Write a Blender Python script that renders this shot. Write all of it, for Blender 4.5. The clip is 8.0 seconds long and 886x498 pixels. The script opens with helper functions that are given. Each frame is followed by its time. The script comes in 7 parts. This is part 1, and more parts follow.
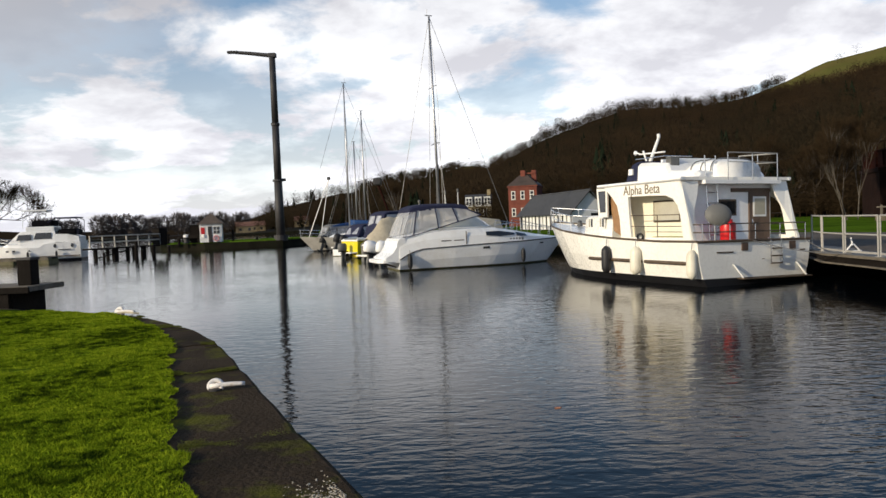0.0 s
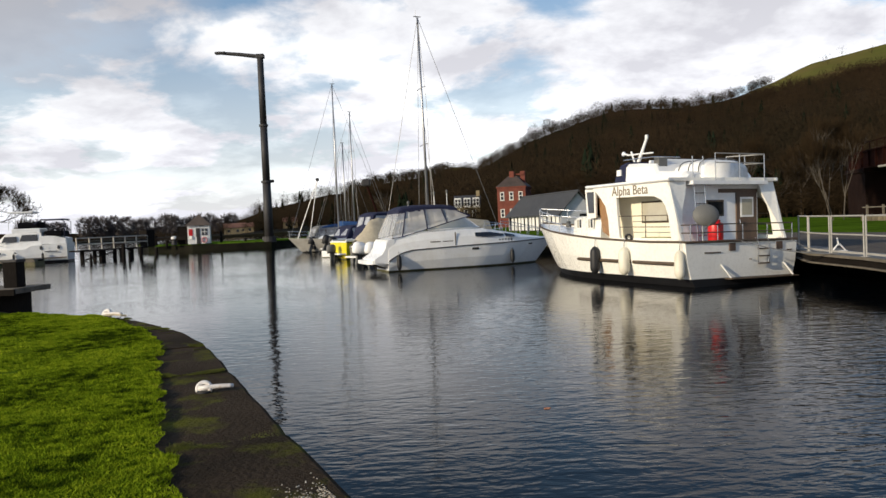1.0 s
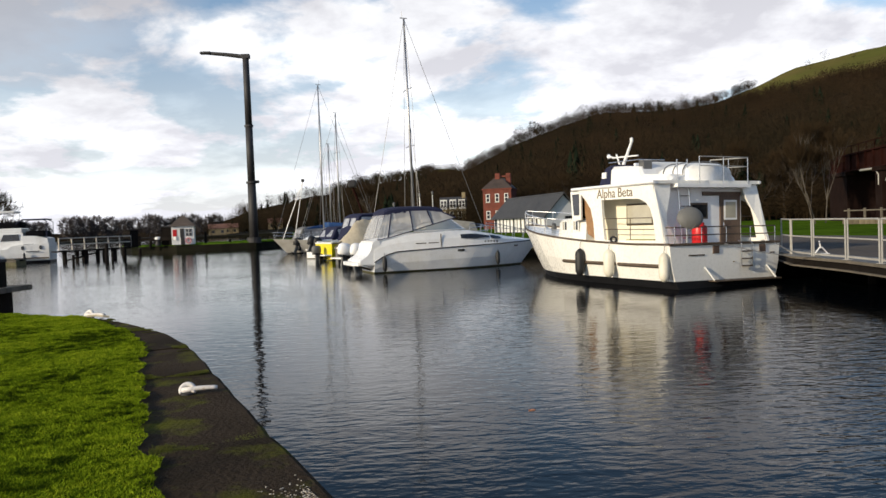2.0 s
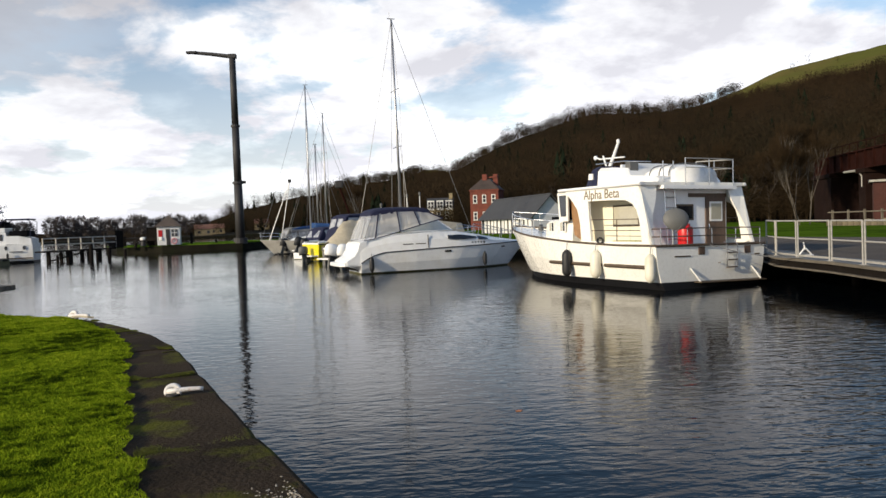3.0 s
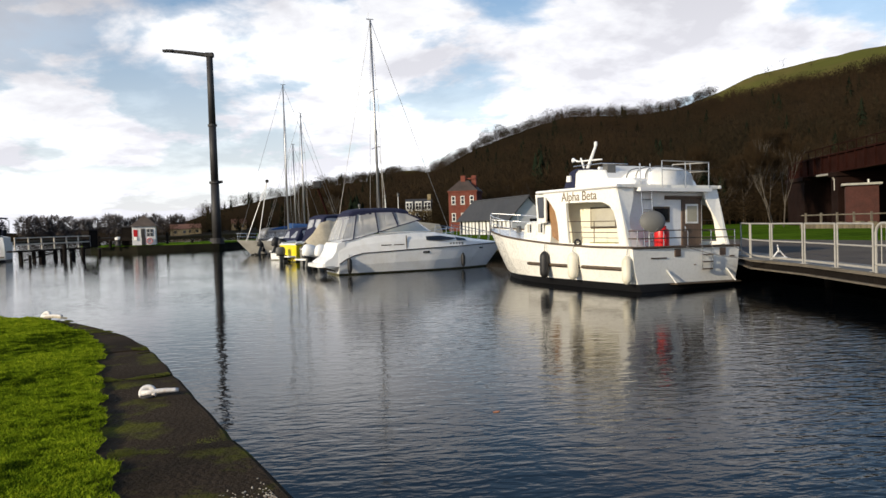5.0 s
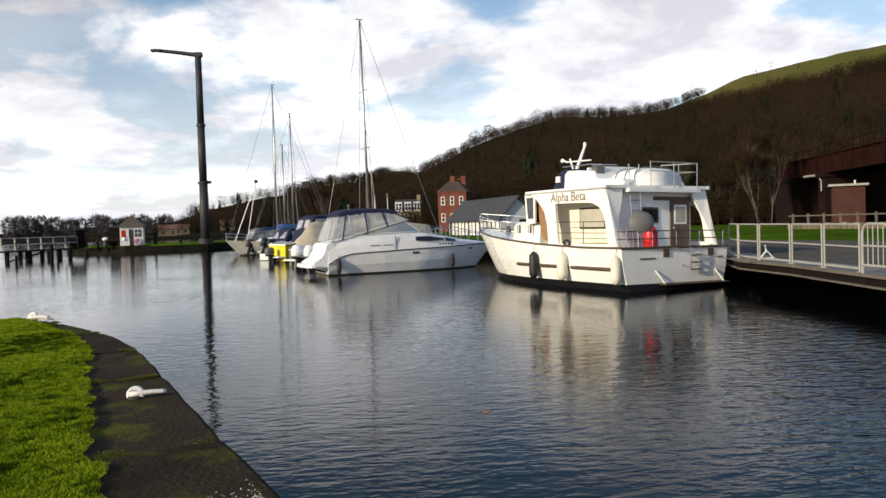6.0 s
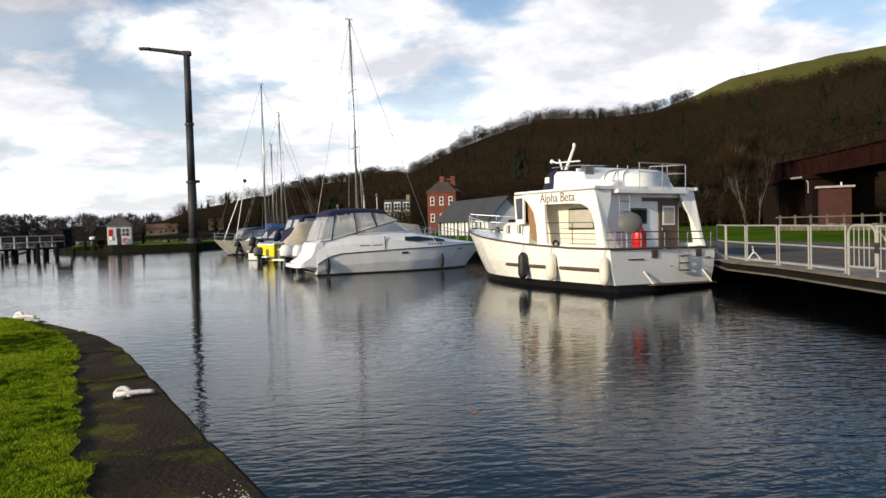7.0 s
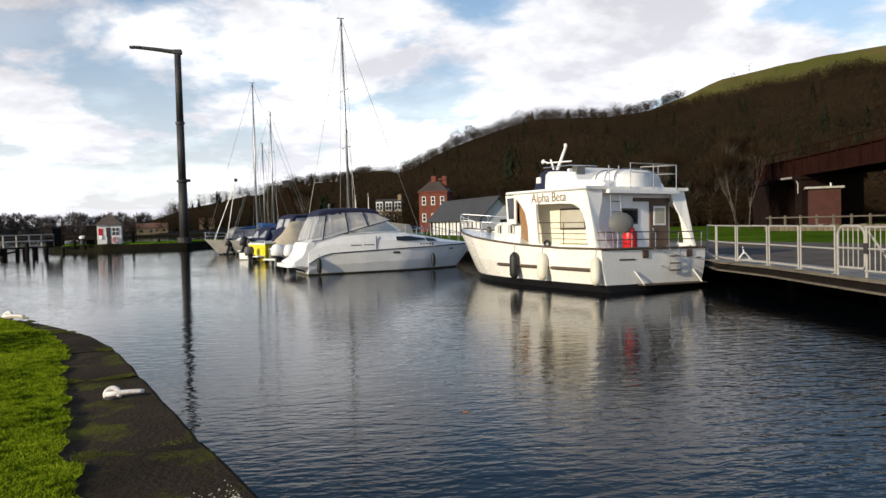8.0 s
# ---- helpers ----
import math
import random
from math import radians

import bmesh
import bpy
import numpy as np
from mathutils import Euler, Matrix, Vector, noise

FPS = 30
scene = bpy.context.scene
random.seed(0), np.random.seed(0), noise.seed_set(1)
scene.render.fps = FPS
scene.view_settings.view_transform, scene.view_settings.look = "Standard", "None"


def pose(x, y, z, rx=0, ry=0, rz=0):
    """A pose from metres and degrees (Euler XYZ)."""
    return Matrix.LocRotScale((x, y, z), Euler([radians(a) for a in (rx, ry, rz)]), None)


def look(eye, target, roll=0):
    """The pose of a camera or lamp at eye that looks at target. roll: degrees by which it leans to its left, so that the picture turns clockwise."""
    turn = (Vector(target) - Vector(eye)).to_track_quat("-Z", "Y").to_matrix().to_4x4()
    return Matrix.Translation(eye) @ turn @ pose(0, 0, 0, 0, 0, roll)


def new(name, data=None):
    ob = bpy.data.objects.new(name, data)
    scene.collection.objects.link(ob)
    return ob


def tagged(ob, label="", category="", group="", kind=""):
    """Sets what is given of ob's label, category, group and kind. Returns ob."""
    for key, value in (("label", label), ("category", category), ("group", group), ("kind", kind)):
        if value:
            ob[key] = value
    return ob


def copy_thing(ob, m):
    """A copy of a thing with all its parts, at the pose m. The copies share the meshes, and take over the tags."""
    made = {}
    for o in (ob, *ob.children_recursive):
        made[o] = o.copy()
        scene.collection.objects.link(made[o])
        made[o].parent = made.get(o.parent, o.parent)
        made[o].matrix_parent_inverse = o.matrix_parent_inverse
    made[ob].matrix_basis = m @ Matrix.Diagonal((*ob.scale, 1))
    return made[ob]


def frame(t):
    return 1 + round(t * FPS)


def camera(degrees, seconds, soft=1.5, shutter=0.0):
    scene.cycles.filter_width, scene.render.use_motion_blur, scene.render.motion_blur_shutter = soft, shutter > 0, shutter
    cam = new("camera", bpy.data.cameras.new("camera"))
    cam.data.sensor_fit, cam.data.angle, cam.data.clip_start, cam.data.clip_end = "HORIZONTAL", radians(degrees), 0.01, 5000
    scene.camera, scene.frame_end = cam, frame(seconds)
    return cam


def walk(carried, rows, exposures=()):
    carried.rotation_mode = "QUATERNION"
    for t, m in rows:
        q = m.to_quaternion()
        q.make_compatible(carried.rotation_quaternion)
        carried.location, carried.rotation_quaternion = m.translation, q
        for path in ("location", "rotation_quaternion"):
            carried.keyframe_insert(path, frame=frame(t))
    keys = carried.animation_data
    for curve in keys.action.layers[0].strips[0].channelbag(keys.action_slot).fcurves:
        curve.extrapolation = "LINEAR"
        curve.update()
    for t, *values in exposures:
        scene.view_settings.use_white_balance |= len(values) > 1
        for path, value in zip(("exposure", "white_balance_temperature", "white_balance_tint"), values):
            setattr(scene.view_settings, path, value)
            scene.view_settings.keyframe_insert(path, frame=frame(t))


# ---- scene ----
cam = camera(59.3, 8.0, soft=1.5)
EYE = 2.2
TURNS = [
    (0.0, 87.998, 2.399, -0.084), (0.5, 88.014, 2.367, -0.423), (1.0, 88.040, 2.519, -0.894),
    (1.5, 88.083, 2.409, -1.431), (3.0, 88.142, 2.172, -2.892), (3.5, 88.150, 2.121, -3.344),
    (4.0, 88.152, 2.017, -3.805), (4.5, 88.159, 1.928, -4.139), (6.0, 88.179, 1.879, -5.262),
    (6.5, 88.180, 1.795, -5.641), (7.0, 88.170, 1.679, -6.049), (7.5, 88.151, 1.611, -6.392),
    (8.0, 88.136, 1.575, -6.672)]
walk(cam, [(t, pose(0, 0, EYE, rx, ry, rz)) for t, rx, ry, rz in TURNS], [(0.0, 0.07), (1.5, 0.09), (3.5, 0.18), (8.0, 0.18)])

# ---------------------------------------------------------------- light
SUN_AZ, SUN_EL = -122.0, 18.0          # degrees, azimuth clockwise from +y
SKY_GAIN = 0.135
sun = bpy.data.lights.new("sun", "SUN")
sun.energy, sun.angle, sun.color = 4.3, radians(0.8), (1.0, 0.86, 0.64)
sun_ob = new("sun", sun)
sun_dir = Vector((math.sin(radians(SUN_AZ)) * math.cos(radians(SUN_EL)), math.cos(radians(SUN_AZ)) * math.cos(radians(SUN_EL)), math.sin(radians(SUN_EL))))
sun_ob.matrix_world = look(sun_dir * 200, (0, 0, 0))

world = bpy.data.worlds.new("world")
scene.world = world
world.use_nodes = True
wt = world.node_tree
for n in list(wt.nodes):
    wt.nodes.remove(n)


def node(tree, kind, **values):
    n = tree.nodes.new(kind)
    for k, v in values.items():
        setattr(n, k, v)
    return n


def build_sky():
    N, Lk = wt.nodes, wt.links.new
    out = node(wt, "ShaderNodeOutputWorld")
    bg = node(wt, "ShaderNodeBackground")
    Lk(bg.outputs[0], out.inputs[0])
    sky = node(wt, "ShaderNodeTexSky", sky_type="NISHITA", sun_disc=False, sun_elevation=radians(SUN_EL), sun_rotation=radians(SUN_AZ), air_density=1.1, dust_density=0.5, ozone_density=3.0)
    gain = node(wt, "ShaderNodeVectorMath", operation="SCALE")
    gain.inputs["Scale"].default_value = SKY_GAIN
    Lk(sky.outputs[0], gain.inputs[0])
    co = node(wt, "ShaderNodeTexCoord")
    sep = node(wt, "ShaderNodeSeparateXYZ")
    Lk(co.outputs["Generated"], sep.inputs[0])

    def m(op, a, b=None, c=None, clamp=False):
        n = node(wt, "ShaderNodeMath", operation=op, use_clamp=clamp)
        for i, v in enumerate((a, b, c)):
            if v is None:
                continue
            if isinstance(v, (int, float)):
                n.inputs[i].default_value = v
            else:
                Lk(v, n.inputs[i])
        return n.outputs[0]
    # cloud layer seen in perspective: direction over a flat deck
    zz = m("ADD", m("MAXIMUM", sep.outputs[2], 0.0), 0.26)
    comb = node(wt, "ShaderNodeCombineXYZ")
    Lk(m("DIVIDE", sep.outputs[0], zz), comb.inputs[0])
    Lk(m("DIVIDE", sep.outputs[1], zz), comb.inputs[1])
    comb.inputs[2].default_value = 3.7

    def fbm(scale, detail, rough, offset, distortion=0.0):
        mp = node(wt, "ShaderNodeMapping")
        mp.inputs["Location"].default_value = offset
        Lk(comb.outputs[0], mp.inputs[0])
        t = node(wt, "ShaderNodeTexNoise")
        t.inputs["Scale"].default_value, t.inputs["Detail"].default_value = scale, detail
        t.inputs["Roughness"].default_value, t.inputs["Distortion"].default_value = rough, distortion
        Lk(mp.outputs[0], t.inputs[0])
        return t.outputs[0]

    def ramp(fac, stops):
        r = node(wt, "ShaderNodeValToRGB")
        e = r.color_ramp.elements
        while len(e) < len(stops):
            e.new(0.5)
        for i, (p, c) in enumerate(stops):
            e[i].position = p
            e[i].color = (*c, 1)
        Lk(fac, r.inputs[0])
        return r.outputs[0]
    cover = m("SUBTRACT", fbm(2.1, 10, 0.56, (2.3, 0.6, 0.0), 0.15), m("MULTIPLY", m("MAXIMUM", m("SUBTRACT", sep.outputs[2], 0.25), 0.0), 2.6))
    shade = fbm(2.3, 9, 0.56, (0.35, 5.1, 1.0), 0.15)
    mask = ramp(cover, [(0.36, (0.0, 0.0, 0.0)), (0.44, (0.42, 0.42, 0.42)), (0.50, (1, 1, 1))])
    # a heavy grey bank of cloud off to the left, bright ragged edges round it
    bank_dir = Vector((math.sin(radians(-33)) * math.cos(radians(17)), math.cos(radians(-33)) * math.cos(radians(17)), math.sin(radians(17))))
    dot = node(wt, "ShaderNodeVectorMath", operation="DOT_PRODUCT")
    Lk(co.outputs["Generated"], dot.inputs[0])
    dot.inputs[1].default_value = bank_dir
    bank = m("MULTIPLY_ADD", m("SUBTRACT", dot.outputs["Value"], 0.945), 20.0, 0.0, True)
    bank = m("MULTIPLY", bank, m("MULTIPLY_ADD", m("SUBTRACT", shade, 0.38), 3.2, 0.55, True))
    low = m("SUBTRACT", 1.0, m("MULTIPLY", m("MAXIMUM", sep.outputs[2], 0.0), 3.4), None, True)
    bank = m("MULTIPLY", bank, m("MULTIPLY_ADD", low, -0.8, 1.0))
    body = ramp(shade, [(0.38, (0.905, 0.915, 0.935)), (0.47, (0.77, 0.775, 0.81)), (0.58, (0.55, 0.55, 0.595))])
    dark = node(wt, "ShaderNodeMix", data_type="RGBA")
    Lk(bank, dark.inputs["Factor"])
    Lk(body, dark.inputs["A"])
    dark.inputs["B"].default_value = (0.445, 0.445, 0.475, 1)
    # the bright hazy glow round the hidden sun
    dot2 = node(wt, "ShaderNodeVectorMath", operation="DOT_PRODUCT")
    Lk(co.outputs["Generated"], dot2.inputs[0])
    dot2.inputs[1].default_value = sun_dir
    mix = node(wt, "ShaderNodeMix", data_type="RGBA")
    # cloud faces turned to the sun are brighter than those in front of it
    lit = m("MULTIPLY_ADD", m("MAXIMUM", m("MULTIPLY", dot2.outputs["Value"], -1.0), 0.0), 0.15, 1.0)
    lit = m("MULTIPLY_ADD", low, 0.50, lit)
    front = node(wt, "ShaderNodeVectorMath", operation="SCALE")
    Lk(dark.outputs["Result"], front.inputs[0])
    Lk(lit, front.inputs["Scale"])
    Lk(m("MAXIMUM", mask, m("MAXIMUM", bank, m("MULTIPLY", low, 0.85))), mix.inputs["Factor"])
    Lk(gain.outputs[0], mix.inputs["A"])
    Lk(front.outputs[0], mix.inputs["B"])
    Lk(mix.outputs["Result"], bg.inputs[0])
    bg.inputs[1].default_value = 1.0


build_sky()

# ---------------------------------------------------------------- materials


def mat(name, color, rough=0.6, metal=0.0, vary=0.25, scale=3.0, fine=40.0, bump=0.1, tint=None, stain=None, coat=0.0, transmission=0.0, alpha=1.0, per_piece=0.0, ior=1.45, stretch=(1, 1, 1), stain_amount=0.35, stain_scale=0.6, spec=0.5):
    """Base colour broken up at two scales, with fine relief and optional stains of their own colour."""
    m = bpy.data.materials.new(name)
    m.use_nodes = True
    t = m.node_tree
    b = t.nodes["Principled BSDF"]
    Lk = t.links.new
    co = node(t, "ShaderNodeTexCoord")
    mp = node(t, "ShaderNodeMapping")
    mp.inputs["Scale"].default_value = stretch
    Lk(co.outputs["Object"], mp.inputs[0])

    def noise_tex(s, d=4, r=0.55):
        n = node(t, "ShaderNodeTexNoise")
        n.inputs["Scale"].default_value, n.inputs["Detail"].default_value, n.inputs["Roughness"].default_value = s, d, r
        Lk(mp.outputs[0], n.inputs[0])
        return n.outputs[0]
    big, small = noise_tex(scale), noise_tex(fine, 3, 0.6)

    def mixed(fac, a, c, blend="MIX"):
        n = node(t, "ShaderNodeMix", data_type="RGBA", blend_type=blend)
        for sock, v in (("Factor", fac), ("A", a), ("B", c)):
            if isinstance(v, (tuple, list)):
                n.inputs[sock].default_value = (*v[:3], 1)
            elif isinstance(v, (int, float)):
                n.inputs[sock].default_value = v
            else:
                Lk(v, n.inputs[sock])
        return n.outputs["Result"]

    def ramp(src, lo, hi, a, c):
        r = node(t, "ShaderNodeMapRange")
        r.inputs["From Min"].default_value, r.inputs["From Max"].default_value = lo, hi
        r.inputs["To Min"].default_value, r.inputs["To Max"].default_value = a, c
        Lk(src, r.inputs["Value"])
        return r.outputs[0]
    c1 = tuple(color)
    c2 = tuple(tint) if tint else tuple(min(1.0, v * (1 - vary)) for v in color)
    col = mixed(ramp(big, 0.35, 0.68, 0, 1), c1, c2)
    col = mixed(ramp(small, 0.35, 0.7, 0, vary * 0.7), col, tuple(v * 0.55 for v in c1))
    if stain:
        st = noise_tex(stain_scale, 6, 0.65)
        col = mixed(ramp(st, 0.52, 0.66, 0, stain_amount), col, stain)
    if per_piece:
        info = node(t, "ShaderNodeObjectInfo")
        hsv = node(t, "ShaderNodeHueSaturation")
        Lk(ramp(info.outputs["Random"], 0, 1, 1 - per_piece, 1 + per_piece), hsv.inputs["Value"])
        Lk(col, hsv.inputs["Color"])
        col = hsv.outputs[0]
    Lk(col, b.inputs["Base Color"])
    Lk(ramp(small, 0.3, 0.7, max(0.02, rough - 0.08), min(1, rough + 0.1)), b.inputs["Roughness"])
    b.inputs["Metallic"].default_value = metal
    b.inputs["IOR"].default_value = ior
    b.inputs["Specular IOR Level"].default_value = spec
    b.inputs["Coat Weight"].default_value = coat
    b.inputs["Transmission Weight"].default_value = transmission
    b.inputs["Alpha"].default_value = alpha
    if bump:
        bp = node(t, "ShaderNodeBump")
        bp.inputs["Strength"].default_value, bp.inputs["Distance"].default_value = bump, 0.02
        Lk(small, bp.inputs["Height"])
        Lk(bp.outputs[0], b.inputs["Normal"])
    return m


M_GEL = mat("cream_gelcoat", (0.84, 0.82, 0.76), 0.28, vary=0.06, scale=1.2, fine=9, bump=0.02, coat=0.3, stain=(0.55, 0.48, 0.36), stain_amount=0.10, stain_scale=0.35)
M_WHITE = mat("white_gelcoat", (0.84, 0.84, 0.83), 0.3, vary=0.06, scale=1.0, fine=9, bump=0.02, coat=0.3, stain=(0.50, 0.44, 0.32), stain_amount=0.22, stain_scale=0.7)
M_CREAMIN = mat("cream_panelling", (0.80, 0.75, 0.60), 0.5, vary=0.08, scale=2, bump=0.03)
M_BOOT = mat("black_boot_paint", (0.012, 0.012, 0.014), 0.5, vary=0.3, scale=2, bump=0.1)
M_ALGAE = mat("algae_line", (0.09, 0.075, 0.030), 0.8, vary=0.5, scale=2.5, bump=0.3, tint=(0.05, 0.06, 0.02))
M_RUB = mat("rubbing_timber", (0.10, 0.07, 0.045), 0.7, vary=0.4, scale=5)
M_BLACK = mat("black_rubber", (0.015, 0.015, 0.017), 0.55, vary=0.2)
M_SOOT = mat("black_canvas", (0.006, 0.006, 0.008), 0.9, vary=0.3, scale=3, fine=60, bump=0.15, spec=0.1)
M_NAVY = mat("navy_canvas", (0.010, 0.013, 0.045), 0.85, vary=0.25, scale=4, fine=80, bump=0.15)
M_BLUE = mat("blue_canvas", (0.03, 0.09, 0.25), 0.85, vary=0.25, scale=4, fine=80, bump=0.15)
M_BEIGE = mat("beige_canvas", (0.50, 0.44, 0.33), 0.9, vary=0.25, scale=3, fine=60, bump=0.2, stain=(0.24, 0.20, 0.14))
M_CHROME = mat("stainless_tube", (0.62, 0.62, 0.62), 0.22, metal=1.0, vary=0.1, bump=0)
M_ALU = mat("mast_aluminium", (0.42, 0.42, 0.43), 0.42, metal=0.85, vary=0.15, bump=0.02)
M_GALV = mat("galvanised_rail", (0.36, 0.345, 0.315), 0.55, metal=0.0, vary=0.2, scale=6, bump=0.05)
M_WIRE = mat("rigging_wire", (0.20, 0.20, 0.20), 0.5, metal=0.5, vary=0.1, bump=0)
M_WINDOW = mat("dark_glazing", (0.02, 0.022, 0.025), 0.06, vary=0.2, bump=0, coat=0.5)
M_PANE = mat("pale_curtained_pane", (0.45, 0.42, 0.33), 0.12, vary=0.15, bump=0, coat=0.6)
M_CLEAR = mat("clear_vinyl", (0.88, 0.88, 0.88), 0.10, vary=0.1, scale=3, fine=8, bump=0.25, alpha=0.34, coat=0.4)
M_HAZE = mat("hazy_vinyl", (0.42, 0.43, 0.46), 0.16, vary=0.45, scale=3, fine=7, bump=0.2, coat=0.5, tint=(0.16, 0.17, 0.20))
M_BROWN = mat("brown_door_timber", (0.12, 0.075, 0.05), 0.55, vary=0.35, scale=4, stretch=(1, 1, 0.2))
M_DISH = mat("grey_dish_paint", (0.13, 0.13, 0.125), 0.6, vary=0.15)
M_RED = mat("red_plastic", (0.55, 0.012, 0.015), 0.4, vary=0.15)
M_AGED = mat("aged_gelcoat", (0.42, 0.40, 0.36), 0.45, vary=0.25, scale=2, bump=0.05, stain=(0.15, 0.13, 0.09), stain_amount=0.5)
# stained gelcoat, greyed to paint the shadow behind the white outboards
M_DULL = mat("shade_grey_gelcoat", (0.20, 0.19, 0.165), 0.5, vary=0.3, scale=2, bump=0.05, stain=(0.06, 0.06, 0.04))
M_YELLOW = mat("yellow_gelcoat", (0.75, 0.62, 0.02), 0.3, vary=0.1, coat=0.3, stain=(0.3, 0.22, 0.03))
M_FENDW = mat("white_fender_vinyl", (0.74, 0.70, 0.58), 0.4, vary=0.12, stain=(0.4, 0.35, 0.25))
M_LETTER = mat("dark_gold_lettering", (0.16, 0.12, 0.07), 0.5, vary=0.1, bump=0)
M_STEEL = mat("dark_painted_steel", (0.035, 0.033, 0.034), 0.6, vary=0.35, scale=1.5, bump=0.08)
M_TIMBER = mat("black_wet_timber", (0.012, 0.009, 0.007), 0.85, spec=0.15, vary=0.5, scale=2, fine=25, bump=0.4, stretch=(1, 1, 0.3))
M_PLANK = mat("weathered_plank", (0.15, 0.128, 0.098), 0.8, vary=0.4, scale=2, fine=20, bump=0.3)
M_FLOAT = mat("mossy_float", (0.16, 0.14, 0.08), 0.85, vary=0.5, scale=2, fine=12, bump=0.3, tint=(0.08, 0.085, 0.035))
M_STONE = mat("dark_coping_stone", (0.052, 0.037, 0.024), 0.95, vary=0.6, scale=1.1, fine=22, bump=0.9, spec=0.06, tint=(0.026, 0.019, 0.012), stain=(0.085, 0.088, 0.010), stain_amount=0.85, stain_scale=1.5, per_piece=0.15)
M_WALLST = mat("harbour_wall_stone", (0.10, 0.09, 0.075), 0.85, vary=0.5, scale=1.0, fine=12, bump=0.5, stain=(0.05, 0.06, 0.02), stain_amount=0.5)
M_MOSS = mat("moss", (0.11, 0.125, 0.012), 0.95, vary=0.5, scale=8, fine=60, bump=0.6)
M_SOIL = mat("turf_soil", (0.05, 0.080, 0.005), 0.95, spec=0.0, vary=0.5, scale=1.2, fine=14, bump=0.5, tint=(0.10, 0.15, 0.012))
M_TARMAC = mat("grey_tarmac", (0.12, 0.10, 0.082), 0.9, spec=0.15, vary=0.3, scale=0.4, fine=20, bump=0.3, stain=(0.075, 0.066, 0.058), stain_scale=0.25)
M_QUAYDK = mat("weedy_shade_dark_stone", (0.017, 0.016, 0.010), 0.9, vary=0.5, scale=0.8, fine=8, bump=0.5, spec=0.1, stain=(0.012, 0.018, 0.005))
M_CONC = mat("pale_concrete", (0.40, 0.39, 0.36), 0.8, vary=0.3, scale=1.2, fine=20, bump=0.2, stain=(0.16, 0.15, 0.13))
M_RAILW = mat("pale_painted_timber", (0.55, 0.50, 0.42), 0.7, vary=0.3, scale=3, bump=0.1)
M_SLATE = mat("grey_slate", (0.050, 0.052, 0.058), 0.8, vary=0.25, scale=1.5, fine=18, bump=0.2)
M_HARL = mat("pale_harled_wall", (0.52, 0.53, 0.56), 0.8, vary=0.1, scale=2, bump=0.1)
M_PAINTW = mat("white_paint", (0.80, 0.79, 0.76), 0.5, vary=0.1, scale=3, bump=0.03)
M_BRICK = mat("red_sandstone", (0.185, 0.050, 0.032), 0.85, vary=0.35, scale=1.2, fine=8, bump=0.3)
M_TANST = mat("tan_sandstone", (0.30, 0.235, 0.13), 0.85, vary=0.35, scale=1.0, fine=8, bump=0.3)
# rust red darkened; the shade over the viaduct is put into the colour
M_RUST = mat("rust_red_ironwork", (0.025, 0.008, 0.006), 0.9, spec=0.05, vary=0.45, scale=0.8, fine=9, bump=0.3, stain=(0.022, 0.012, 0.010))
M_BARK = mat("brown_bark", (0.050, 0.038, 0.028), 0.9, vary=0.4, scale=3, fine=20, bump=0.4)
M_BIRCH = mat("pale_birch_bark", (0.085, 0.072, 0.057), 0.85, vary=0.5, scale=2.5, fine=14, bump=0.3, tint=(0.040, 0.033, 0.027))


def twig_material(name, c1, c2, scale):
    """Thin winter twigs: as much light passes between them as they throw back."""
    m = mat(name, c1, 0.95, spec=0.0, vary=0.4, scale=scale, fine=1.0, bump=0, tint=c2)
    t = m.node_tree
    b = t.nodes["Principled BSDF"]
    colour = b.inputs["Base Color"].links[0].from_socket
    tr = node(t, "ShaderNodeBsdfTranslucent")
    mx = node(t, "ShaderNodeMixShader")
    mx.inputs[0].default_value = 0.45
    t.links.new(colour, tr.inputs[0])
    t.links.new(b.outputs[0], mx.inputs[1])
    t.links.new(tr.outputs[0], mx.inputs[2])
    t.links.new(mx.outputs[0], t.nodes["Material Output"].inputs[0])
    return m


M_TWIG = twig_material("winter_twigs", (0.056, 0.036, 0.020), (0.027, 0.023, 0.014), 0.018)
# twigs made paler and greyer: distance haze is put into the colour
M_TWIGF = mat("hazed_winter_twigs", (0.085, 0.072, 0.068), 0.95, spec=0.0, vary=0.3, scale=0.05, fine=1.0, bump=0, tint=(0.11, 0.098, 0.095))
M_CONIFER = mat("conifer_needles", (0.014, 0.020, 0.012), 0.95, spec=0.0, vary=0.5, scale=0.1, fine=2.0, bump=0)


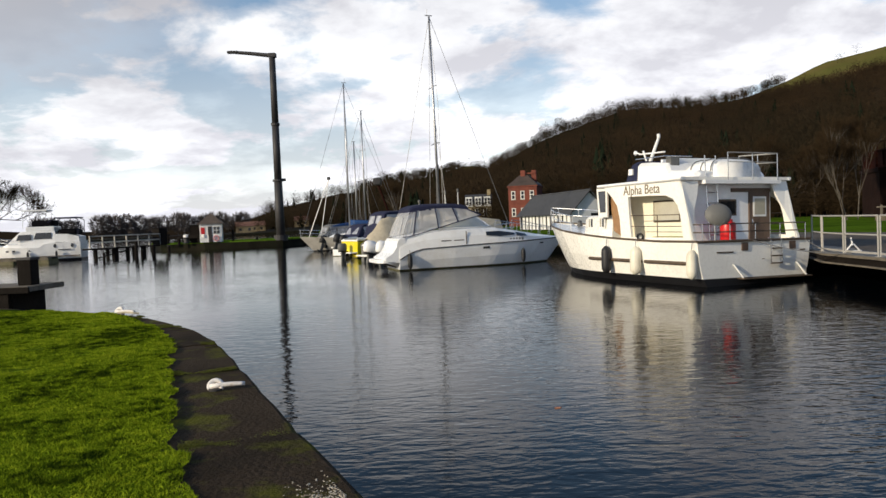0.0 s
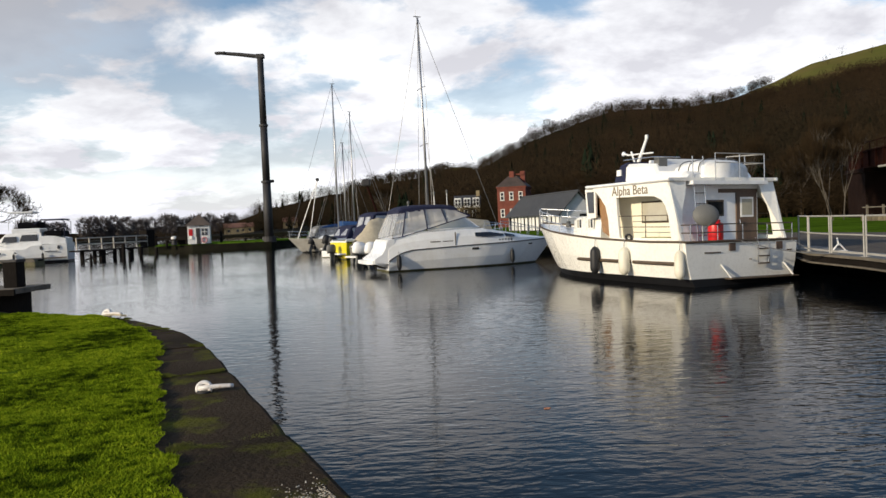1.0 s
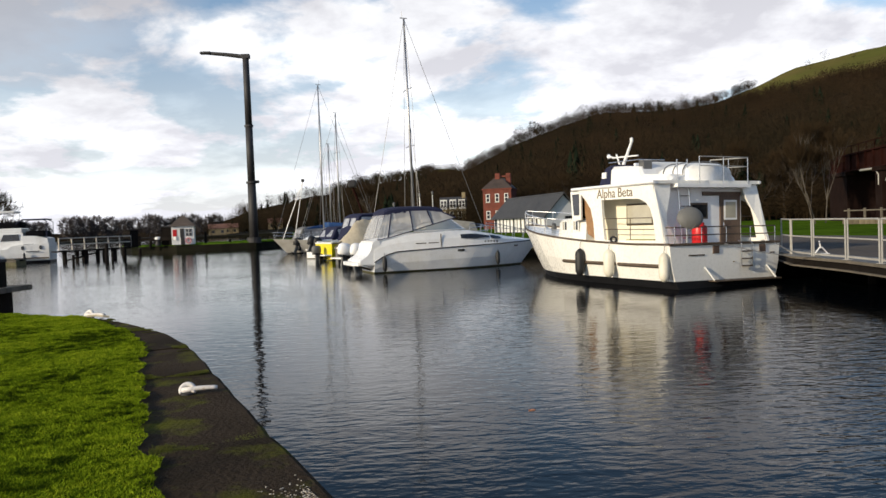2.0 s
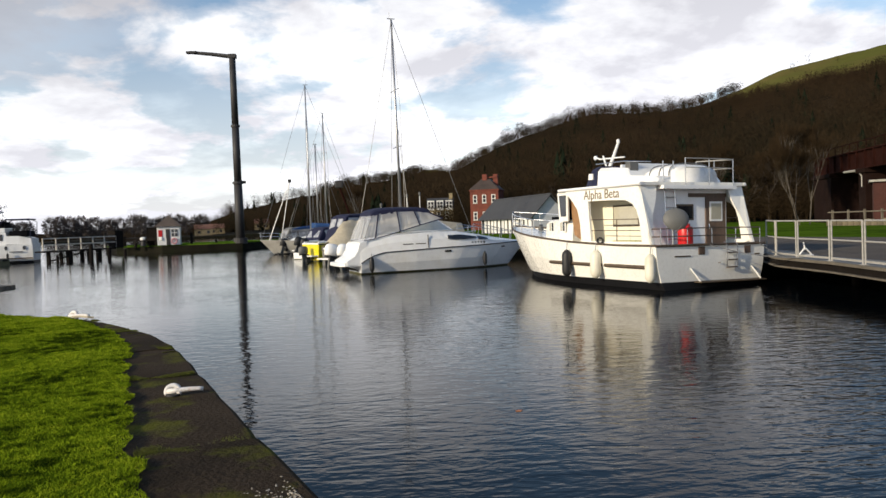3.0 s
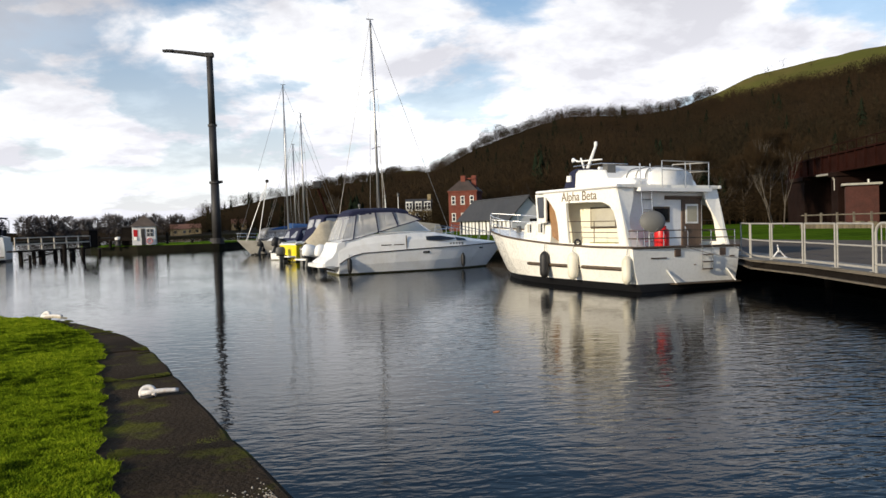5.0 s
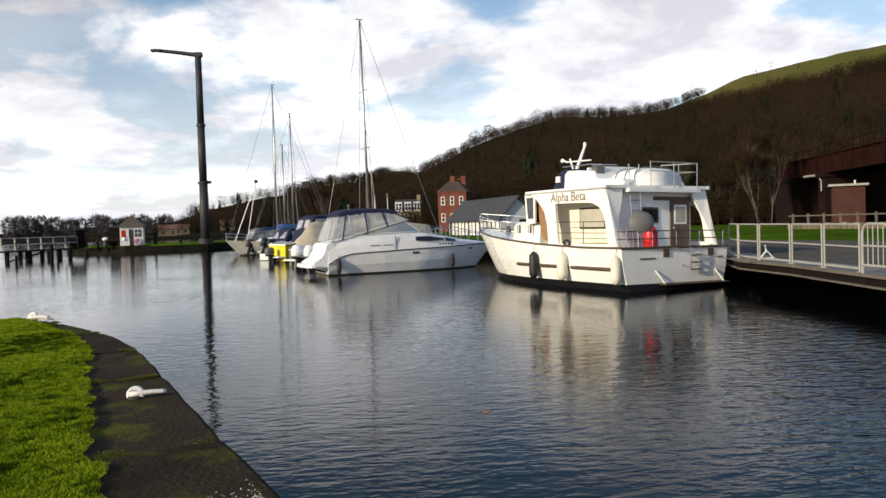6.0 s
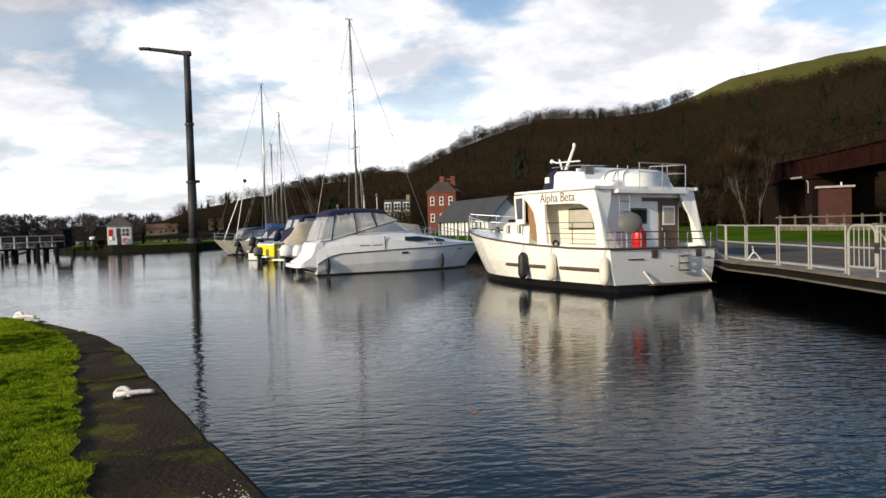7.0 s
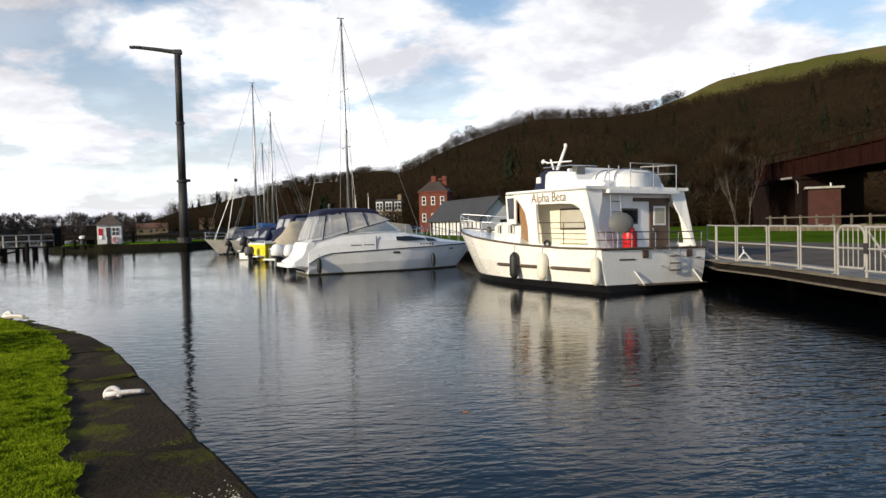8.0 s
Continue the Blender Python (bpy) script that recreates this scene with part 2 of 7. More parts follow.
def grass_material(name, c1, c2, c3, s1=0.5, s2=4.0):
    m = bpy.data.materials.new(name)
    m.use_nodes = True
    t = m.node_tree
    b = t.nodes["Principled BSDF"]
    co = node(t, "ShaderNodeTexCoord")
    cols = []
    for s in (s1, s2):
        n = node(t, "ShaderNodeTexNoise")
        n.inputs["Scale"].default_value, n.inputs["Detail"].default_value = s, 4
        t.links.new(co.outputs["Object"], n.inputs[0])
        cols.append(n.outputs[0])
    r = node(t, "ShaderNodeValToRGB")
    r.color_ramp.elements.new(0.5)
    for i, (p, c) in enumerate(((0.40, c1), (0.5, c2), (0.66, c3))):
        r.color_ramp.elements[i].position = p
        r.color_ramp.elements[i].color = (*c, 1)
    mx = node(t, "ShaderNodeMath", operation="MULTIPLY_ADD")
    mx.inputs[1].default_value = 0.5
    h = node(t, "ShaderNodeMath", operation="MULTIPLY")
    h.inputs[1].default_value = 0.5
    t.links.new(cols[1], h.inputs[0])
    t.links.new(cols[0], mx.inputs[0])
    t.links.new(h.outputs[0], mx.inputs[2])
    t.links.new(mx.outputs[0], r.inputs[0])
    geo = node(t, "ShaderNodeNewGeometry")
    hsv = node(t, "ShaderNodeHueSaturation")
    mr = node(t, "ShaderNodeMapRange")
    mr.inputs["To Min"].default_value, mr.inputs["To Max"].default_value = 0.7, 1.3
    t.links.new(geo.outputs["Random Per Island"], mr.inputs[0])
    t.links.new(mr.outputs[0], hsv.inputs["Value"])
    t.links.new(r.outputs[0], hsv.inputs["Color"])
    t.links.new(hsv.outputs[0], b.inputs["Base Color"])
    b.inputs["Roughness"].default_value = 0.9
    b.inputs["Specular IOR Level"].default_value = 0.0
    return m


# darkest lawn tone paints in the shaded pits between clumps
M_BLADE = grass_material("lawn_blades", (0.030, 0.050, 0.004), (0.165, 0.235, 0.010), (0.29, 0.35, 0.018), 0.9, 7.0)
M_FIELD = grass_material("field_grass", (0.040, 0.075, 0.008), (0.065, 0.12, 0.010), (0.10, 0.165, 0.014), 0.15, 1.5)


def hill_material():
    m = mat("hillside", (0.034, 0.024, 0.015), 0.95, spec=0.0, vary=0.5, scale=0.012, fine=0.12, bump=0.0, tint=(0.018, 0.014, 0.009))
    return m


# pier brick near black, with the shade under the bridge painted in
M_VIADUCT = mat("shade_dark_brick", (0.014, 0.0065, 0.005), 0.95, spec=0.1, vary=0.45, scale=1.2, fine=8, bump=0.3, stain=(0.03, 0.02, 0.018))
M_HILL = hill_material()
M_HILLTOP = mat("hill_pasture", (0.095, 0.098, 0.026), 0.95, spec=0.0, vary=0.3, scale=0.012, fine=0.15, bump=0, tint=(0.15, 0.105, 0.045))


def water_material():
    m = bpy.data.materials.new("still_water")
    m.use_nodes = True
    t = m.node_tree
    b = t.nodes["Principled BSDF"]
    b.inputs["Base Color"].default_value = (0.0012, 0.002, 0.003, 1)
    b.inputs["Roughness"].default_value = 0.045
    b.inputs["IOR"].default_value = 1.19
    co = node(t, "ShaderNodeTexCoord")
    h = None
    # long low ripples, shorter wavelets across them, and calmer and livelier reaches
    for s, amp, st, rz in ((0.8, 0.28, (1, 1.7, 1), 10), (2.4, 0.58, (1, 2.0, 1), -6), (5.5, 0.30, (1, 1.9, 1), 8), (14.0, 0.07, (1, 1.6, 1), -12)):
        mp = node(t, "ShaderNodeMapping")
        mp.inputs["Scale"].default_value = st
        mp.inputs["Rotation"].default_value = (0, 0, radians(rz))
        t.links.new(co.outputs["Object"], mp.inputs[0])
        n = node(t, "ShaderNodeTexNoise")
        n.inputs["Scale"].default_value, n.inputs["Detail"].default_value, n.inputs["Roughness"].default_value = s, 1.5, 0.45
        n.inputs["Distortion"].default_value = 0.6
        t.links.new(mp.outputs[0], n.inputs[0])
        a = node(t, "ShaderNodeMath", operation="MULTIPLY_ADD")
        a.inputs[1].default_value = amp
        t.links.new(n.outputs[0], a.inputs[0])
        if h is None:
            a.inputs[2].default_value = 0
        else:
            t.links.new(h, a.inputs[2])
        h = a.outputs[0]
    big = node(t, "ShaderNodeTexNoise")
    big.inputs["Scale"].default_value, big.inputs["Detail"].default_value = 0.10, 3
    t.links.new(co.outputs["Object"], big.inputs[0])
    mr = node(t, "ShaderNodeMapRange")
    mr.inputs["From Min"].default_value, mr.inputs["From Max"].default_value = 0.38, 0.65
    mr.inputs["To Min"].default_value, mr.inputs["To Max"].default_value = 0.15, 0.31
    t.links.new(big.outputs[0], mr.inputs[0])
    # a breeze ruffles the open water off the boardwalk
    sx = node(t, "ShaderNodeSeparateXYZ")
    t.links.new(co.outputs["Object"], sx.inputs[0])
    lean = node(t, "ShaderNodeMath", operation="MULTIPLY_ADD")
    lean.inputs[1].default_value = -0.35
    t.links.new(sx.outputs[1], lean.inputs[0])
    t.links.new(sx.outputs[0], lean.inputs[2])
    wind = node(t, "ShaderNodeMapRange")
    wind.inputs["From Min"].default_value, wind.inputs["From Max"].default_value = 0.5, 4.0
    wind.inputs["To Min"].default_value, wind.inputs["To Max"].default_value = 0.0, 0.68
    t.links.new(lean.outputs[0], wind.inputs[0])
    # the breeze dies away towards the moored boats, where the water lies calmer
    lee = node(t, "ShaderNodeMapRange")
    lee.inputs["From Min"].default_value, lee.inputs["From Max"].default_value = 10.0, 17.5
    lee.inputs["To Min"].default_value, lee.inputs["To Max"].default_value = 1.0, 0.0
    t.links.new(sx.outputs[1], lee.inputs[0])
    gust = node(t, "ShaderNodeMath", operation="MULTIPLY")
    t.links.new(wind.outputs[0], gust.inputs[0])
    t.links.new(lee.outputs[0], gust.inputs[1])
    calm = node(t, "ShaderNodeMapRange")
    calm.inputs["From Min"].default_value, calm.inputs["From Max"].default_value = 9.0, 18.0
    calm.inputs["To Min"].default_value, calm.inputs["To Max"].default_value = 1.0, 0.78
    t.links.new(sx.outputs[1], calm.inputs[0])
    still = node(t, "ShaderNodeMath", operation="MULTIPLY")
    t.links.new(mr.outputs[0], still.inputs[0])
    t.links.new(calm.outputs[0], still.inputs[1])
    both = node(t, "ShaderNodeMath", operation="ADD")
    t.links.new(still.outputs[0], both.inputs[0])
    t.links.new(gust.outputs[0], both.inputs[1])
    bp = node(t, "ShaderNodeBump")
    bp.inputs["Distance"].default_value = 0.06
    t.links.new(both.outputs[0], bp.inputs["Strength"])
    t.links.new(h, bp.inputs["Height"])
    t.links.new(bp.outputs[0], b.inputs["Normal"])
    return m


M_WATER = water_material()

# ---------------------------------------------------------------- mesh tools


def polar(az, d, z=0.0):
    """A place by its bearing (degrees clockwise from +y) and distance from the standpoint."""
    return Vector((d * math.sin(radians(az)), d * math.cos(radians(az)), z))


def mesh_object(name, bm, material, smooth=False):
    me = bpy.data.meshes.new(name)
    bmesh.ops.recalc_face_normals(bm, faces=bm.faces)
    bm.to_mesh(me)
    bm.free()
    me.materials.append(material)
    if smooth:
        for p in me.polygons:
            p.use_smooth = True
    return new(name, me)


def part(name, bm, material, parent=None, label="", smooth=False):
    ob = mesh_object(name, bm, material, smooth)
    if parent is not None:
        ob.parent = parent
    if label:
        tagged(ob, label)
    return ob


def thing(name, label, category, m=None, group="", kind=""):
    ob = new(name)
    ob.empty_display_size = 0.2
    if m is not None:
        ob.matrix_basis = m
    return tagged(ob, label, category, group, kind)


def raw(name, verts, faces, material, parent=None, smooth=False):
    me = bpy.data.meshes.new(name)
    me.from_pydata([tuple(v) for v in verts], [], [tuple(f) for f in faces])
    me.materials.append(material)
    if smooth:
        for p in me.polygons:
            p.use_smooth = True
    ob = new(name, me)
    if parent is not None:
        ob.parent = parent
    return ob


def box(bm, x0, x1, y0, y1, z0, z1, m=None, bevel=0.0):
    r = bmesh.ops.create_cube(bm, size=1.0)
    vs = r["verts"]
    for v in vs:
        v.co = Vector(((x0 + x1) / 2 + v.co.x * (x1 - x0), (y0 + y1) / 2 + v.co.y * (y1 - y0), (z0 + z1) / 2 + v.co.z * (z1 - z0)))
    if bevel:
        es = list({e for v in vs for e in v.link_edges})
        r = bmesh.ops.bevel(bm, geom=es, offset=bevel, segments=2, affect="EDGES", profile=0.5)
        vs = list({v for f in r["faces"] for v in f.verts} | {v for v in vs if v.is_valid})
    if m is not None:
        for v in vs:
            v.co = m @ v.co
    return bm


def boxed(*a, **k):
    return box(bmesh.new(), *a, **k)


def tube(bm, pts, r, sides=8, closed=False, r_end=None):
    """A round bar swept along a line of points."""
    pts = [Vector(p) for p in pts]
    rings = []
    n = len(pts)
    for i, p in enumerate(pts):
        a = pts[(i - 1) % n] if (closed or i > 0) else p
        b = pts[(i + 1) % n] if (closed or i < n - 1) else p
        d = (b - a).normalized()
        u = d.orthogonal().normalized() if not rings else None
        if u is None:
            u = (pu - d * pu.dot(d)).normalized()
        pu = u
        w = d.cross(u)
        rr = r if r_end is None else r + (r_end - r) * i / (n - 1)
        rings.append([bm.verts.new(p + (u * math.cos(k * math.tau / sides) + w * math.sin(k * math.tau / sides)) * rr) for k in range(sides)])
    for i in range(n if closed else n - 1):
        A, B = rings[i], rings[(i + 1) % n]
        for k in range(sides):
            bm.faces.new((A[k], A[(k + 1) % sides], B[(k + 1) % sides], B[k]))
    if not closed:
        bm.faces.new(rings[0][::-1])
        bm.faces.new(rings[-1])
    return bm


def tubed(*a, **k):
    return tube(bmesh.new(), *a, **k)


def lathe(bm, profile, sides=16, m=None):
    """profile: (radius, height) rows turned round z."""
    rings = []
    for r, z in profile:
        rings.append([bm.verts.new((max(r, 1e-4) * math.cos(k * math.tau / sides), max(r, 1e-4) * math.sin(k * math.tau / sides), z)) for k in range(sides)])
    for A, B in zip(rings, rings[1:]):
        for k in range(sides):
            bm.faces.new((A[k], A[(k + 1) % sides], B[(k + 1) % sides], B[k]))
    bm.faces.new(rings[0][::-1])
    bm.faces.new(rings[-1])
    if m is not None:
        for ring in rings:
            for v in ring:
                v.co = m @ v.co
    return bm


def loft(bm, rows, cap=True, wrap=False):
    """Skin through rows of points, all of one length."""
    vr = [[bm.verts.new(p) for p in row] for row in rows]
    for A, B in zip(vr, vr[1:]):
        n = len(A)
        for k in range(n if wrap else n - 1):
            q = (A[k], A[(k + 1) % n], B[(k + 1) % n], B[k])
            if len({tuple(v.co) for v in q}) > 2:
                bm.faces.new(q)
    if cap:
        for row in (vr[0][::-1], vr[-1]):
            if len({tuple(round(c, 5) for c in v.co) for v in row}) > 2:
                try:
                    bm.faces.new(row)
                except ValueError:
                    pass
    return bm


def slab(bm, outline, y0, y1, m=None):
    """A flat outline in x and z, given thickness from y0 to y1."""
    a = [bm.verts.new((x, y0, z)) for x, z in outline]
    b = [bm.verts.new((x, y1, z)) for x, z in outline]
    n = len(a)
    bm.faces.new(a)
    bm.faces.new(b[::-1])
    for k in range(n):
        bm.faces.new((a[k], b[k], b[(k + 1) % n], a[(k + 1) % n]))
    if m is not None:
        for v in a + b:
            v.co = m @ v.co
    return bm


def plate(bm, outline, z0, z1):
    """A flat outline in x and y, given thickness from z0 to z1."""
    a = [bm.verts.new((x, y, z0)) for x, y in outline]
    b = [bm.verts.new((x, y, z1)) for x, y in outline]
    n = len(a)
    bm.faces.new(a[::-1])
    bm.faces.new(b)
    for k in range(n):
        bm.faces.new((a[k], a[(k + 1) % n], b[(k + 1) % n], b[k]))
    return bm


def ease(t):
    t = max(0.0, min(1.0, t))
    return t * t * (3 - 2 * t)


def lerp_rows(rows, x):
    """Smooth reading of (x, value) rows."""
    if x <= rows[0][0]:
        return rows[0][1]
    for (x0, v0), (x1, v1) in zip(rows, rows[1:]):
        if x <= x1:
            return v0 + (v1 - v0) * (x - x0) / (x1 - x0)
    return rows[-1][1]


def writing(name, text, size, m, material, parent, extrude=0.004):
    cu = bpy.data.curves.new(name, "FONT")
    cu.body, cu.size, cu.extrude, cu.align_x, cu.align_y = text, size, extrude, "CENTER", "CENTER"
    tmp = bpy.data.objects.new(name, cu)
    scene.collection.objects.link(tmp)
    me = bpy.data.meshes.new_from_object(tmp.evaluated_get(bpy.context.evaluated_depsgraph_get()))
    bpy.data.objects.remove(tmp)
    me.materials.append(material)
    ob = new(name, me)
    ob.parent = parent
    ob.matrix_basis = m
    return ob

# ---------------------------------------------------------------- ground and water
QUAY_Z = 0.65
BANK_Z = 0.75
RIDGE = [(-60, 0.2), (-14.3, 0.45), (-11.1, 1.5), (-7.4, 2.3), (-3.3, 2.9), (0.1, 3.5), (2.2, 4.15), (3.8, 3.65), (7.6, 5.5), (10.9, 6.6),
         (13.3, 7.25), (15.2, 7.4), (19.0, 7.2), (21.6, 7.5), (23.3, 8.1), (26.1, 9.25), (29.9, 9.72), (32.6, 10.1), (36.4, 10.4), (50, 11), (80, 9), (115, 6)]
WOODLINE = [(20, 9.0), (22.5, 7.9), (23.3, 7.85), (26.0, 8.3), (28.0, 8.6), (30.0, 8.95), (33.0, 9.2), (36.4, 9.4), (50, 9.7), (115, 6)]
RIDGE_R = [(-60, 620), (-8, 560), (2, 760), (4, 640), (12, 600), (24, 700), (115, 700)]
FOOT_R = [(-60, 330), (-8, 300), (0, 190), (10, 150), (25, 128), (40, 120), (115, 130)]
EDGE = [(-9.0, 118), (-6, 96), (-3, 76), (2, 57), (9.5, 48), (12, 45), (20, 39), (24.6, 36), (25.7, 33), (29.2, 29.5), (33.4, 26), (36.3, 24), (45, 20), (60, 17), (90, 16), (115, 16.0)]


def hill_height(az, r):
    el, rr, rf = lerp_rows(RIDGE, az), lerp_rows(RIDGE_R, az), lerp_rows(FOOT_R, az)
    top = EYE + math.tan(radians(el)) * rr - BANK_Z
    t = (r - rf) / (rr - rf)
    z = BANK_Z + top * (max(0.0, min(1.0, t)) ** 1.15)
    if t > 1:
        z -= (r - rr) * 0.10
    if t > 0:
        p = Vector((math.sin(radians(az)) * r, math.cos(radians(az)) * r, 0))
        z += noise.noise(p * 0.012) * 5.0 * ease(t * 3) * ease((1.12 - t) * 4) + noise.noise(p * 0.05) * 1.2 * ease(t * 4)
    return z


def polar_sheet(name, az0, az1, steps, radii, height, materials, pick=None):
    """One sheet of ground laid out by bearing and distance; radii(az) gives the distances."""
    bm = bmesh.new()
    rows = []
    for i in range(steps + 1):
        az = az0 + (az1 - az0) * i / steps
        rs = radii(az)
        row = [bm.verts.new(polar(az, rs[0], -0.6))]
        row += [bm.verts.new(polar(az, r, height(az, r))) for r in rs]
        rows.append(row)
    for i, (A, B) in enumerate(zip(rows, rows[1:])):
        for k in range(len(A) - 1):
            f = bm.faces.new((A[k], B[k], B[k + 1], A[k + 1]))
            if pick:
                f.material_index = pick(az0 + (az1 - az0) * (i + 0.5) / steps, f.calc_center_median(), k)
    ob = mesh_object(name, bm, materials[0])
    for extra in materials[1:]:
        ob.data.materials.append(extra)
    return ob


def right_radii(az):
    r0, rf, rr = lerp_rows(EDGE, az), lerp_rows(FOOT_R, az), lerp_rows(RIDGE_R, az)
    near = [r0, r0 + 0.4] + [r0 + (rf - r0) * k / 14 for k in range(1, 15)]
    return near + [rf + (rr - rf) * k / 34 for k in range(1, 35)] + [rr * 1.03, rr * 1.1, rr * 1.3]


def right_pick(az, c, k):
    # bank face near black: the shade beneath the boardwalk is in its colour
    if k == 0:
        return 3
    r = math.hypot(c.x, c.y)
    el = math.degrees(math.atan2(c.z - EYE, r))
    if el > lerp_rows(WOODLINE, az) - 0.30 + 0.35 * noise.noise(Vector((az * 0.9, 2.0, 0))) or (1.2 < az < 3.7 and el > 3.75):
        return 2
    if r < lerp_rows(FOOT_R, az) * 1.02:
        return 0
    return 1


ground = polar_sheet("ground", -9.0, 115.0, 150, right_radii, hill_height, [M_FIELD, M_HILL, M_HILLTOP, M_QUAYDK], right_pick)
tagged(ground, "green field and brown wooded hillside with pasture above", "ground", kind="structure")

far_shore = polar_sheet("ground_far_shore", -75.0, -7.0, 60,
                        lambda az: [310, 312, 330] + [330 + 20 * k for k in range(1, 18)] + [900],
                        hill_height, [M_QUAYDK, M_HILL], lambda az, c, k: 1 if k > 3 else 0)
tagged(far_shore, "low far river shore, brown and green", "far shore", kind="structure")

# the harbour arm with the lock: a low grassy bank with a stone face
ARM = [(-8.4, 112.0), (-10.6, 101.0), (-11.6, 97.6), (-14.0, 97.6), (-17.0, 98.5), (-19.9, 102.5), (-20.6, 110.0), (-17, 113), (-12, 114)]
arm_pts = [polar(a, d).xy for a, d in ARM]
bm = plate(bmesh.new(), arm_pts, -0.5, 0.78)
arm_bank = tagged(part("pavement_lock_arm", bm, M_QUAYDK), "dark stone harbour arm between basin and river", "harbour arm", kind="structure")
bm = bmesh.new()
cx, cy = sum(p[0] for p in arm_pts) / len(arm_pts), sum(p[1] for p in arm_pts) / len(arm_pts)
plate(bm, [(cx + (p[0] - cx) * 0.985, cy + (p[1] - cy) * 0.94) for p in arm_pts], 0.70, 0.93)
tagged(part("ground_arm_grass", bm, M_FIELD), "short green grass on the harbour arm", "grass bank", kind="structure")

water = tagged(part("water", plate(bmesh.new(), [(-900, -300), (900, -300), (900, 900), (-900, 900)], -0.02, 0.0), M_WATER), "dark still basin water with light ripples", "water", kind="structure")

# ---- the near quay: turf behind a line of worn coping stones
OUTER = [(5.4, -9.6), (1.35, 0.0), (-0.52, 4.45), (-1.26, 6.20), (-2.17, 8.41), (-3.19, 10.83), (-3.95, 12.25), (-4.78, 13.45), (-5.60, 14.50), (-6.55, 15.40), (-8.62, 16.72), (-10.3, 17.9), (-14.0, 19.6), (-30, 24.0)]
WIDTH = [(-9.6, 0.95), (4.4, 0.95), (6.2, 0.92), (8.4, 0.80), (10.8, 0.62), (13.4, 0.42), (15.4, 0.24), (17.0, 0.10), (30, 0.08)]


def along(pts, step):
    """Points every so far along a line."""
    out, left = [Vector(pts[0])], step
    for a, b in zip(pts, pts[1:]):
        a, b = Vector(a), Vector(b)
        d, L0 = (b - a).normalized(), (b - a).length
        s = left
        while s <= L0:
            out.append(a + d * s)
            s += step
        left = s - L0
    return out


edge_pts = along(OUTER, 0.35)


def edge_frame(i):
    a, b = edge_pts[max(0, i - 1)], edge_pts[min(len(edge_pts) - 1, i + 1)]
    d = (b - a).normalized()
    return edge_pts[i], Vector((-d.y, d.x))       # the normal points inland


INNER = []
for i in range(len(edge_pts)):
    p, n = edge_frame(i)
    INNER.append(p + n * lerp_rows(WIDTH, p.y))
quay_wall = tagged(part("quay_wall", loft(bmesh.new(), [[(*p, -0.8), (*p, QUAY_Z - 0.30)] for p in (edge_frame(i)[0] + edge_frame(i)[1] * 0.05 for i in range(len(edge_pts)))], cap=False), M_WALLST), "dark stone quay wall face above the water", "quay wall", kind="structure")

bm = bmesh.new()
rows = []
for i, q in enumerate(INNER):
    p, n = edge_frame(i)
    far = Vector((-32, q.y - 3)) if q.y < 12 else Vector((-32 - i * 0.001, 9 + 0.0))
    row = []
    for k in range(22):
        t = (k / 21) ** 1.8
        c = q.lerp(far, t)
        z = QUAY_Z + 0.006 + 0.012 * ease(k / 4) + noise.noise(Vector((c.x * 1.3, c.y * 1.3, 0))) * 0.03
        row.append((c.x, c.y, z if k else QUAY_Z - 0.1))
    rows.append(row)
loft(bm, rows, cap=False)
lawn = tagged(part("ground_lawn", bm, M_SOIL, smooth=True), "bright green mossy lawn beside the quay edge", "lawn", kind="structure")


def grass_blades(name, count, region, heights, seed, width=(0.0018, 0.0040)):
    """Loose blades over a patch of ground, as one mesh."""
    rng = np.random.default_rng(seed)
    xy = region(rng, count)
    n = len(xy)
    h = rng.uniform(*heights, n)
    a = rng.uniform(0, math.tau, n)
    wdt = rng.uniform(*width, n) * (1 + np.hypot(xy[:, 0], xy[:, 1]) * 0.10)
    lump = np.array([0.7 * noise.noise(Vector((x * 1.1, y * 1.1, 3.0))) + 1.0 * noise.noise(Vector((x * 4.5, y * 4.5, 8.0))) + 0.7 * noise.noise(Vector((x * 9, y * 9, 8.0))) for x, y in xy])
    h = h * np.maximum(0.25, 1 + 1.1 * lump)
    z0 = QUAY_Z + 0.02 + np.array([noise.noise(Vector((x * 1.3, y * 1.3, 0))) * 0.03 for x, y in xy])
    lean = rng.normal(0, 0.7, (n, 2)) * h[:, None]
    V = np.empty((n, 3, 3))
    V[:, 0] = np.c_[xy[:, 0] - np.cos(a) * wdt, xy[:, 1] - np.sin(a) * wdt, z0]
    V[:, 1] = np.c_[xy[:, 0] + np.cos(a) * wdt, xy[:, 1] + np.sin(a) * wdt, z0]
    V[:, 2] = np.c_[xy + lean, z0 + np.maximum(h, 0.012)]
    me = bpy.data.meshes.new(name)
    me.vertices.add(n * 3)
    me.vertices.foreach_set("co", V.ravel())
    me.loops.add(n * 3)
    me.loops.foreach_set("vertex_index", np.arange(n * 3, dtype=np.int32))
    me.polygons.add(n)
    me.polygons.foreach_set("loop_start", np.arange(0, n * 3, 3, dtype=np.int32))
    me.update(calc_edges=True)
    me.materials.append(M_BLADE)
    return new(name, me)


edge_y = np.array([p.y for p in edge_pts])
edge_x = np.array([p.x for p in edge_pts])
inner_w = np.array([lerp_rows(WIDTH, p.y) for p in edge_pts])


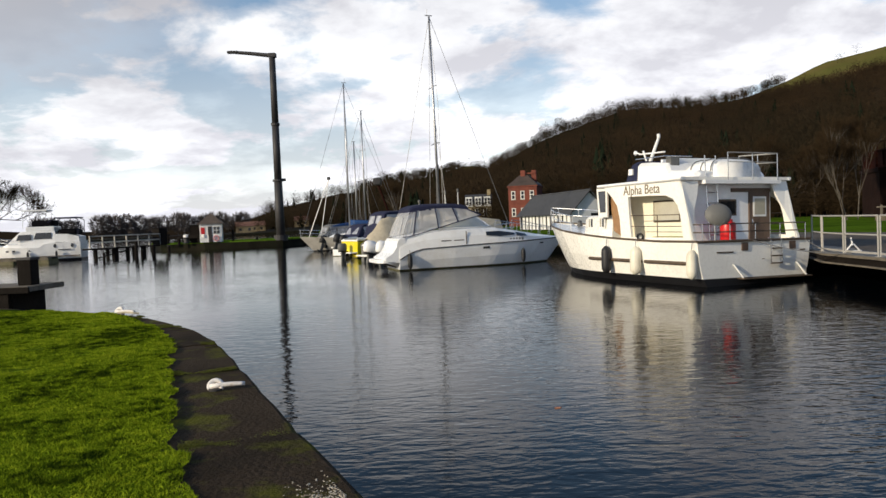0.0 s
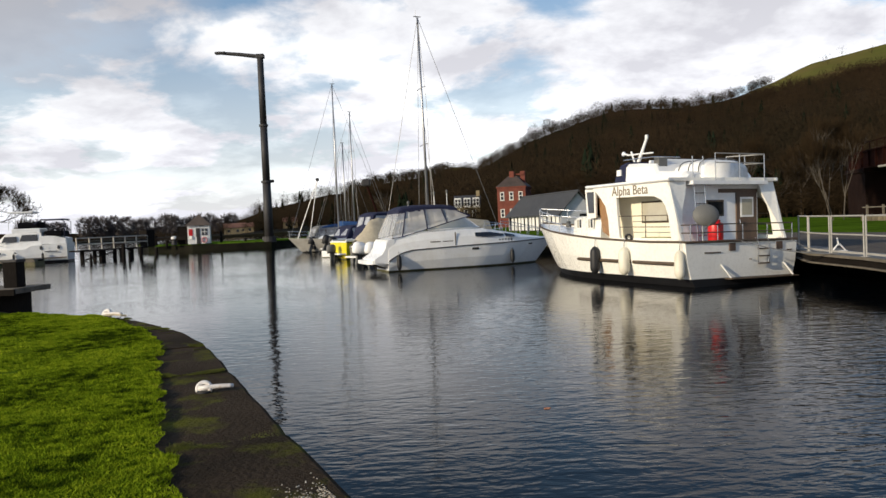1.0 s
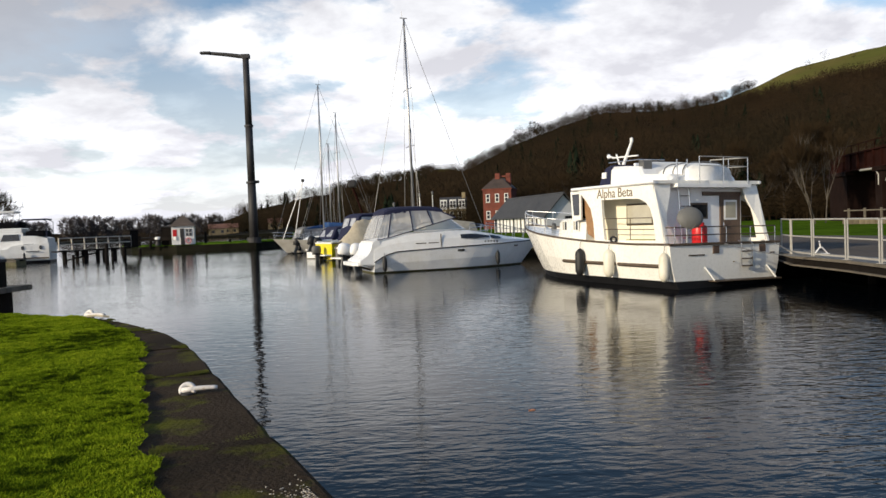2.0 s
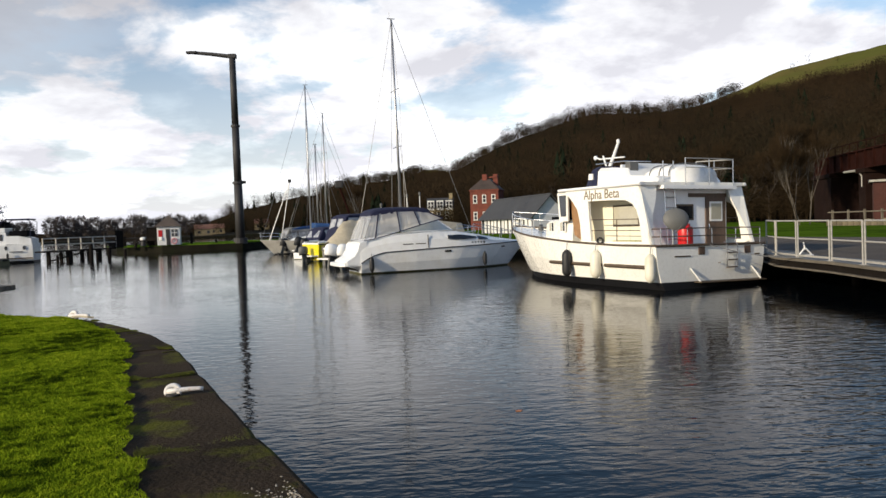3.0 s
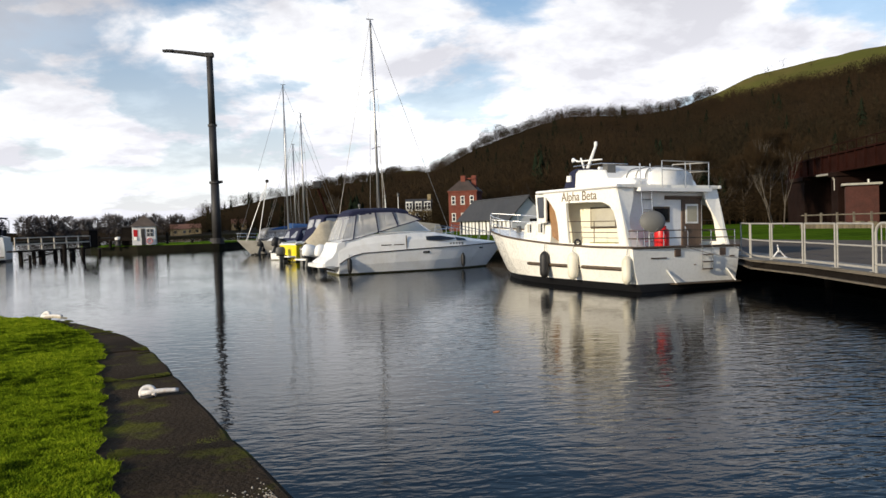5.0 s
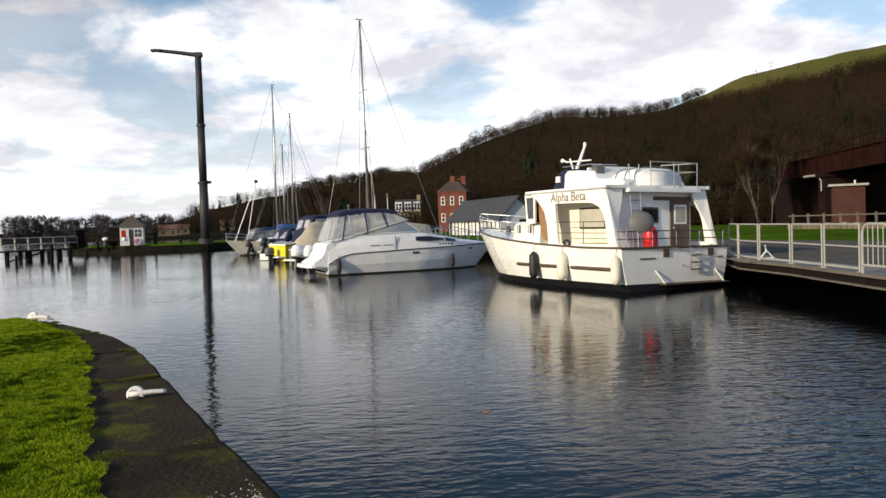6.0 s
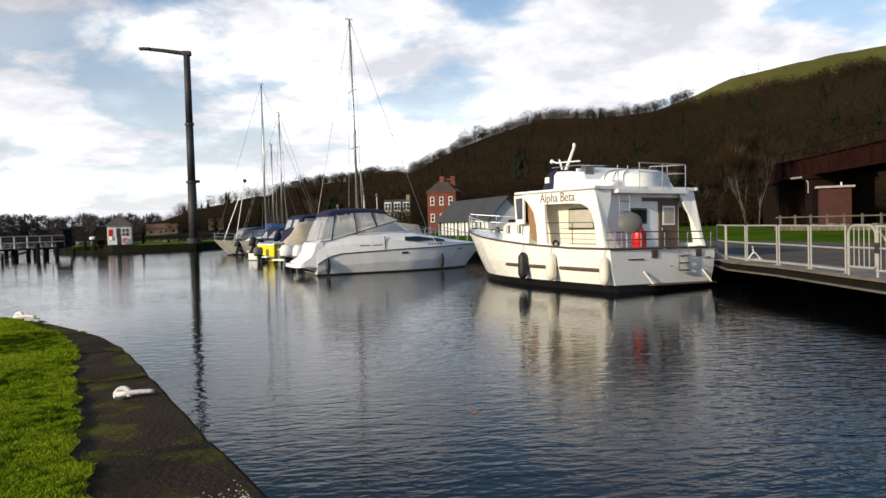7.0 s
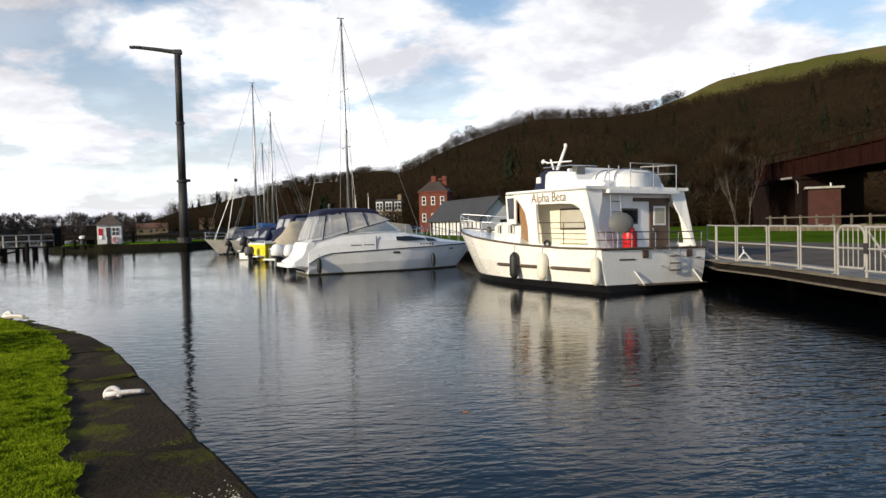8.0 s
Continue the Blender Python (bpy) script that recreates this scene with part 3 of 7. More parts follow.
def lawn_region(rng, count):
    """Over the lawn in front of the standpoint, thicker close by, ragged along the stones."""
    r = 3.5 + 15.5 * rng.uniform(0, 1, count) ** 0.85
    az = np.radians(rng.uniform(-36, -3, count))
    x, y = r * np.sin(az), r * np.cos(az)
    ex = np.interp(y, edge_y, edge_x)
    d = (ex - x) * 0.92
    jag = np.array([0.11 * noise.noise(Vector((a * 2.2, b * 2.2, 1.0))) + 0.025 * noise.noise(Vector((a * 7, b * 7, 1.0))) for a, b in zip(x, y)])
    want = np.interp(y, edge_y, inner_w) * 1.0 + jag - 0.03
    # beyond the bend the turf runs out to the edge
    keep = (d > np.maximum(want, 0.03)) & (y < np.interp(x, edge_x[::-1], edge_y[::-1]) - np.maximum(0.04, want * 0.8))
    return np.c_[x, y][keep]


blades = tagged(grass_blades("lawn_grass", 820000, lawn_region, (0.009, 0.022), 3), "short bright green winter grass of the lawn", "grass", kind="stuff")

# ---- the boardwalk along the right bank, with its paved path behind
DECK_Z = 0.82
DECK_EDGE = [(13.5, 2.0), (11.6, 8.0), (10.30, 14.0), (10.52, 16.0), (10.95, 19.6), (11.0, 22.6), (11.9, 25.6), (11.6, 30.5), (9.0, 39.0), (7.4, 43.5), (2.0, 57.5)]


def offset_line(pts, d):
    out = []
    for i, p in enumerate(pts):
        a, b = Vector(pts[max(0, i - 1)]), Vector(pts[min(len(pts) - 1, i + 1)])
        t = (b - a).normalized()
        out.append(Vector(p) + Vector((t.y, -t.x)) * d)
    return out


bm = bmesh.new()
path_rows = []
for p, q in zip(DECK_EDGE, offset_line(DECK_EDGE, 1.0)):
    n = (q - Vector(p)).normalized()
    p = Vector(p)
    wd = 26 if p.y < 24 else 12
    path_rows.append([(*(p + n * 1.2), DECK_Z - 0.22), (*(p + n * 1.2), DECK_Z - 0.03), (*(p + n * 4), DECK_Z - 0.02), (*(p + n * wd), BANK_Z + 0.03), (*(p + n * wd), BANK_Z - 0.2)])
loft(bm, path_rows, cap=False)
tagged(part("road_quayside", bm, M_TARMAC), "worn grey tarmac quayside behind the boardwalk", "quayside", kind="structure")

# ---------------------------------------------------------------- boats
def hull_skin(bm, L, beam, sheer, z0, z1, plan, rake=0.13, lo=0.0, hi=1.0, steps=26, flare=((0, 0.72), (0.25, 0.90), (0.5, 0.955), (1, 1.0)), levels=7):
    """The skin of a hull between two heights (as shares of keel to sheer); x runs to the bow, y to port."""
    def ring(s, side):
        top = lerp_rows(sheer, s)
        out = []
        for k in range(levels + 1):
            f = lo + (hi - lo) * k / levels
            z = z0 + (top - z0) * f if z1 is None else z0 + (z1 - z0) * k / levels
            g = (z - z0) / (top - z0) if z1 is None else (z + 0.35) / (top + 0.35)
            x = s * L * (1 - rake * (1 - g) * ease(s * 1.4))
            out.append((x, side * beam / 2 * lerp_rows(plan, s) * lerp_rows(flare, g), z))
        return out
    ss = [1 - (1 - i / steps) ** 1.5 for i in range(steps + 1)]
    rows = [ring(s, 1)[::-1] + ring(s, -1) for s in ss]
    loft(bm, rows, cap=False)
    return bm, rows


def boat_hull(parent, L, beam, sheer, plan, material, boot=0.20, rake=0.13, boot_mat=None, flare=((0, 0.72), (0.3, 0.90), (0.6, 0.965), (1, 1.0)), deck_mat=None, sink=0.06, part_name="hull"):
    top0 = lerp_rows(sheer, 0)

    def pt(s, z, side):
        top = lerp_rows(sheer, s)
        g = (z + 0.35) / (top + 0.35)
        return (s * L * (1 - rake * (1 - g) * ease(s * 1.4)), side * beam / 2 * lerp_rows(plan, s) * lerp_rows(flare, g), z)
    steps = 28
    ss = [1 - (1 - i / steps) ** 1.5 for i in range(steps + 1)]

    def band(lo, hi, n):
        rows = []
        for s in ss:
            zs = [(lo(s) + (hi(s) - lo(s)) * k / n) for k in range(n + 1)]
            rows.append([pt(s, z, 1) for z in zs[::-1]] + [pt(s, z, -1) for z in zs])
        bm = bmesh.new()
        loft(bm, rows, cap=False)
        # the transom closes the stern
        r0 = rows[0]
        vs = [bm.verts.new(p) for p in r0]
        bm.faces.new(vs)
        return bm
    part(part_name, band(lambda s: boot, lambda s: lerp_rows(sheer, s), 7), material, parent, smooth=False)
    part("boot_stripe", band(lambda s: -0.35, lambda s: boot - 0.001, 3), boot_mat or M_BOOT, parent)
    # deck
    bm = bmesh.new()
    rows = []
    for s in ss:
        z = lerp_rows(sheer, s) - sink
        a, b = pt(s, z, 1), pt(s, z, -1)
        rows.append([a, ((a[0]), 0, z + 0.05), b])
    loft(bm, rows, cap=False)
    part("deck", bm, deck_mat or material, parent)
    return pt


def rail_line(pt, sheer, side, s0, s1, h, inset=0.97, n=14):
    out = []
    for k in range(n + 1):
        s = s0 + (s1 - s0) * k / n
        x, y, z = pt(s, lerp_rows(sheer, s), side)
        out.append((x, y * inset, z + h))
    return out


def fender(parent, name, x, y, z0, z1, r, material, top):
    """A sausage fender on its lanyard."""
    f = part(name, lathe(bmesh.new(), [(0.03, z0), (r * 0.6, z0 + 0.04), (r * 0.95, z0 + 0.13), (r, z0 + 0.25), (r, z1 - 0.22), (r * 0.9, z1 - 0.12), (r * 0.45, z1 - 0.03), (0.03, z1)], 14, pose(x, y, 0)), material, parent, smooth=True)
    part("lanyard", tubed([(x, y, z1 - 0.02), (x, y - 0.03 * (1 if y > 0 else -1), top)], 0.012, 6), M_WIRE, f)
    return f


# ---- the cream river cruiser with the arched wheelhouse
def arched_cruiser():
    boat = thing("motor_cruiser", "cream motor cruiser with arched wheelhouse sides moored at the boardwalk", "boat", pose(9.20, 22.93, 0, 1.2, 0, 112.0))
    L, B = 11.8, 4.35
    sheer = [(0, 1.27), (0.15, 1.27), (0.35, 1.36), (0.5, 1.47), (0.65, 1.60), (0.8, 1.76), (1.0, 1.97)]
    plan = [(0, 0.985), (0.12, 1.0), (0.4, 1.0), (0.55, 0.95), (0.68, 0.83), (0.8, 0.62), (0.9, 0.36), (0.96, 0.16), (1.0, 0.015)]
    pt = boat_hull(boat, L, B, sheer, plan, M_GEL, boot=0.20, rake=0.16)
    # gunwale capping
    for side in (1, -1):
        pts = rail_line(pt, sheer, side, 0, 1, 0.015, 1.0, 24)
        part("gunwale", tubed(pts, 0.035, 6), M_RUB, boat)
        # long rubbing strakes with gaps where the fenders hang
        for s0, s1 in ((0.03, 0.21), (0.225, 0.40), (0.41, 0.52)):
            a = []
            for k in range(8):
                s = s0 + (s1 - s0) * k / 7
                x, y, z = pt(s, 0.64 + 0.04 * s, side)
                a.append((x, y + 0.03 * side, z))
            part("rubbing_strake", tubed(a, 0.055, 6), M_RUB, boat)
    a, b = pt(0, 1.27, 1), pt(0, 1.27, -1)
    part("transom_cap", tubed([a, (-0.05, 0, 1.28), b], 0.04, 6), M_RUB, boat)
    # wheelhouse sides: a panel with a big arched opening

    def arched_panel(y0, y1):
        bm = bmesh.new()
        # top, aft leg and front leg as strips between the outline and the opening
        quads = []
        top = 3.09
        strips = [
            [(0.28, 1.27), (0.30, 1.36), (0.56, 2.05), (0.66, 2.38), (0.72, 2.60), (0.77, 2.80), (0.80, 3.09)],
            [(0.74, 1.27), (0.74, 1.40), (0.86, 2.05), (0.98, 2.36), (1.18, 2.55), (1.50, 2.67), (1.50, 3.09)]]
        for (a, b), (c, d) in zip(zip(*strips), list(zip(*strips))[1:]):
            quads.append([a, b, d, c])
        for x0, x1 in ((1.50, 2.2), (2.2, 3.43)):
            z0, z1 = lerp_rows([(1.5, 2.67), (2.2, 2.70), (3.43, 2.71)], x0), lerp_rows([(1.5, 2.67), (2.2, 2.70), (3.43, 2.71)], x1)
            quads.append([(x0, z0), (x1, z1), (x1, top), (x0, top)])
        front = [[(3.43, 3.09), (3.43, 2.71), (3.41, 2.45), (3.37, 2.0), (3.28, 1.36), (3.28, 1.27)],
                 [(4.78, 3.09), (4.30, 2.71), (4.05, 2.45), (3.90, 2.0), (3.84, 1.36), (3.84, 1.27)]]
        for (a, b), (c, d) in zip(zip(*front), list(zip(*front))[1:]):
            quads.append([a, b, d, c])
        # sill under the opening
        quads.append([(0.74, 1.27), (3.28, 1.27), (3.28, 1.40), (0.74, 1.40)])
        for q in quads:
            slab(bm, q, y0, y1)
        bmesh.ops.remove_doubles(bm, verts=bm.verts, dist=0.002)
        return bm
    for side in (1, -1):
        y = 2.03 * side
        p = part("wheelhouse_side", arched_panel(y, y - 0.09 * side), M_GEL, boat)
        # return of the wing along its raking after edge
        bm = bmesh.new()
        prof = [(2.03, 3.08, 0.80), (1.40, 3.08, 0.80), (1.50, 2.70, 0.72), (1.72, 2.2, 0.60), (1.86, 1.75, 0.45), (1.90, 1.29, 0.30), (2.03, 1.29, 0.30)]
        A = [bm.verts.new((x, yy * side, z)) for yy, z, x in prof]
        Bv = [bm.verts.new((x + 0.07, yy * side, z)) for yy, z, x in prof]
        bm.faces.new(A)
        bm.faces.new(Bv[::-1])
        for k in range(len(A)):
            bm.faces.new((A[k], Bv[k], Bv[(k + 1) % len(A)], A[(k + 1) % len(A)]))
        part("wing_return", bm, M_GEL, boat)
        # guard rails across the opening
        part("side_rail", tubed([(0.96, y - 0.05 * side, 2.08), (3.36, y - 0.05 * side, 2.10)], 0.013, 6), M_RUB, boat)
        part("side_rail", tubed([(0.86, y - 0.05 * side, 1.73), (3.32, y - 0.05 * side, 1.75)], 0.013, 6), M_RUB, boat)
        part("stanchion", tubed([(2.0, y - 0.05 * side, 1.3), (2.0, y - 0.05 * side, 2.09)], 0.014, 6), M_RUB, boat)
    part("roof", plate(bmesh.new(), [(0.72, -2.06), (5.15, -2.00), (5.45, -1.6), (5.50, 0), (5.45, 1.6), (5.15, 2.00), (0.72, 2.06)], 3.09, 3.19), M_GEL, boat)
    part("roof_edge", tubed([(0.70, 2.08, 3.14), (5.15, 2.03, 3.14), (5.48, 1.6, 3.14), (5.52, 0, 3.14), (5.48, -1.6, 3.14), (5.15, -2.03, 3.14), (0.70, -2.08, 3.14)], 0.055, 6), M_WHITE, boat)
    # cabin behind the arches
    bm = boxed(1.05, 4.7, -1.38, 1.38, 1.18, 3.09)
    cabin = part("cabin", bm, M_CREAMIN, boat)
    part("window_frame", boxed(1.62, 2.95, 1.383, 1.40, 1.86, 2.56, bevel=0.006), M_RUB, cabin)
    part("window_pane", boxed(1.68, 2.89, 1.39, 1.412, 1.92, 2.50), M_PANE, cabin)
    part("window_frame", boxed(1.12, 1.42, 1.383, 1.40, 1.86, 2.56, bevel=0.006), M_RUB, cabin)
    part("window_pane", boxed(1.16, 1.38, 1.39, 1.412, 1.92, 2.50), M_WINDOW, cabin)
    part("seat_cushion", boxed(1.2, 2.5, 1.42, 1.80, 1.30, 1.42, bevel=0.03), mat("flowered_cushion", (0.30, 0.26, 0.05), 0.9, tint=(0.12, 0.22, 0.03), scale=9, vary=0.4), boat)
    # after bulkhead with door, window and ladder
    part("bulkhead", boxed(0.98, 1.05, -1.55, 1.55, 1.18, 3.09), M_WHITE, boat)
    part("bulkhead_header", boxed(0.935, 0.98, -1.52, 0.02, 2.74, 2.86), M_BROWN, boat)
    door = part("door", boxed(0.93, 0.98, -1.48, -0.66, 1.22, 2.74, bevel=0.008), M_BROWN, boat)
    part("door_window_frame", boxed(0.915, 0.93, -1.33, -0.80, 1.98, 2.60, bevel=0.005), M_PAINTW, door)
    part("door_pane", boxed(0.908, 0.916, -1.27, -0.86, 2.04, 2.54), M_PANE, door)
    part("door_handle", tubed([(0.90, -0.75, 1.75), (0.88, -0.75, 1.80), (0.90, -0.75, 1.90)], 0.015, 6), M_CHROME, door)
    part("window_frame", boxed(0.955, 0.98, -0.18, 0.50, 2.02, 2.52, bevel=0.006), M_RUB, boat)
    part("window_pane", boxed(0.945, 0.956, -0.12, 0.44, 2.08, 2.46), M_WINDOW, boat)
    # ladder to the flying bridge
    for y in (0.62, 1.02):
        part("ladder_rail", tubed([(0.75, y, 1.22), (0.92, y, 3.2), (0.95, y, 3.85)], 0.02, 6), M_CHROME, boat)
    for k in range(6):
        part("ladder_rung", tubed([(0.76 + k * 0.028, 0.62, 1.45 + k * 0.32), (0.76 + k * 0.028, 1.02, 1.45 + k * 0.32)], 0.018, 6), M_CHROME, boat)
    # after deck overhang of the upper deck
    part("upper_deck", plate(bmesh.new(), [(0.60, -1.62), (1.1, -1.62), (1.1, 1.3), (0.60, 1.3)], 2.98, 3.09), M_WHITE, boat)
    # flying bridge
    rows = []
    for x, hw, z in ((0.95, 1.30, 3.30), (1.05, 1.40, 3.40), (2.2, 1.42, 3.48), (2.35, 1.42, 3.74), (3.2, 1.40, 3.82), (3.95, 1.30, 3.86)):
        rows.append([(x, hw, 3.19), (x, hw * 0.97, z - 0.12), (x, hw * 0.88, z), (x, -hw * 0.88, z), (x, -hw * 0.97, z - 0.12), (x, -hw, 3.19)])
    part("flying_bridge", loft(bmesh.new(), rows, cap=True), M_WHITE, boat)
    rows = []
    for x, hw, z in ((3.90, 1.34, 3.93), (4.25, 1.30, 3.92), (4.60, 1.20, 3.70), (4.95, 1.05, 3.22)):
        rows.append([(x, hw, 3.19), (x, hw * 0.95, z - 0.1), (x, hw * 0.8, z), (x, -hw * 0.8, z), (x, -hw * 0.95, z - 0.1), (x, -hw, 3.19)])
    cover = part("screen_cover", loft(bmesh.new(), rows, cap=True), M_NAVY, boat, "navy canvas screen cover")
    part("cover_window", slab(bmesh.new(), [(4.12, 3.48), (4.36, 3.48), (4.34, 3.68), (4.12, 3.68)], 1.34, 1.29), M_PAINTW, cover)
    rows = []
    for k in range(9):
        t = k / 8
        rows.append([(0.80 + 1.45 * t, 0.86 * math.copysign(abs(math.cos(a)) ** 0.55, math.cos(a)) - 0.15, 3.19 + 0.60 * abs(math.sin(a)) ** 0.5 * (0.80 + 0.20 * abs(math.sin(t * math.pi)) ** 0.4)) for a in [math.pi * j / 10 for j in range(11)]])
    part("liferaft_canister", loft(bmesh.new(), rows, cap=True), M_WHITE, boat, "white rounded canister on the roof", smooth=True)
    for x in (2.55, 3.1):
        part("seat_back", boxed(x, x + 0.1, -0.9 + (x - 2.5), 0.9, 3.70, 3.92, bevel=0.03), M_WHITE, boat)
    for x in (1.05, 1.5, 1.95):
        part("lashing_strap", tubed([(x, 0.88 * math.copysign(abs(math.cos(a)) ** 0.55, math.cos(a)) - 0.15, 3.19 + 0.61 * abs(math.sin(a)) ** 0.5) for a in [math.pi * j / 10 for j in range(11)]], 0.016, 6), M_DISH, boat)
    part("roof_box", boxed(2.3, 2.55, 0.85, 1.2, 3.62, 3.95, bevel=0.02), M_DISH, boat)
    # rails round the top
    top = [(3.9, 1.36, 3.98), (2.3, 1.42, 3.95), (2.25, 0.4, 3.95)]
    part("top_rail", tubed(top, 0.016, 6), M_CHROME, boat)
    ring = [(2.3, -1.55, 3.98), (0.72, -1.60, 3.92), (0.66, -0.55, 3.92), (0.66, 0.4, 3.92)]
    part("top_rail", tubed(ring, 0.02, 6), M_GALV, boat)
    part("top_rail", tubed([(p[0], p[1], p[2] - 0.28) for p in ring], 0.014, 6), M_GALV, boat)
    for p in ring + [(1.5, -1.57, 3.95)]:
        part("rail_post", tubed([(p[0], p[1], 3.1), p], 0.016, 6), M_CHROME, boat)
    # mast with its spreader and lamp
    mast = part("signal_mast", tubed([(4.95, 0.05, 3.85), (4.45, 0, 4.78)], 0.07, 8, r_end=0.045), M_WHITE, boat)
    part("mast_leg", tubed([(5.25, 0.05, 4.42), (5.0, 0.05, 3.88)], 0.035, 6), M_WHITE, mast)
    part("spreader", tubed([(5.5, 0.05, 4.32), (4.1, 0, 4.28)], 0.028, 6), M_WHITE, mast)
    part("masthead_lamp", lathe(bmesh.new(), [(0.03, 0), (0.06, 0.02), (0.06, 0.14), (0.02, 0.17)], 10, pose(4.44, 0, 4.77)), M_PAINTW, mast)
    part("horn", lathe(bmesh.new(), [(0.02, 0), (0.03, 0.15), (0.09, 0.26)], 10, pose(5.45, 0.05, 4.34, 0, 80, 0)), M_WHITE, mast)
    # low fore cabin with two side windows
    rows = []
    for x, hw, z in ((4.7, 1.74, 2.14), (5.6, 1.68, 2.16), (6.6, 1.46, 2.16), (7.15, 1.27, 2.08), (7.55, 1.05, 1.75)):
        rows.append([(x, hw + 0.06, 1.35), (x, hw, z - 0.06), (x, hw - 0.08, z), (x, -hw + 0.08, z), (x, -hw, z - 0.06), (x, -hw - 0.06, 1.35)])
    fore = part("fore_cabin", loft(bmesh.new(), rows, cap=True), M_GEL, boat)
    for x in (5.35, 6.35):
        q = pose(x, 1.735 - 0.19 * (x - 5.35), 1.90, 0, 0, -10)
        part("side_window_frame", box(bmesh.new(), -0.24, 0.24, -0.01, 0.03, -0.20, 0.20, q, bevel=0.012), M_PAINTW, fore)
        part("side_pane", box(bmesh.new(), -0.18, -0.02, 0.02, 0.036, -0.15, 0.15, q), M_WINDOW, fore)
        part("side_pane", box(bmesh.new(), 0.04, 0.18, 0.02, 0.036, -0.15, 0.15, q), M_PANE, fore)
    # wheelhouse front: quarter light and brown side door
    part("quarter_frame", slab(bmesh.new(), [(4.72, 2.08), (5.25, 2.08), (5.36, 3.08), (4.72, 3.08)], 1.96, 1.90), M_GEL, boat)
    part("quarter_light", slab(bmesh.new(), [(4.82, 2.25), (5.14, 2.25), (5.24, 2.98), (4.82, 2.98)], 1.975, 1.955), M_WINDOW, boat)
    part("front_screen", boxed(5.20, 5.26, -1.88, 1.88, 2.1, 3.08), M_WINDOW, boat)
    part("side_door", slab(bmesh.new(), [(4.02, 1.36), (4.60, 1.60), (4.86, 2.9), (4.60, 2.9), (4.15, 2.3)], 1.78, 1.74), mat("varnished_ply", (0.34, 0.19, 0.09), 0.5, vary=0.3, scale=4), boat, "varnished tan plywood door")
    # pulpit
    for h in (0.62, 0.34):
        pts = rail_line(pt, sheer, 1, 0.60, 1.0, h, 0.95, 12) + rail_line(pt, sheer, -1, 1.0, 0.60, h, 0.95, 12)[1:]
        part("pulpit_rail", tubed(pts, 0.018, 6), M_CHROME, boat)
    for side in (1, -1):
        for s in (0.62, 0.72, 0.82, 0.91, 0.98):
            x, y, z = pt(s, lerp_rows(sheer, s), side)
            part("pulpit_post", tubed([(x, y * 0.95, z), (x + 0.02, y * 0.95, z + 0.62)], 0.016, 6), M_CHROME, boat)
    part("windlass", lathe(bmesh.new(), [(0.10, 0), (0.12, 0.06), (0.07, 0.12), (0.10, 0.22), (0.04, 0.25)], 12, pose(9.6, 0, 1.78)), M_DISH, boat)
    # stern rail
    for h in (0.50, 0.27):
        part("stern_rail", tubed([(0.35, 1.98, 1.27 + h), (0.0, 1.95, 1.27 + h), (-0.04, 0, 1.28 + h), (0.0, -1.95, 1.27 + h), (0.4, -2.0, 1.27 + h)], 0.018, 6), M_RUB, boat)
    for y in (1.95, 0.95, 0.0, -0.95, -1.95):
        part("rail_post", tubed([(0.0, y, 1.26), (0.0, y, 1.78)], 0.016, 6), M_CHROME, boat)
    # satellite dish on the rail
    dish = part("dish_reflector", lathe(bmesh.new(), [(0.02, 0.10), (0.18, 0.085), (0.36, 0.045), (0.50, -0.02), (0.51, -0.03), (0.36, 0.025), (0.18, 0.065), (0.02, 0.075)], 22, pose(-0.15, 1.50, 2.05, 80, 0, -118) @ Matrix.Diagonal((0.74, 0.64, 1, 1))), M_DISH, boat, smooth=True)
    part("dish_pole", tubed([(0.0, 1.5, 1.3), (0.0, 1.5, 2.0)], 0.025, 8), M_CHROME, dish)
    part("feed_arm", tubed([(-0.12, 1.5, 1.65), (-0.52, 1.62, 1.85)], 0.014, 6), M_DISH, dish)
    # transom fittings
    for y in (-0.50, -0.92):
        part("boarding_ladder_rail", tubed([(0.02, y, 1.35), (-0.10, y, 1.25), (-0.09, y, 0.58)], 0.018, 6), M_CHROME, boat)
    for z in (0.58, 0.80, 1.02):
        part("boarding_ladder_tread", boxed(-0.13, -0.06, -0.92, -0.50, z - 0.02, z + 0.02, bevel=0.006), M_RUB, boat)
    for y0 in (0.42, -1.42):
        part("transom_vent", boxed(-0.03, 0.01, y0 - 0.12, y0 + 0.12, 0.98, 1.22, bevel=0.01), M_BROWN, boat)
    part("exhaust_slot", boxed(-0.02, 0.01, 0.85, 1.45, 0.93, 0.97), M_RUB, boat)
    part("exhaust_slot", boxed(-0.02, 0.01, -1.92, -1.72, 0.93, 0.97), M_RUB, boat)
    for y0 in (0.72, -1.70):
        part("trim_strut", tubed([(-0.02, y0 + 0.13, 0.58), (-0.16, y0 - 0.10, 0.20)], 0.028, 6), M_PAINTW, boat)
    part("trim_tab", boxed(-0.30, 0.0, -1.9, 0.7, 0.16, 0.19), M_RUB, boat)
    part("towing_eye", tubed([(-0.02, -0.28, 0.72), (-0.08, -0.25, 0.72), (-0.02, -0.22, 0.72)], 0.014, 6), M_RUB, boat)
    # fenders
    f1, f2, f3 = pt(0.385, 0.7, 1), pt(0.235, 0.7, 1), pt(0.012, 0.7, 1)
    fender(boat, "black_fender", f1[0], f1[1] + 0.16, 0.20, 1.12, 0.165, M_BLACK, 1.42)
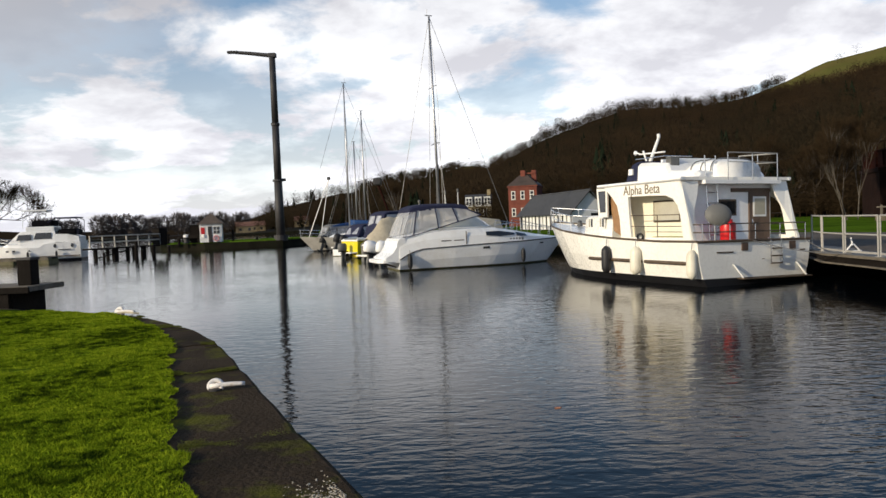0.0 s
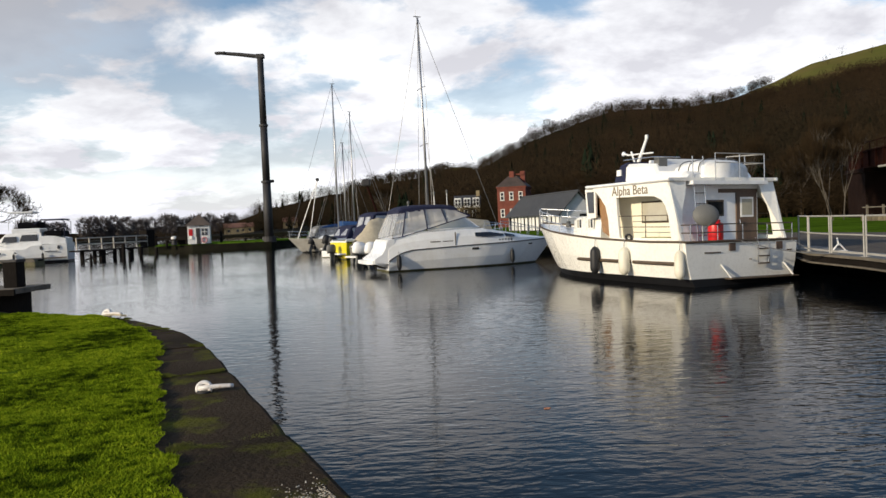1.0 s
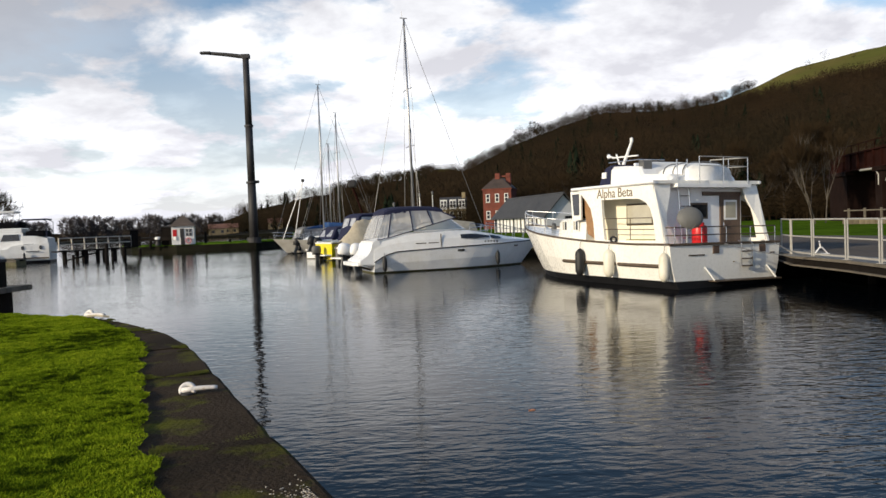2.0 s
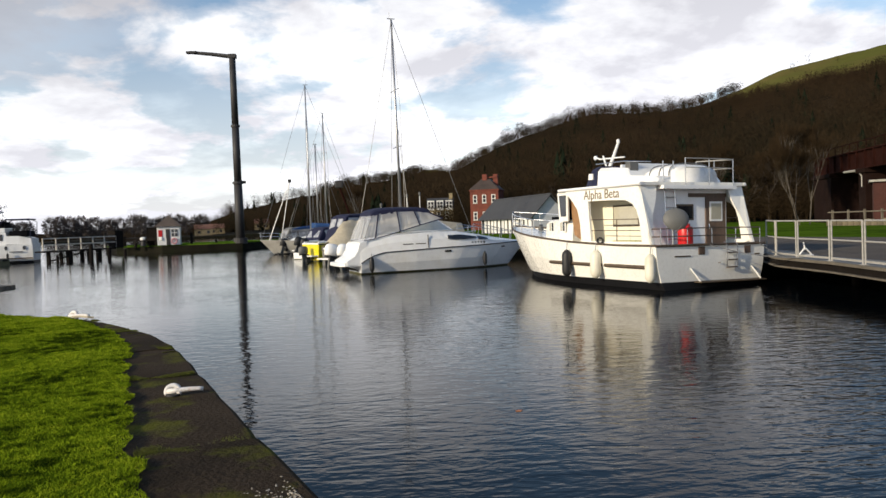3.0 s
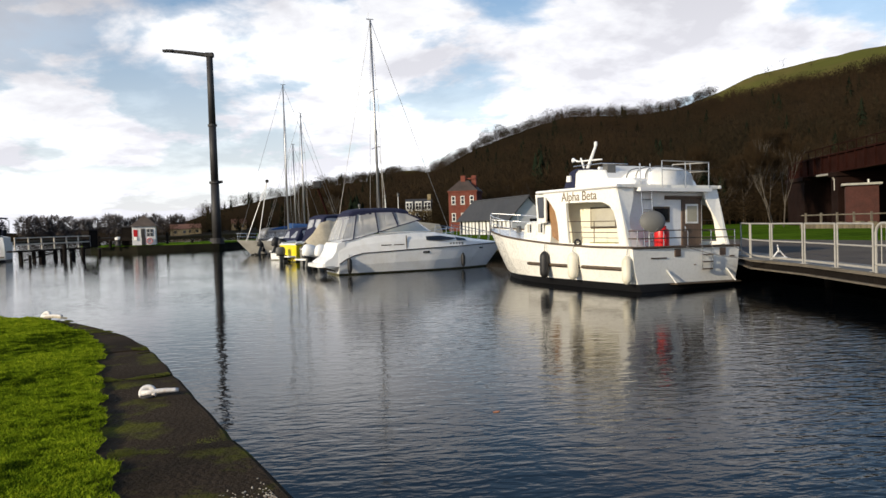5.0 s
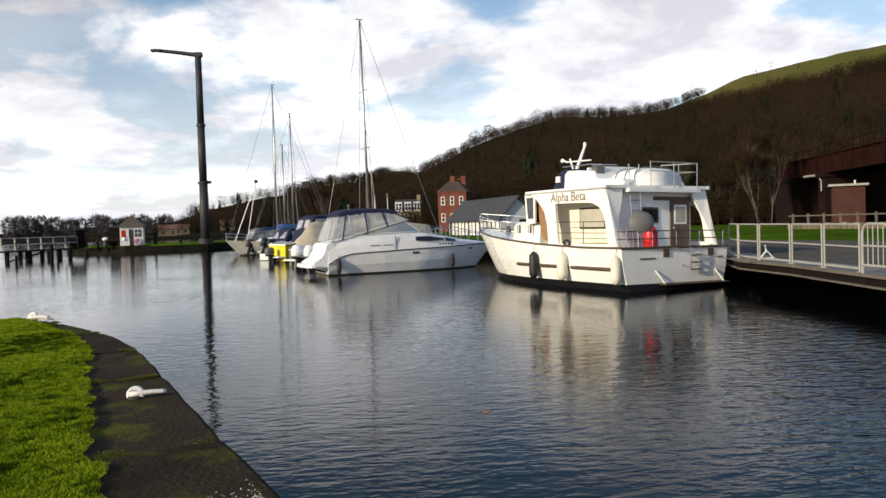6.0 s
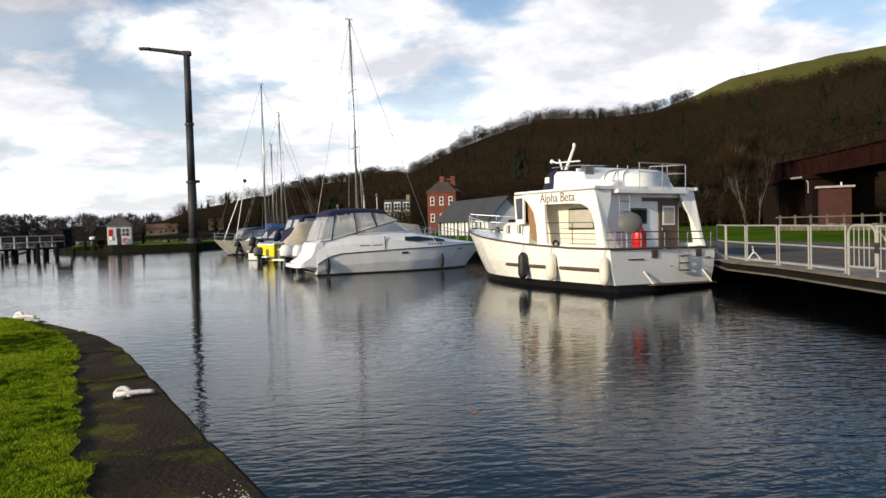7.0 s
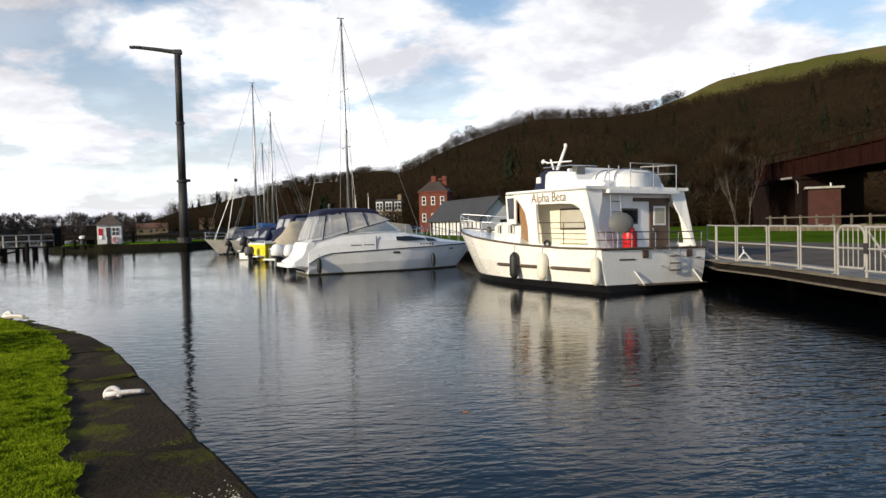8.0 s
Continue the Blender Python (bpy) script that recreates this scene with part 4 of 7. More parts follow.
    fender(boat, "white_fender", f2[0], f2[1] + 0.17, 0.22, 1.12, 0.175, M_FENDW, 1.38)
    fender(boat, "white_fender", f3[0], f3[1] + 0.15, 0.20, 1.05, 0.155, M_FENDW, 1.30)
    part("rope_coil", tubed([(f2[0] + 0.15 * math.cos(a), f2[1] - 0.02, 1.42 + 0.09 * math.sin(a)) for a in [k * math.tau / 10 for k in range(10)]], 0.035, 6, closed=True), M_BLACK, boat)
    # name on the side panel
    ny = 2.035
    for word, x in (("Alpha", 3.17), ("Beta", 2.17)):
        writing("name_word", word, 0.43, Matrix(((-1, 0, 0, x), (0, 0, 1, ny), (0, 1, 0, 2.90), (0, 0, 0, 1))), M_LETTER, boat, 0.006)
    return boat


boat_a = arched_cruiser()
can = thing("gas_canister", "red plastic fuel canister on the cruiser's after deck", "canister", boat_a.matrix_basis @ pose(0.45, 0.62, 1.26))
part("body", lathe(bmesh.new(), [(0.20, 0), (0.225, 0.03), (0.225, 0.50), (0.20, 0.55), (0.12, 0.57)], 16), M_RED, can, smooth=True)
part("collar", lathe(bmesh.new(), [(0.13, 0.55), (0.14, 0.56), (0.14, 0.64), (0.12, 0.65)], 14), M_RED, can)


# ---- the white sports cruiser under a navy hood
def sports_cruiser():
    boat = thing("sports_cruiser", "white fibreglass sports cruiser with navy canvas hood and clear side curtains", "boat", pose(-2.40, 37.16, 0, 0, 0, 16.6))
    L, B = 8.95, 3.0
    sheer = [(0, 0.52), (0.025, 0.66), (0.06, 0.84), (0.12, 0.97), (0.4, 1.06), (0.7, 1.12), (1.0, 1.20)]
    plan = [(0, 0.94), (0.3, 1.0), (0.55, 0.97), (0.7, 0.85), (0.82, 0.64), (0.92, 0.36), (0.97, 0.17), (1, 0.02)]
    pt = boat_hull(boat, L, B, sheer, plan, M_WHITE, boot=0.07, rake=0.15, boot_mat=M_ALGAE, flare=((0, 0.60), (0.3, 0.84), (0.6, 0.94), (1, 1.0)))
    # moulded topsides above the rubbing line
    prof = [(0, 1.50), (0.08, 1.62), (0.22, 1.80), (0.42, 1.86), (0.53, 1.84), (0.66, 1.66), (0.8, 1.42), (0.93, 1.26), (1.0, 1.22)]
    rows = []
    for k in range(25):
        s = k / 24
        x, y, z = pt(s, lerp_rows(sheer, s), 1)
        zt = lerp_rows(prof, s)
        inn = 0.10 + 0.42 * ease((s - 0.35) / 0.4) * (y / 1.5)
        rows.append([(x, y, z), (x, max(0.01, y - 0.03), z + (zt - z) * 0.55), (x, max(0.01, y - inn), zt - 0.03), (x, max(0.005, (y - inn) * 0.7), zt), (x, -max(0.005, (y - inn) * 0.7), zt), (x, -max(0.01, y - inn), zt - 0.03), (x, -max(0.01, y - 0.03), z + (zt - z) * 0.55), (x, -y, z)])
    part("topside_moulding", loft(bmesh.new(), rows, cap=True), M_WHITE, boat)
    for side in (1, -1):
        part("rubbing_strip", tubed([(p[0], p[1] * 1.004, p[2]) for p in rail_line(pt, sheer, side, 0.0, 1, 0.0, 1.0, 24)], 0.026, 6), M_BLACK, boat)
        # side windows of the fore cabin
        for s0, s1, z0, z1 in ((0.475, 0.645, 1.42, 1.72), (0.655, 0.715, 1.38, 1.58)):
            bm = bmesh.new()
            lo, hi = [], []
            for k in range(7):
                u = k / 6
                s = s0 + (s1 - s0) * u
                x, y, _ = pt(s, lerp_rows(sheer, s), side)
                inn = 0.10 + 0.42 * ease((s - 0.35) / 0.4) * (abs(y) / 1.5)
                zt, zz = lerp_rows(prof, s), lerp_rows(sheer, s)
                def side_y(z):
                    f = (z - zz) / (zt - zz)
                    return abs(y) - 0.03 * f / 0.55 if f < 0.55 else abs(y) - 0.03 - (inn - 0.03) * (f - 0.55) / 0.45
                dz = (0.01 + 0.13 * abs(u - 0.45)) if s0 < 0.6 else 0.01
                a, b = z0 + dz * 0.7 - 0.02 * u, z1 - dz - 0.10 * u
                lo.append((x, side * (side_y(a) + 0.05), a))
                hi.append((x, side * (side_y(max(b, a + 0.02)) + 0.05), max(b, a + 0.02)))
            loft(bm, [[a, b, (b[0], b[1] - 0.05 * side, b[2]), (a[0], a[1] - 0.05 * side, a[2])] for a, b in zip(lo, hi)], cap=True, wrap=True)
            part("cabin_window", bm, M_WINDOW, boat)
        for x0 in (2.0, 2.62):
            x, y, _ = pt(x0 / L, 1.2, side)
            part("air_intake", boxed(x0, x0 + 0.5, side * 1.475 - 0.01, side * 1.475 + 0.01, 1.29, 1.33), M_RUB, boat)
        x, y, z = pt(0.48, 0.9, side)
        part("porthole", box(bmesh.new(), -0.17, 0.17, -0.02, 0.02, -0.055, 0.055, pose(x, y, 0.90), bevel=0.018), M_WINDOW, boat)
        x, y, z = pt(0.83, 1.0, side)
        part("hawse_slot", box(bmesh.new(), -0.12, 0.12, -0.02, 0.02, -0.03, 0.03, pose(x, y, 0.98, 0, 0, -20 * side), bevel=0.01), M_WINDOW, boat)
        # unreadable maker's marks
        for k in range(5):
            s = 0.615 + k * 0.018
            x, y, z = pt(s, 1.15, side)
            part("name_mark", box(bmesh.new(), -0.05, 0.05, -0.006, 0.006, -0.06, 0.06, pose(x, y - 0.02 * side, 1.24, 0, 0, -8 * side)), M_DISH, boat)
        # bow rail
        pts = rail_line(pt, [(a, lerp_rows(prof, a)) for a in (0, 0.5, 0.66, 0.8, 0.93, 1)], side, 0.60, 0.995, 0.42, 0.80, 12)
        part("bow_rail", tubed(pts, 0.016, 6), M_CHROME, boat)
        for p in pts[::2]:
            part("rail_post", tubed([(p[0] - 0.05, p[1], p[2] - 0.45), p], 0.014, 6), M_CHROME, boat)
    # bathing platform
    part("bathing_platform", plate(bmesh.new(), [(0.1, -1.38), (-0.75, -1.28), (-0.98, -0.9), (-1.0, 0.9), (-0.75, 1.28), (0.1, 1.38)], 0.40, 0.56), M_WHITE, boat)
    part("transom_moulding", slab(bmesh.new(), [(0.4, 0.45), (0.3, 1.52), (0.05, 1.50), (-0.06, 1.38), (-0.13, 1.10), (-0.30, 0.84), (-0.66, 0.62), (-0.66, 0.45)], -1.37, 1.37), M_WHITE, boat)
    for y in (-0.6, 0.0, 0.6):
        part("platform_bracket", tubed([(-0.7, y, 0.40), (0.1, y, 0.12)], 0.035, 6), M_RUB, boat)
    # hood: bows, navy roof, clear curtains
    hood_z = [(0.62, 2.86), (0.80, 2.97), (1.3, 3.03), (2.4, 3.04), (3.2, 3.00), (3.5, 2.90)]
    rows = []
    for x, z in hood_z:
        rows.append([(x, 1.16, z - 0.27), (x, 1.13, z - 0.08), (x, 0.95, z), (x, 0, z + 0.05), (x, -0.95, z), (x, -1.13, z - 0.08), (x, -1.16, z - 0.27)])
    part("hood_roof", loft(bmesh.new(), rows, cap=True), M_NAVY, boat)
    base = [(0.18, 1.55), (0.7, 1.62), (1.92, 1.92), (2.9, 2.18), (4.05, 2.46)]
    topl = [(0.66, 2.70), (0.95, 2.78), (1.85, 2.84), (2.7, 2.84), (3.45, 2.74)]
    for side in (1, -1):
        for k in range(4):
            (x0, z0), (x1, z1), (u0, w0), (u1, w1) = base[k], base[k + 1], topl[k], topl[k + 1]
            rows = []
            for j in range(7):
                t = j / 6
                bx, bz, tx, tz = x0 + (x1 - x0) * t, z0 + (z1 - z0) * t, u0 + (u1 - u0) * t, w0 + (w1 - w0) * t
                wob = 0.035 * math.sin(j * 2.3 + k)
                rows.append([(bx + (tx - bx) * q, side * (1.36 + (1.15 - 1.36) * q + wob * math.sin(q * math.pi)), bz + (tz - bz) * q) for q in (0, 0.25, 0.5, 0.75, 1)])
            part("side_curtain", loft(bmesh.new(), rows, cap=False), M_CLEAR, boat, smooth=True)
            part("curtain_seam", tubed([(x1, side * 1.365, z1), (u1, side * 1.16, w1)], 0.032, 6), M_NAVY, boat)
        part("curtain_seam", tubed([(p[0], side * 1.37, p[1]) for p in base], 0.022, 6), M_NAVY, boat)
    rows = []
    for j in range(9):
        y = -1.36 + 2.72 * j / 8
        wob = 0.05 * math.sin(j * 2.1)
        rows.append([(0.16 + wob * 0.5, y, 1.56), (0.36 + wob, y * 0.93, 2.1), (0.63, y * 0.85, 2.72)])
    part("after_curtain", loft(bmesh.new(), rows, cap=False), M_CLEAR, boat, smooth=True)
    # wrap-round windscreen
    rows = []
    for k in range(13):
        a = math.pi * (k / 12 - 0.5)
        fx, fy = math.cos(a) ** 0.7, math.sin(a)
        rows.append([(2.0 + 2.95 * fx, 1.33 * fy, 1.88 + 0.02 * fx), (2.0 + 2.15 * fx, 1.22 * fy, 1.93 + 0.55 * fx)])
    part("windscreen", loft(bmesh.new(), rows, cap=False), mat("tinted_windscreen", (0.55, 0.62, 0.62), 0.05, vary=0.1, alpha=0.5, coat=0.6, bump=0), boat)
    part("windscreen_frame", tubed([r[1] for r in rows], 0.025, 6), M_NAVY, boat)
    part("windscreen_frame", tubed([r[0] for r in rows], 0.02, 6), M_PAINTW, boat)
    part("panel_seam", boxed(3.22, 3.25, -1.50, -1.46, 1.10, 1.72), M_RUB, boat)
    f1, f2 = pt(0.052, 0.5, -1), pt(0.742, 0.5, -1)
    fender(boat, "black_fender", f1[0], f1[1] - 0.11, 0.08, 0.80, 0.11, M_BLACK, 0.95)
    fender(boat, "black_fender", f2[0], f2[1] - 0.11, 0.10, 0.78, 0.10, M_BLACK, 1.15)
    return boat


boat_b = sports_cruiser()


# ---- the yachts: hull, mast, spreaders and rigging
def yacht(name, label, m, L, B, H, mast_x, hull_mat, boom_mat, top=1.1, stays=True, boom=True, rake=0.0, fractional=1.0, pulpit=True):
    boat = thing(name, label, "sailing boat", m)
    sheer = [(0, top), (0.5, top * 0.95), (1, top * 1.2)]
    plan = [(0, 0.70), (0.25, 0.93), (0.5, 1.0), (0.7, 0.85), (0.85, 0.5), (0.95, 0.2), (1, 0.02)]
    pt = boat_hull(boat, L, B, sheer, plan, hull_mat, boot=0.10, rake=0.16, flare=((0, 0.45), (0.3, 0.80), (0.6, 0.95), (1, 1.0)))
    rows = []
    for x, hw, z in ((0.30, 0.30, 0.35), (0.38, 0.34, 0.42), (0.55, 0.32, 0.45), (0.68, 0.24, 0.36), (0.74, 0.16, 0.05)):
        zb = top * 0.95
        rows.append([(x * L, hw * B, zb), (x * L, hw * B * 0.92, zb + z), (x * L, -hw * B * 0.92, zb + z), (x * L, -hw * B, zb)])
    cab = part("coachroof", loft(bmesh.new(), rows, cap=True), M_WHITE, boat)
    for side in (1, -1):
        part("coachroof_window", boxed(0.42 * L, 0.6 * L, side * 0.325 * B - 0.02, side * 0.325 * B + 0.02, top + 0.10, top + 0.26, bevel=0.01), M_WINDOW, cab)
    mx, mz = mast_x * L, top * 0.95 + 0.4
    tipx = mx - rake
    mast = part("mast", tubed([(mx, 0, mz), ((mx + tipx) / 2, 0, (mz + H) / 2), (tipx, 0, H)], 0.085 if H > 12 else 0.07, 10, r_end=0.055), M_ALU, boat, smooth=True)
    for f in ((0.52,) if H < 13 else (0.42, 0.68)):
        z, x = mz + (H - mz) * f, mx + (tipx - mx) * f
        part("spreader", tubed([(x, -0.75, z - 0.05), (x, 0, z), (x, 0.75, z - 0.05)], 0.025, 6), M_ALU, mast)
    part("masthead_fitting", tubed([(tipx - 0.25, 0, H + 0.05), (tipx + 0.2, 0, H + 0.05)], 0.025, 6), M_WIRE, mast)
    part("aerial", tubed([(tipx - 0.1, 0.05, H), (tipx - 0.1, 0.05, H + 0.45)], 0.01, 5), M_WIRE, mast)
    wires = []
    if stays:
        zf = mz + (H - mz) * fractional
        wires += [((L * 0.98, 0, top * 1.2), (mx + (tipx - mx) * fractional, 0, zf)), ((0.05, 0, top), (tipx, 0, H))]
        for side in (1, -1):
            z, x = mz + (H - mz) * 0.6, mx + (tipx - mx) * 0.6
            wires += [((mx - 0.2, side * B * 0.47, top), (x, side * 0.75, z - 0.05)), ((x, side * 0.75, z - 0.05), (tipx, 0, H - 0.1)), ((mx + 0.2, side * B * 0.45, top), (mx, 0, mz + (H - mz) * 0.5))]
    for a, b in wires:
        part("stay", tubed([a, b], 0.014, 5), M_WIRE, boat)
    if boom:
        part("boom", tubed([(mx - 0.1, 0, mz + 0.75), (L * 0.08, 0, mz + 0.70)], 0.07, 8), M_ALU, boat)
        rows = []
        for k in range(9):
            t = k / 8
            x = mx - 0.05 + (L * 0.12 - mx) * t
            hh = 0.42 * (1 - t) ** 0.7 + 0.12
            rows.append([(x, 0.13 * math.cos(a) * (1 - 0.4 * t), mz + 0.72 + hh * (0.5 + 0.5 * math.sin(a))) for a in [j * math.tau / 8 for j in range(8)]])
        part("sail_cover", loft(bmesh.new(), rows, cap=True, wrap=True), boom_mat, boat, smooth=True)
    if pulpit:
        for s0, s1 in ((0.80, 1.0), (0.0, 0.12)):
            for h in (0.6, 0.32):
                a = rail_line(pt, sheer, 1, s0, s1, h, 0.95, 6)
                b = rail_line(pt, sheer, -1, s0, s1, h, 0.95, 6)
                pts = a + b[::-1] if s0 > 0.5 else a[::-1] + b
                part("pulpit_rail" if s0 > 0.5 else "pushpit_rail", tubed(pts, 0.016, 6), M_CHROME, boat)
            for side in (1, -1):
                for s in (s0, (s0 + s1) / 2, s1 - 0.01):
                    x, y, z = pt(s, lerp_rows(sheer, s), side)
                    part("rail_post", tubed([(x, y * 0.95, z), (x, y * 0.95, z + 0.6)], 0.014, 6), M_CHROME, boat)
        for side in (1, -1):
            part("guard_wire", tubed(rail_line(pt, sheer, side, 0.12, 0.80, 0.58, 0.95, 8), 0.008, 5), M_WIRE, boat)
            for s in (0.27, 0.42, 0.57, 0.7):
                x, y, z = pt(s, lerp_rows(sheer, s), side)
                part("stanchion", tubed([(x, y * 0.95, z), (x, y * 0.95, z + 0.6)], 0.012, 5), M_CHROME, boat)
    return boat


def heading_place(mast_az, d, yaw, mast_off):
    """Where the stern lies so that the mast stands on that bearing."""
    c = polar(mast_az, d)
    return pose(c.x - math.cos(radians(yaw)) * mast_off, c.y - math.sin(radians(yaw)) * mast_off, 0, 0, 0, yaw)


big_yacht = yacht("sailing_yacht", "white sailing yacht with tall grey mast behind the sports cruiser", heading_place(-0.14, 46.5, 20, 2.9), 7.75, 2.7, 14.35, 0.374, M_WHITE, M_BEIGE, 1.15, rake=0.16)
# beige tent over its boom
bm = bmesh.new()
loft(bm, [[(3.3, -1.1, 1.75), (3.3, 0, 2.55), (3.3, 1.1, 1.75)], [(5.2, -1.0, 1.65), (5.2, 0, 2.42), (5.2, 1.0, 1.65)], [(6.8, -0.5, 1.65), (6.8, 0, 2.2), (6.8, 0.5, 1.65)]], cap=True)
part("cover_tent", bm, M_BEIGE, big_yacht, "beige canvas cover")
yacht("sailing_yacht", "white sailing yacht with blue sail cover, bow to the basin", heading_place(-6.75, 72.0, 196, 5.2), 9.8, 3.1, 15.2, 0.53, M_AGED, M_BLUE, 1.15)
yacht("sailing_yacht", "white sailing yacht with two masthead fittings among the moored boats", heading_place(-5.58, 78.0, 30, 4.5), 9.0, 2.9, 13.5, 0.5, M_AGED, M_BLUE, 1.1)
yacht("sailing_yacht", "small sailing yacht with short mast among the moored boats", heading_place(-6.2, 84.0, 35, 3.8), 7.6, 2.6, 11.1, 0.5, M_AGED, M_NAVY, 1.0)


# ---- smaller craft along the bank
def outboard(m, cowl, label="outboard engine tilted on a boat's stern"):
    """An engine hung on the transom: domed cowl, leg, cavitation plate, lower unit and propeller."""
    eng = thing("outboard_engine", label, "outboard engine", m)
    rows = []
    for z, k in ((0.46, 0.80), (0.56, 0.98), (0.78, 1.0), (0.92, 0.88), (0.99, 0.55)):
        rows.append([(-0.04 + 0.34 * k * math.cos(a), 0.24 * k * math.sin(a), z) for a in [q * math.tau / 14 for q in range(14)]])
    part("cowl", loft(bmesh.new(), rows, cap=True, wrap=True), cowl, eng, smooth=True)
    part("cowl_band", lathe(bmesh.new(), [(0.30, 0.40), (0.31, 0.42), (0.31, 0.47), (0.28, 0.48)], 14, Matrix.Translation((-0.04, 0, 0)) @ Matrix.Diagonal((1.0, 0.72, 1, 1))), M_BLACK, eng)
    part("leg", boxed(-0.14, 0.10, -0.06, 0.06, -0.20, 0.44, bevel=0.03), M_DISH, eng)
    part("cavitation_plate", boxed(-0.34, 0.12, -0.13, 0.13, -0.19, -0.165, bevel=0.008), M_DISH, eng)
    part("lower_unit", tubed([(-0.28, 0, -0.34), (-0.05, 0, -0.34), (0.20, 0, -0.34)], 0.075, 10, r_end=0.02), M_DISH, eng)
    for k in range(3):
        q = k * math.tau / 3
        part("propeller_blade", slab(bmesh.new(), [(-0.31, 0.03), (-0.29, 0.03), (-0.28, 0.17), (-0.33, 0.16)], -0.035, 0.035, pose(0, 0, -0.34, math.degrees(q), 0, 0)), M_STEEL, eng)
    part("bracket", boxed(0.10, 0.34, -0.16, 0.16, 0.12, 0.44, bevel=0.03), M_BLACK, eng)
    return eng


def hooded_boat(label, m, L, B, hull_mat, hood_mat, top=0.95, hood=(0.2, 2.6, 1.9), boot_mat=None, cover=False):
    """A small cabin boat: hull, coaming, fore cabin and either a framed canvas hood or a slack cover."""
    boat = thing("motor_boat", label, "boat", m)
    sheer = [(0, top), (0.5, top * 1.05), (1, top * 1.3)]
    plan = [(0, 0.92), (0.4, 1), (0.65, 0.88), (0.85, 0.5), (0.95, 0.2), (1, 0.02)]
    pt = boat_hull(boat, L, B, sheer, plan, hull_mat, boot=0.08, rake=0.15, boot_mat=boot_mat)
    rows = []
    for s in (0.40, 0.55, 0.72, 0.88):
        hw, z = B * (0.42 - 0.28 * ease((s - 0.4) / 0.5)), top * 1.05 + 0.42 * (1 - (s - 0.4) * 1.7)
        rows.append([(s * L, hw, top), (s * L, hw * 0.85, z), (s * L, -hw * 0.85, z), (s * L, -hw, top)])
    cab = part("foredeck_cabin", loft(bmesh.new(), rows, cap=True), M_WHITE, boat)
    for side in (1, -1):
        part("cabin_window", slab(bmesh.new(), [(0.46 * L, top + 0.12), (0.62 * L, top + 0.12), (0.60 * L, top + 0.30), (0.47 * L, top + 0.34)], side * B * 0.395, side * B * 0.36), M_WINDOW, cab)
        part("rubbing_strip", tubed(rail_line(pt, sheer, side, 0, 1, -0.02, 1.01, 14), 0.03, 6), M_BLACK, boat)
        part("coaming", tubed([(0.06, side * B * 0.40, top + 0.10), (0.2 * L, side * B * 0.43, top + 0.12), (0.42 * L, side * B * 0.42, top + 0.14)], 0.07, 8), M_WHITE, boat)
    part("transom_cap", tubed([(0.02, -B * 0.45, top + 0.02), (0.0, 0, top + 0.04), (0.02, B * 0.45, top + 0.02)], 0.06, 8), M_WHITE, boat)
    part("bathing_platform", plate(bmesh.new(), [(0.05, -B * 0.42), (-0.45, -B * 0.38), (-0.52, 0), (-0.45, B * 0.38), (0.05, B * 0.42)], 0.34, 0.42), M_WHITE, boat)
    for y in (-0.25, 0.25):
        part("platform_bracket", tubed([(-0.40, y * B, 0.34), (0.05, y * B, 0.06)], 0.03, 6), M_STEEL, boat)
    part("stern_drive", boxed(-0.45, -0.10, -0.16, 0.16, -0.25, 0.30, bevel=0.05), M_DISH, boat)
    x0, x1, hz = hood
    if cover:
        # a slack cover drawn over a ridge pole, hanging in shallow folds between its ties
        rows = []
        for k in range(17):
            t = k / 16
            x = x0 - 0.2 + (x1 + 0.9 - x0) * t
            ridge = top + 0.25 + (hz - top - 0.25) * min(1.0, 0.15 + t * 2.6) * (1 if t < 0.75 else 1 - (t - 0.75) * 1.6)
            sag = 0.05 * math.sin(k * 1.9)
            row = []
            for q in range(13):
                u = q / 6 - 1
                row.append((x + 0.05 * math.sin(q * 2.3), u * B * 0.485, ridge - (ridge - top + 0.10) * abs(u) ** 1.25 + sag * (1 - abs(u)) - 0.03 * (q % 2)))
            rows.append(row)
        part("canvas_cover", loft(bmesh.new(), rows, cap=False), hood_mat, boat, smooth=True)
        part("ridge_pole", tubed([(x0, 0, top + 0.2), (x1, 0, hz - 0.08)], 0.03, 6), M_ALU, boat)
        return boat
    # framed hood: raked after curtain, flat crowned roof, raked screen
    stations = [(x0 - 0.35, top + 0.16, 0.44), (x0 + 0.25, hz - 0.16, 0.40), (x0 + 0.55, hz - 0.02, 0.38), (x1 - 0.3, hz, 0.38), (x1, hz - 0.10, 0.385), (x1 + 0.95, top + 0.42, 0.40)]
    rows = []
    for x, z, w in stations:
        b = top + 0.06
        rows.append([(x, B * 0.45, b), (x, B * (w + 0.03), b + (z - b) * 0.6), (x, B * w, z - 0.07), (x, B * w * 0.8, z), (x, 0, z + 0.04), (x, -B * w * 0.8, z), (x, -B * w, z - 0.07), (x, -B * (w + 0.03), b + (z - b) * 0.6), (x, -B * 0.45, b)])
    canvas = part("canvas_hood", loft(bmesh.new(), rows, cap=True), hood_mat, boat)

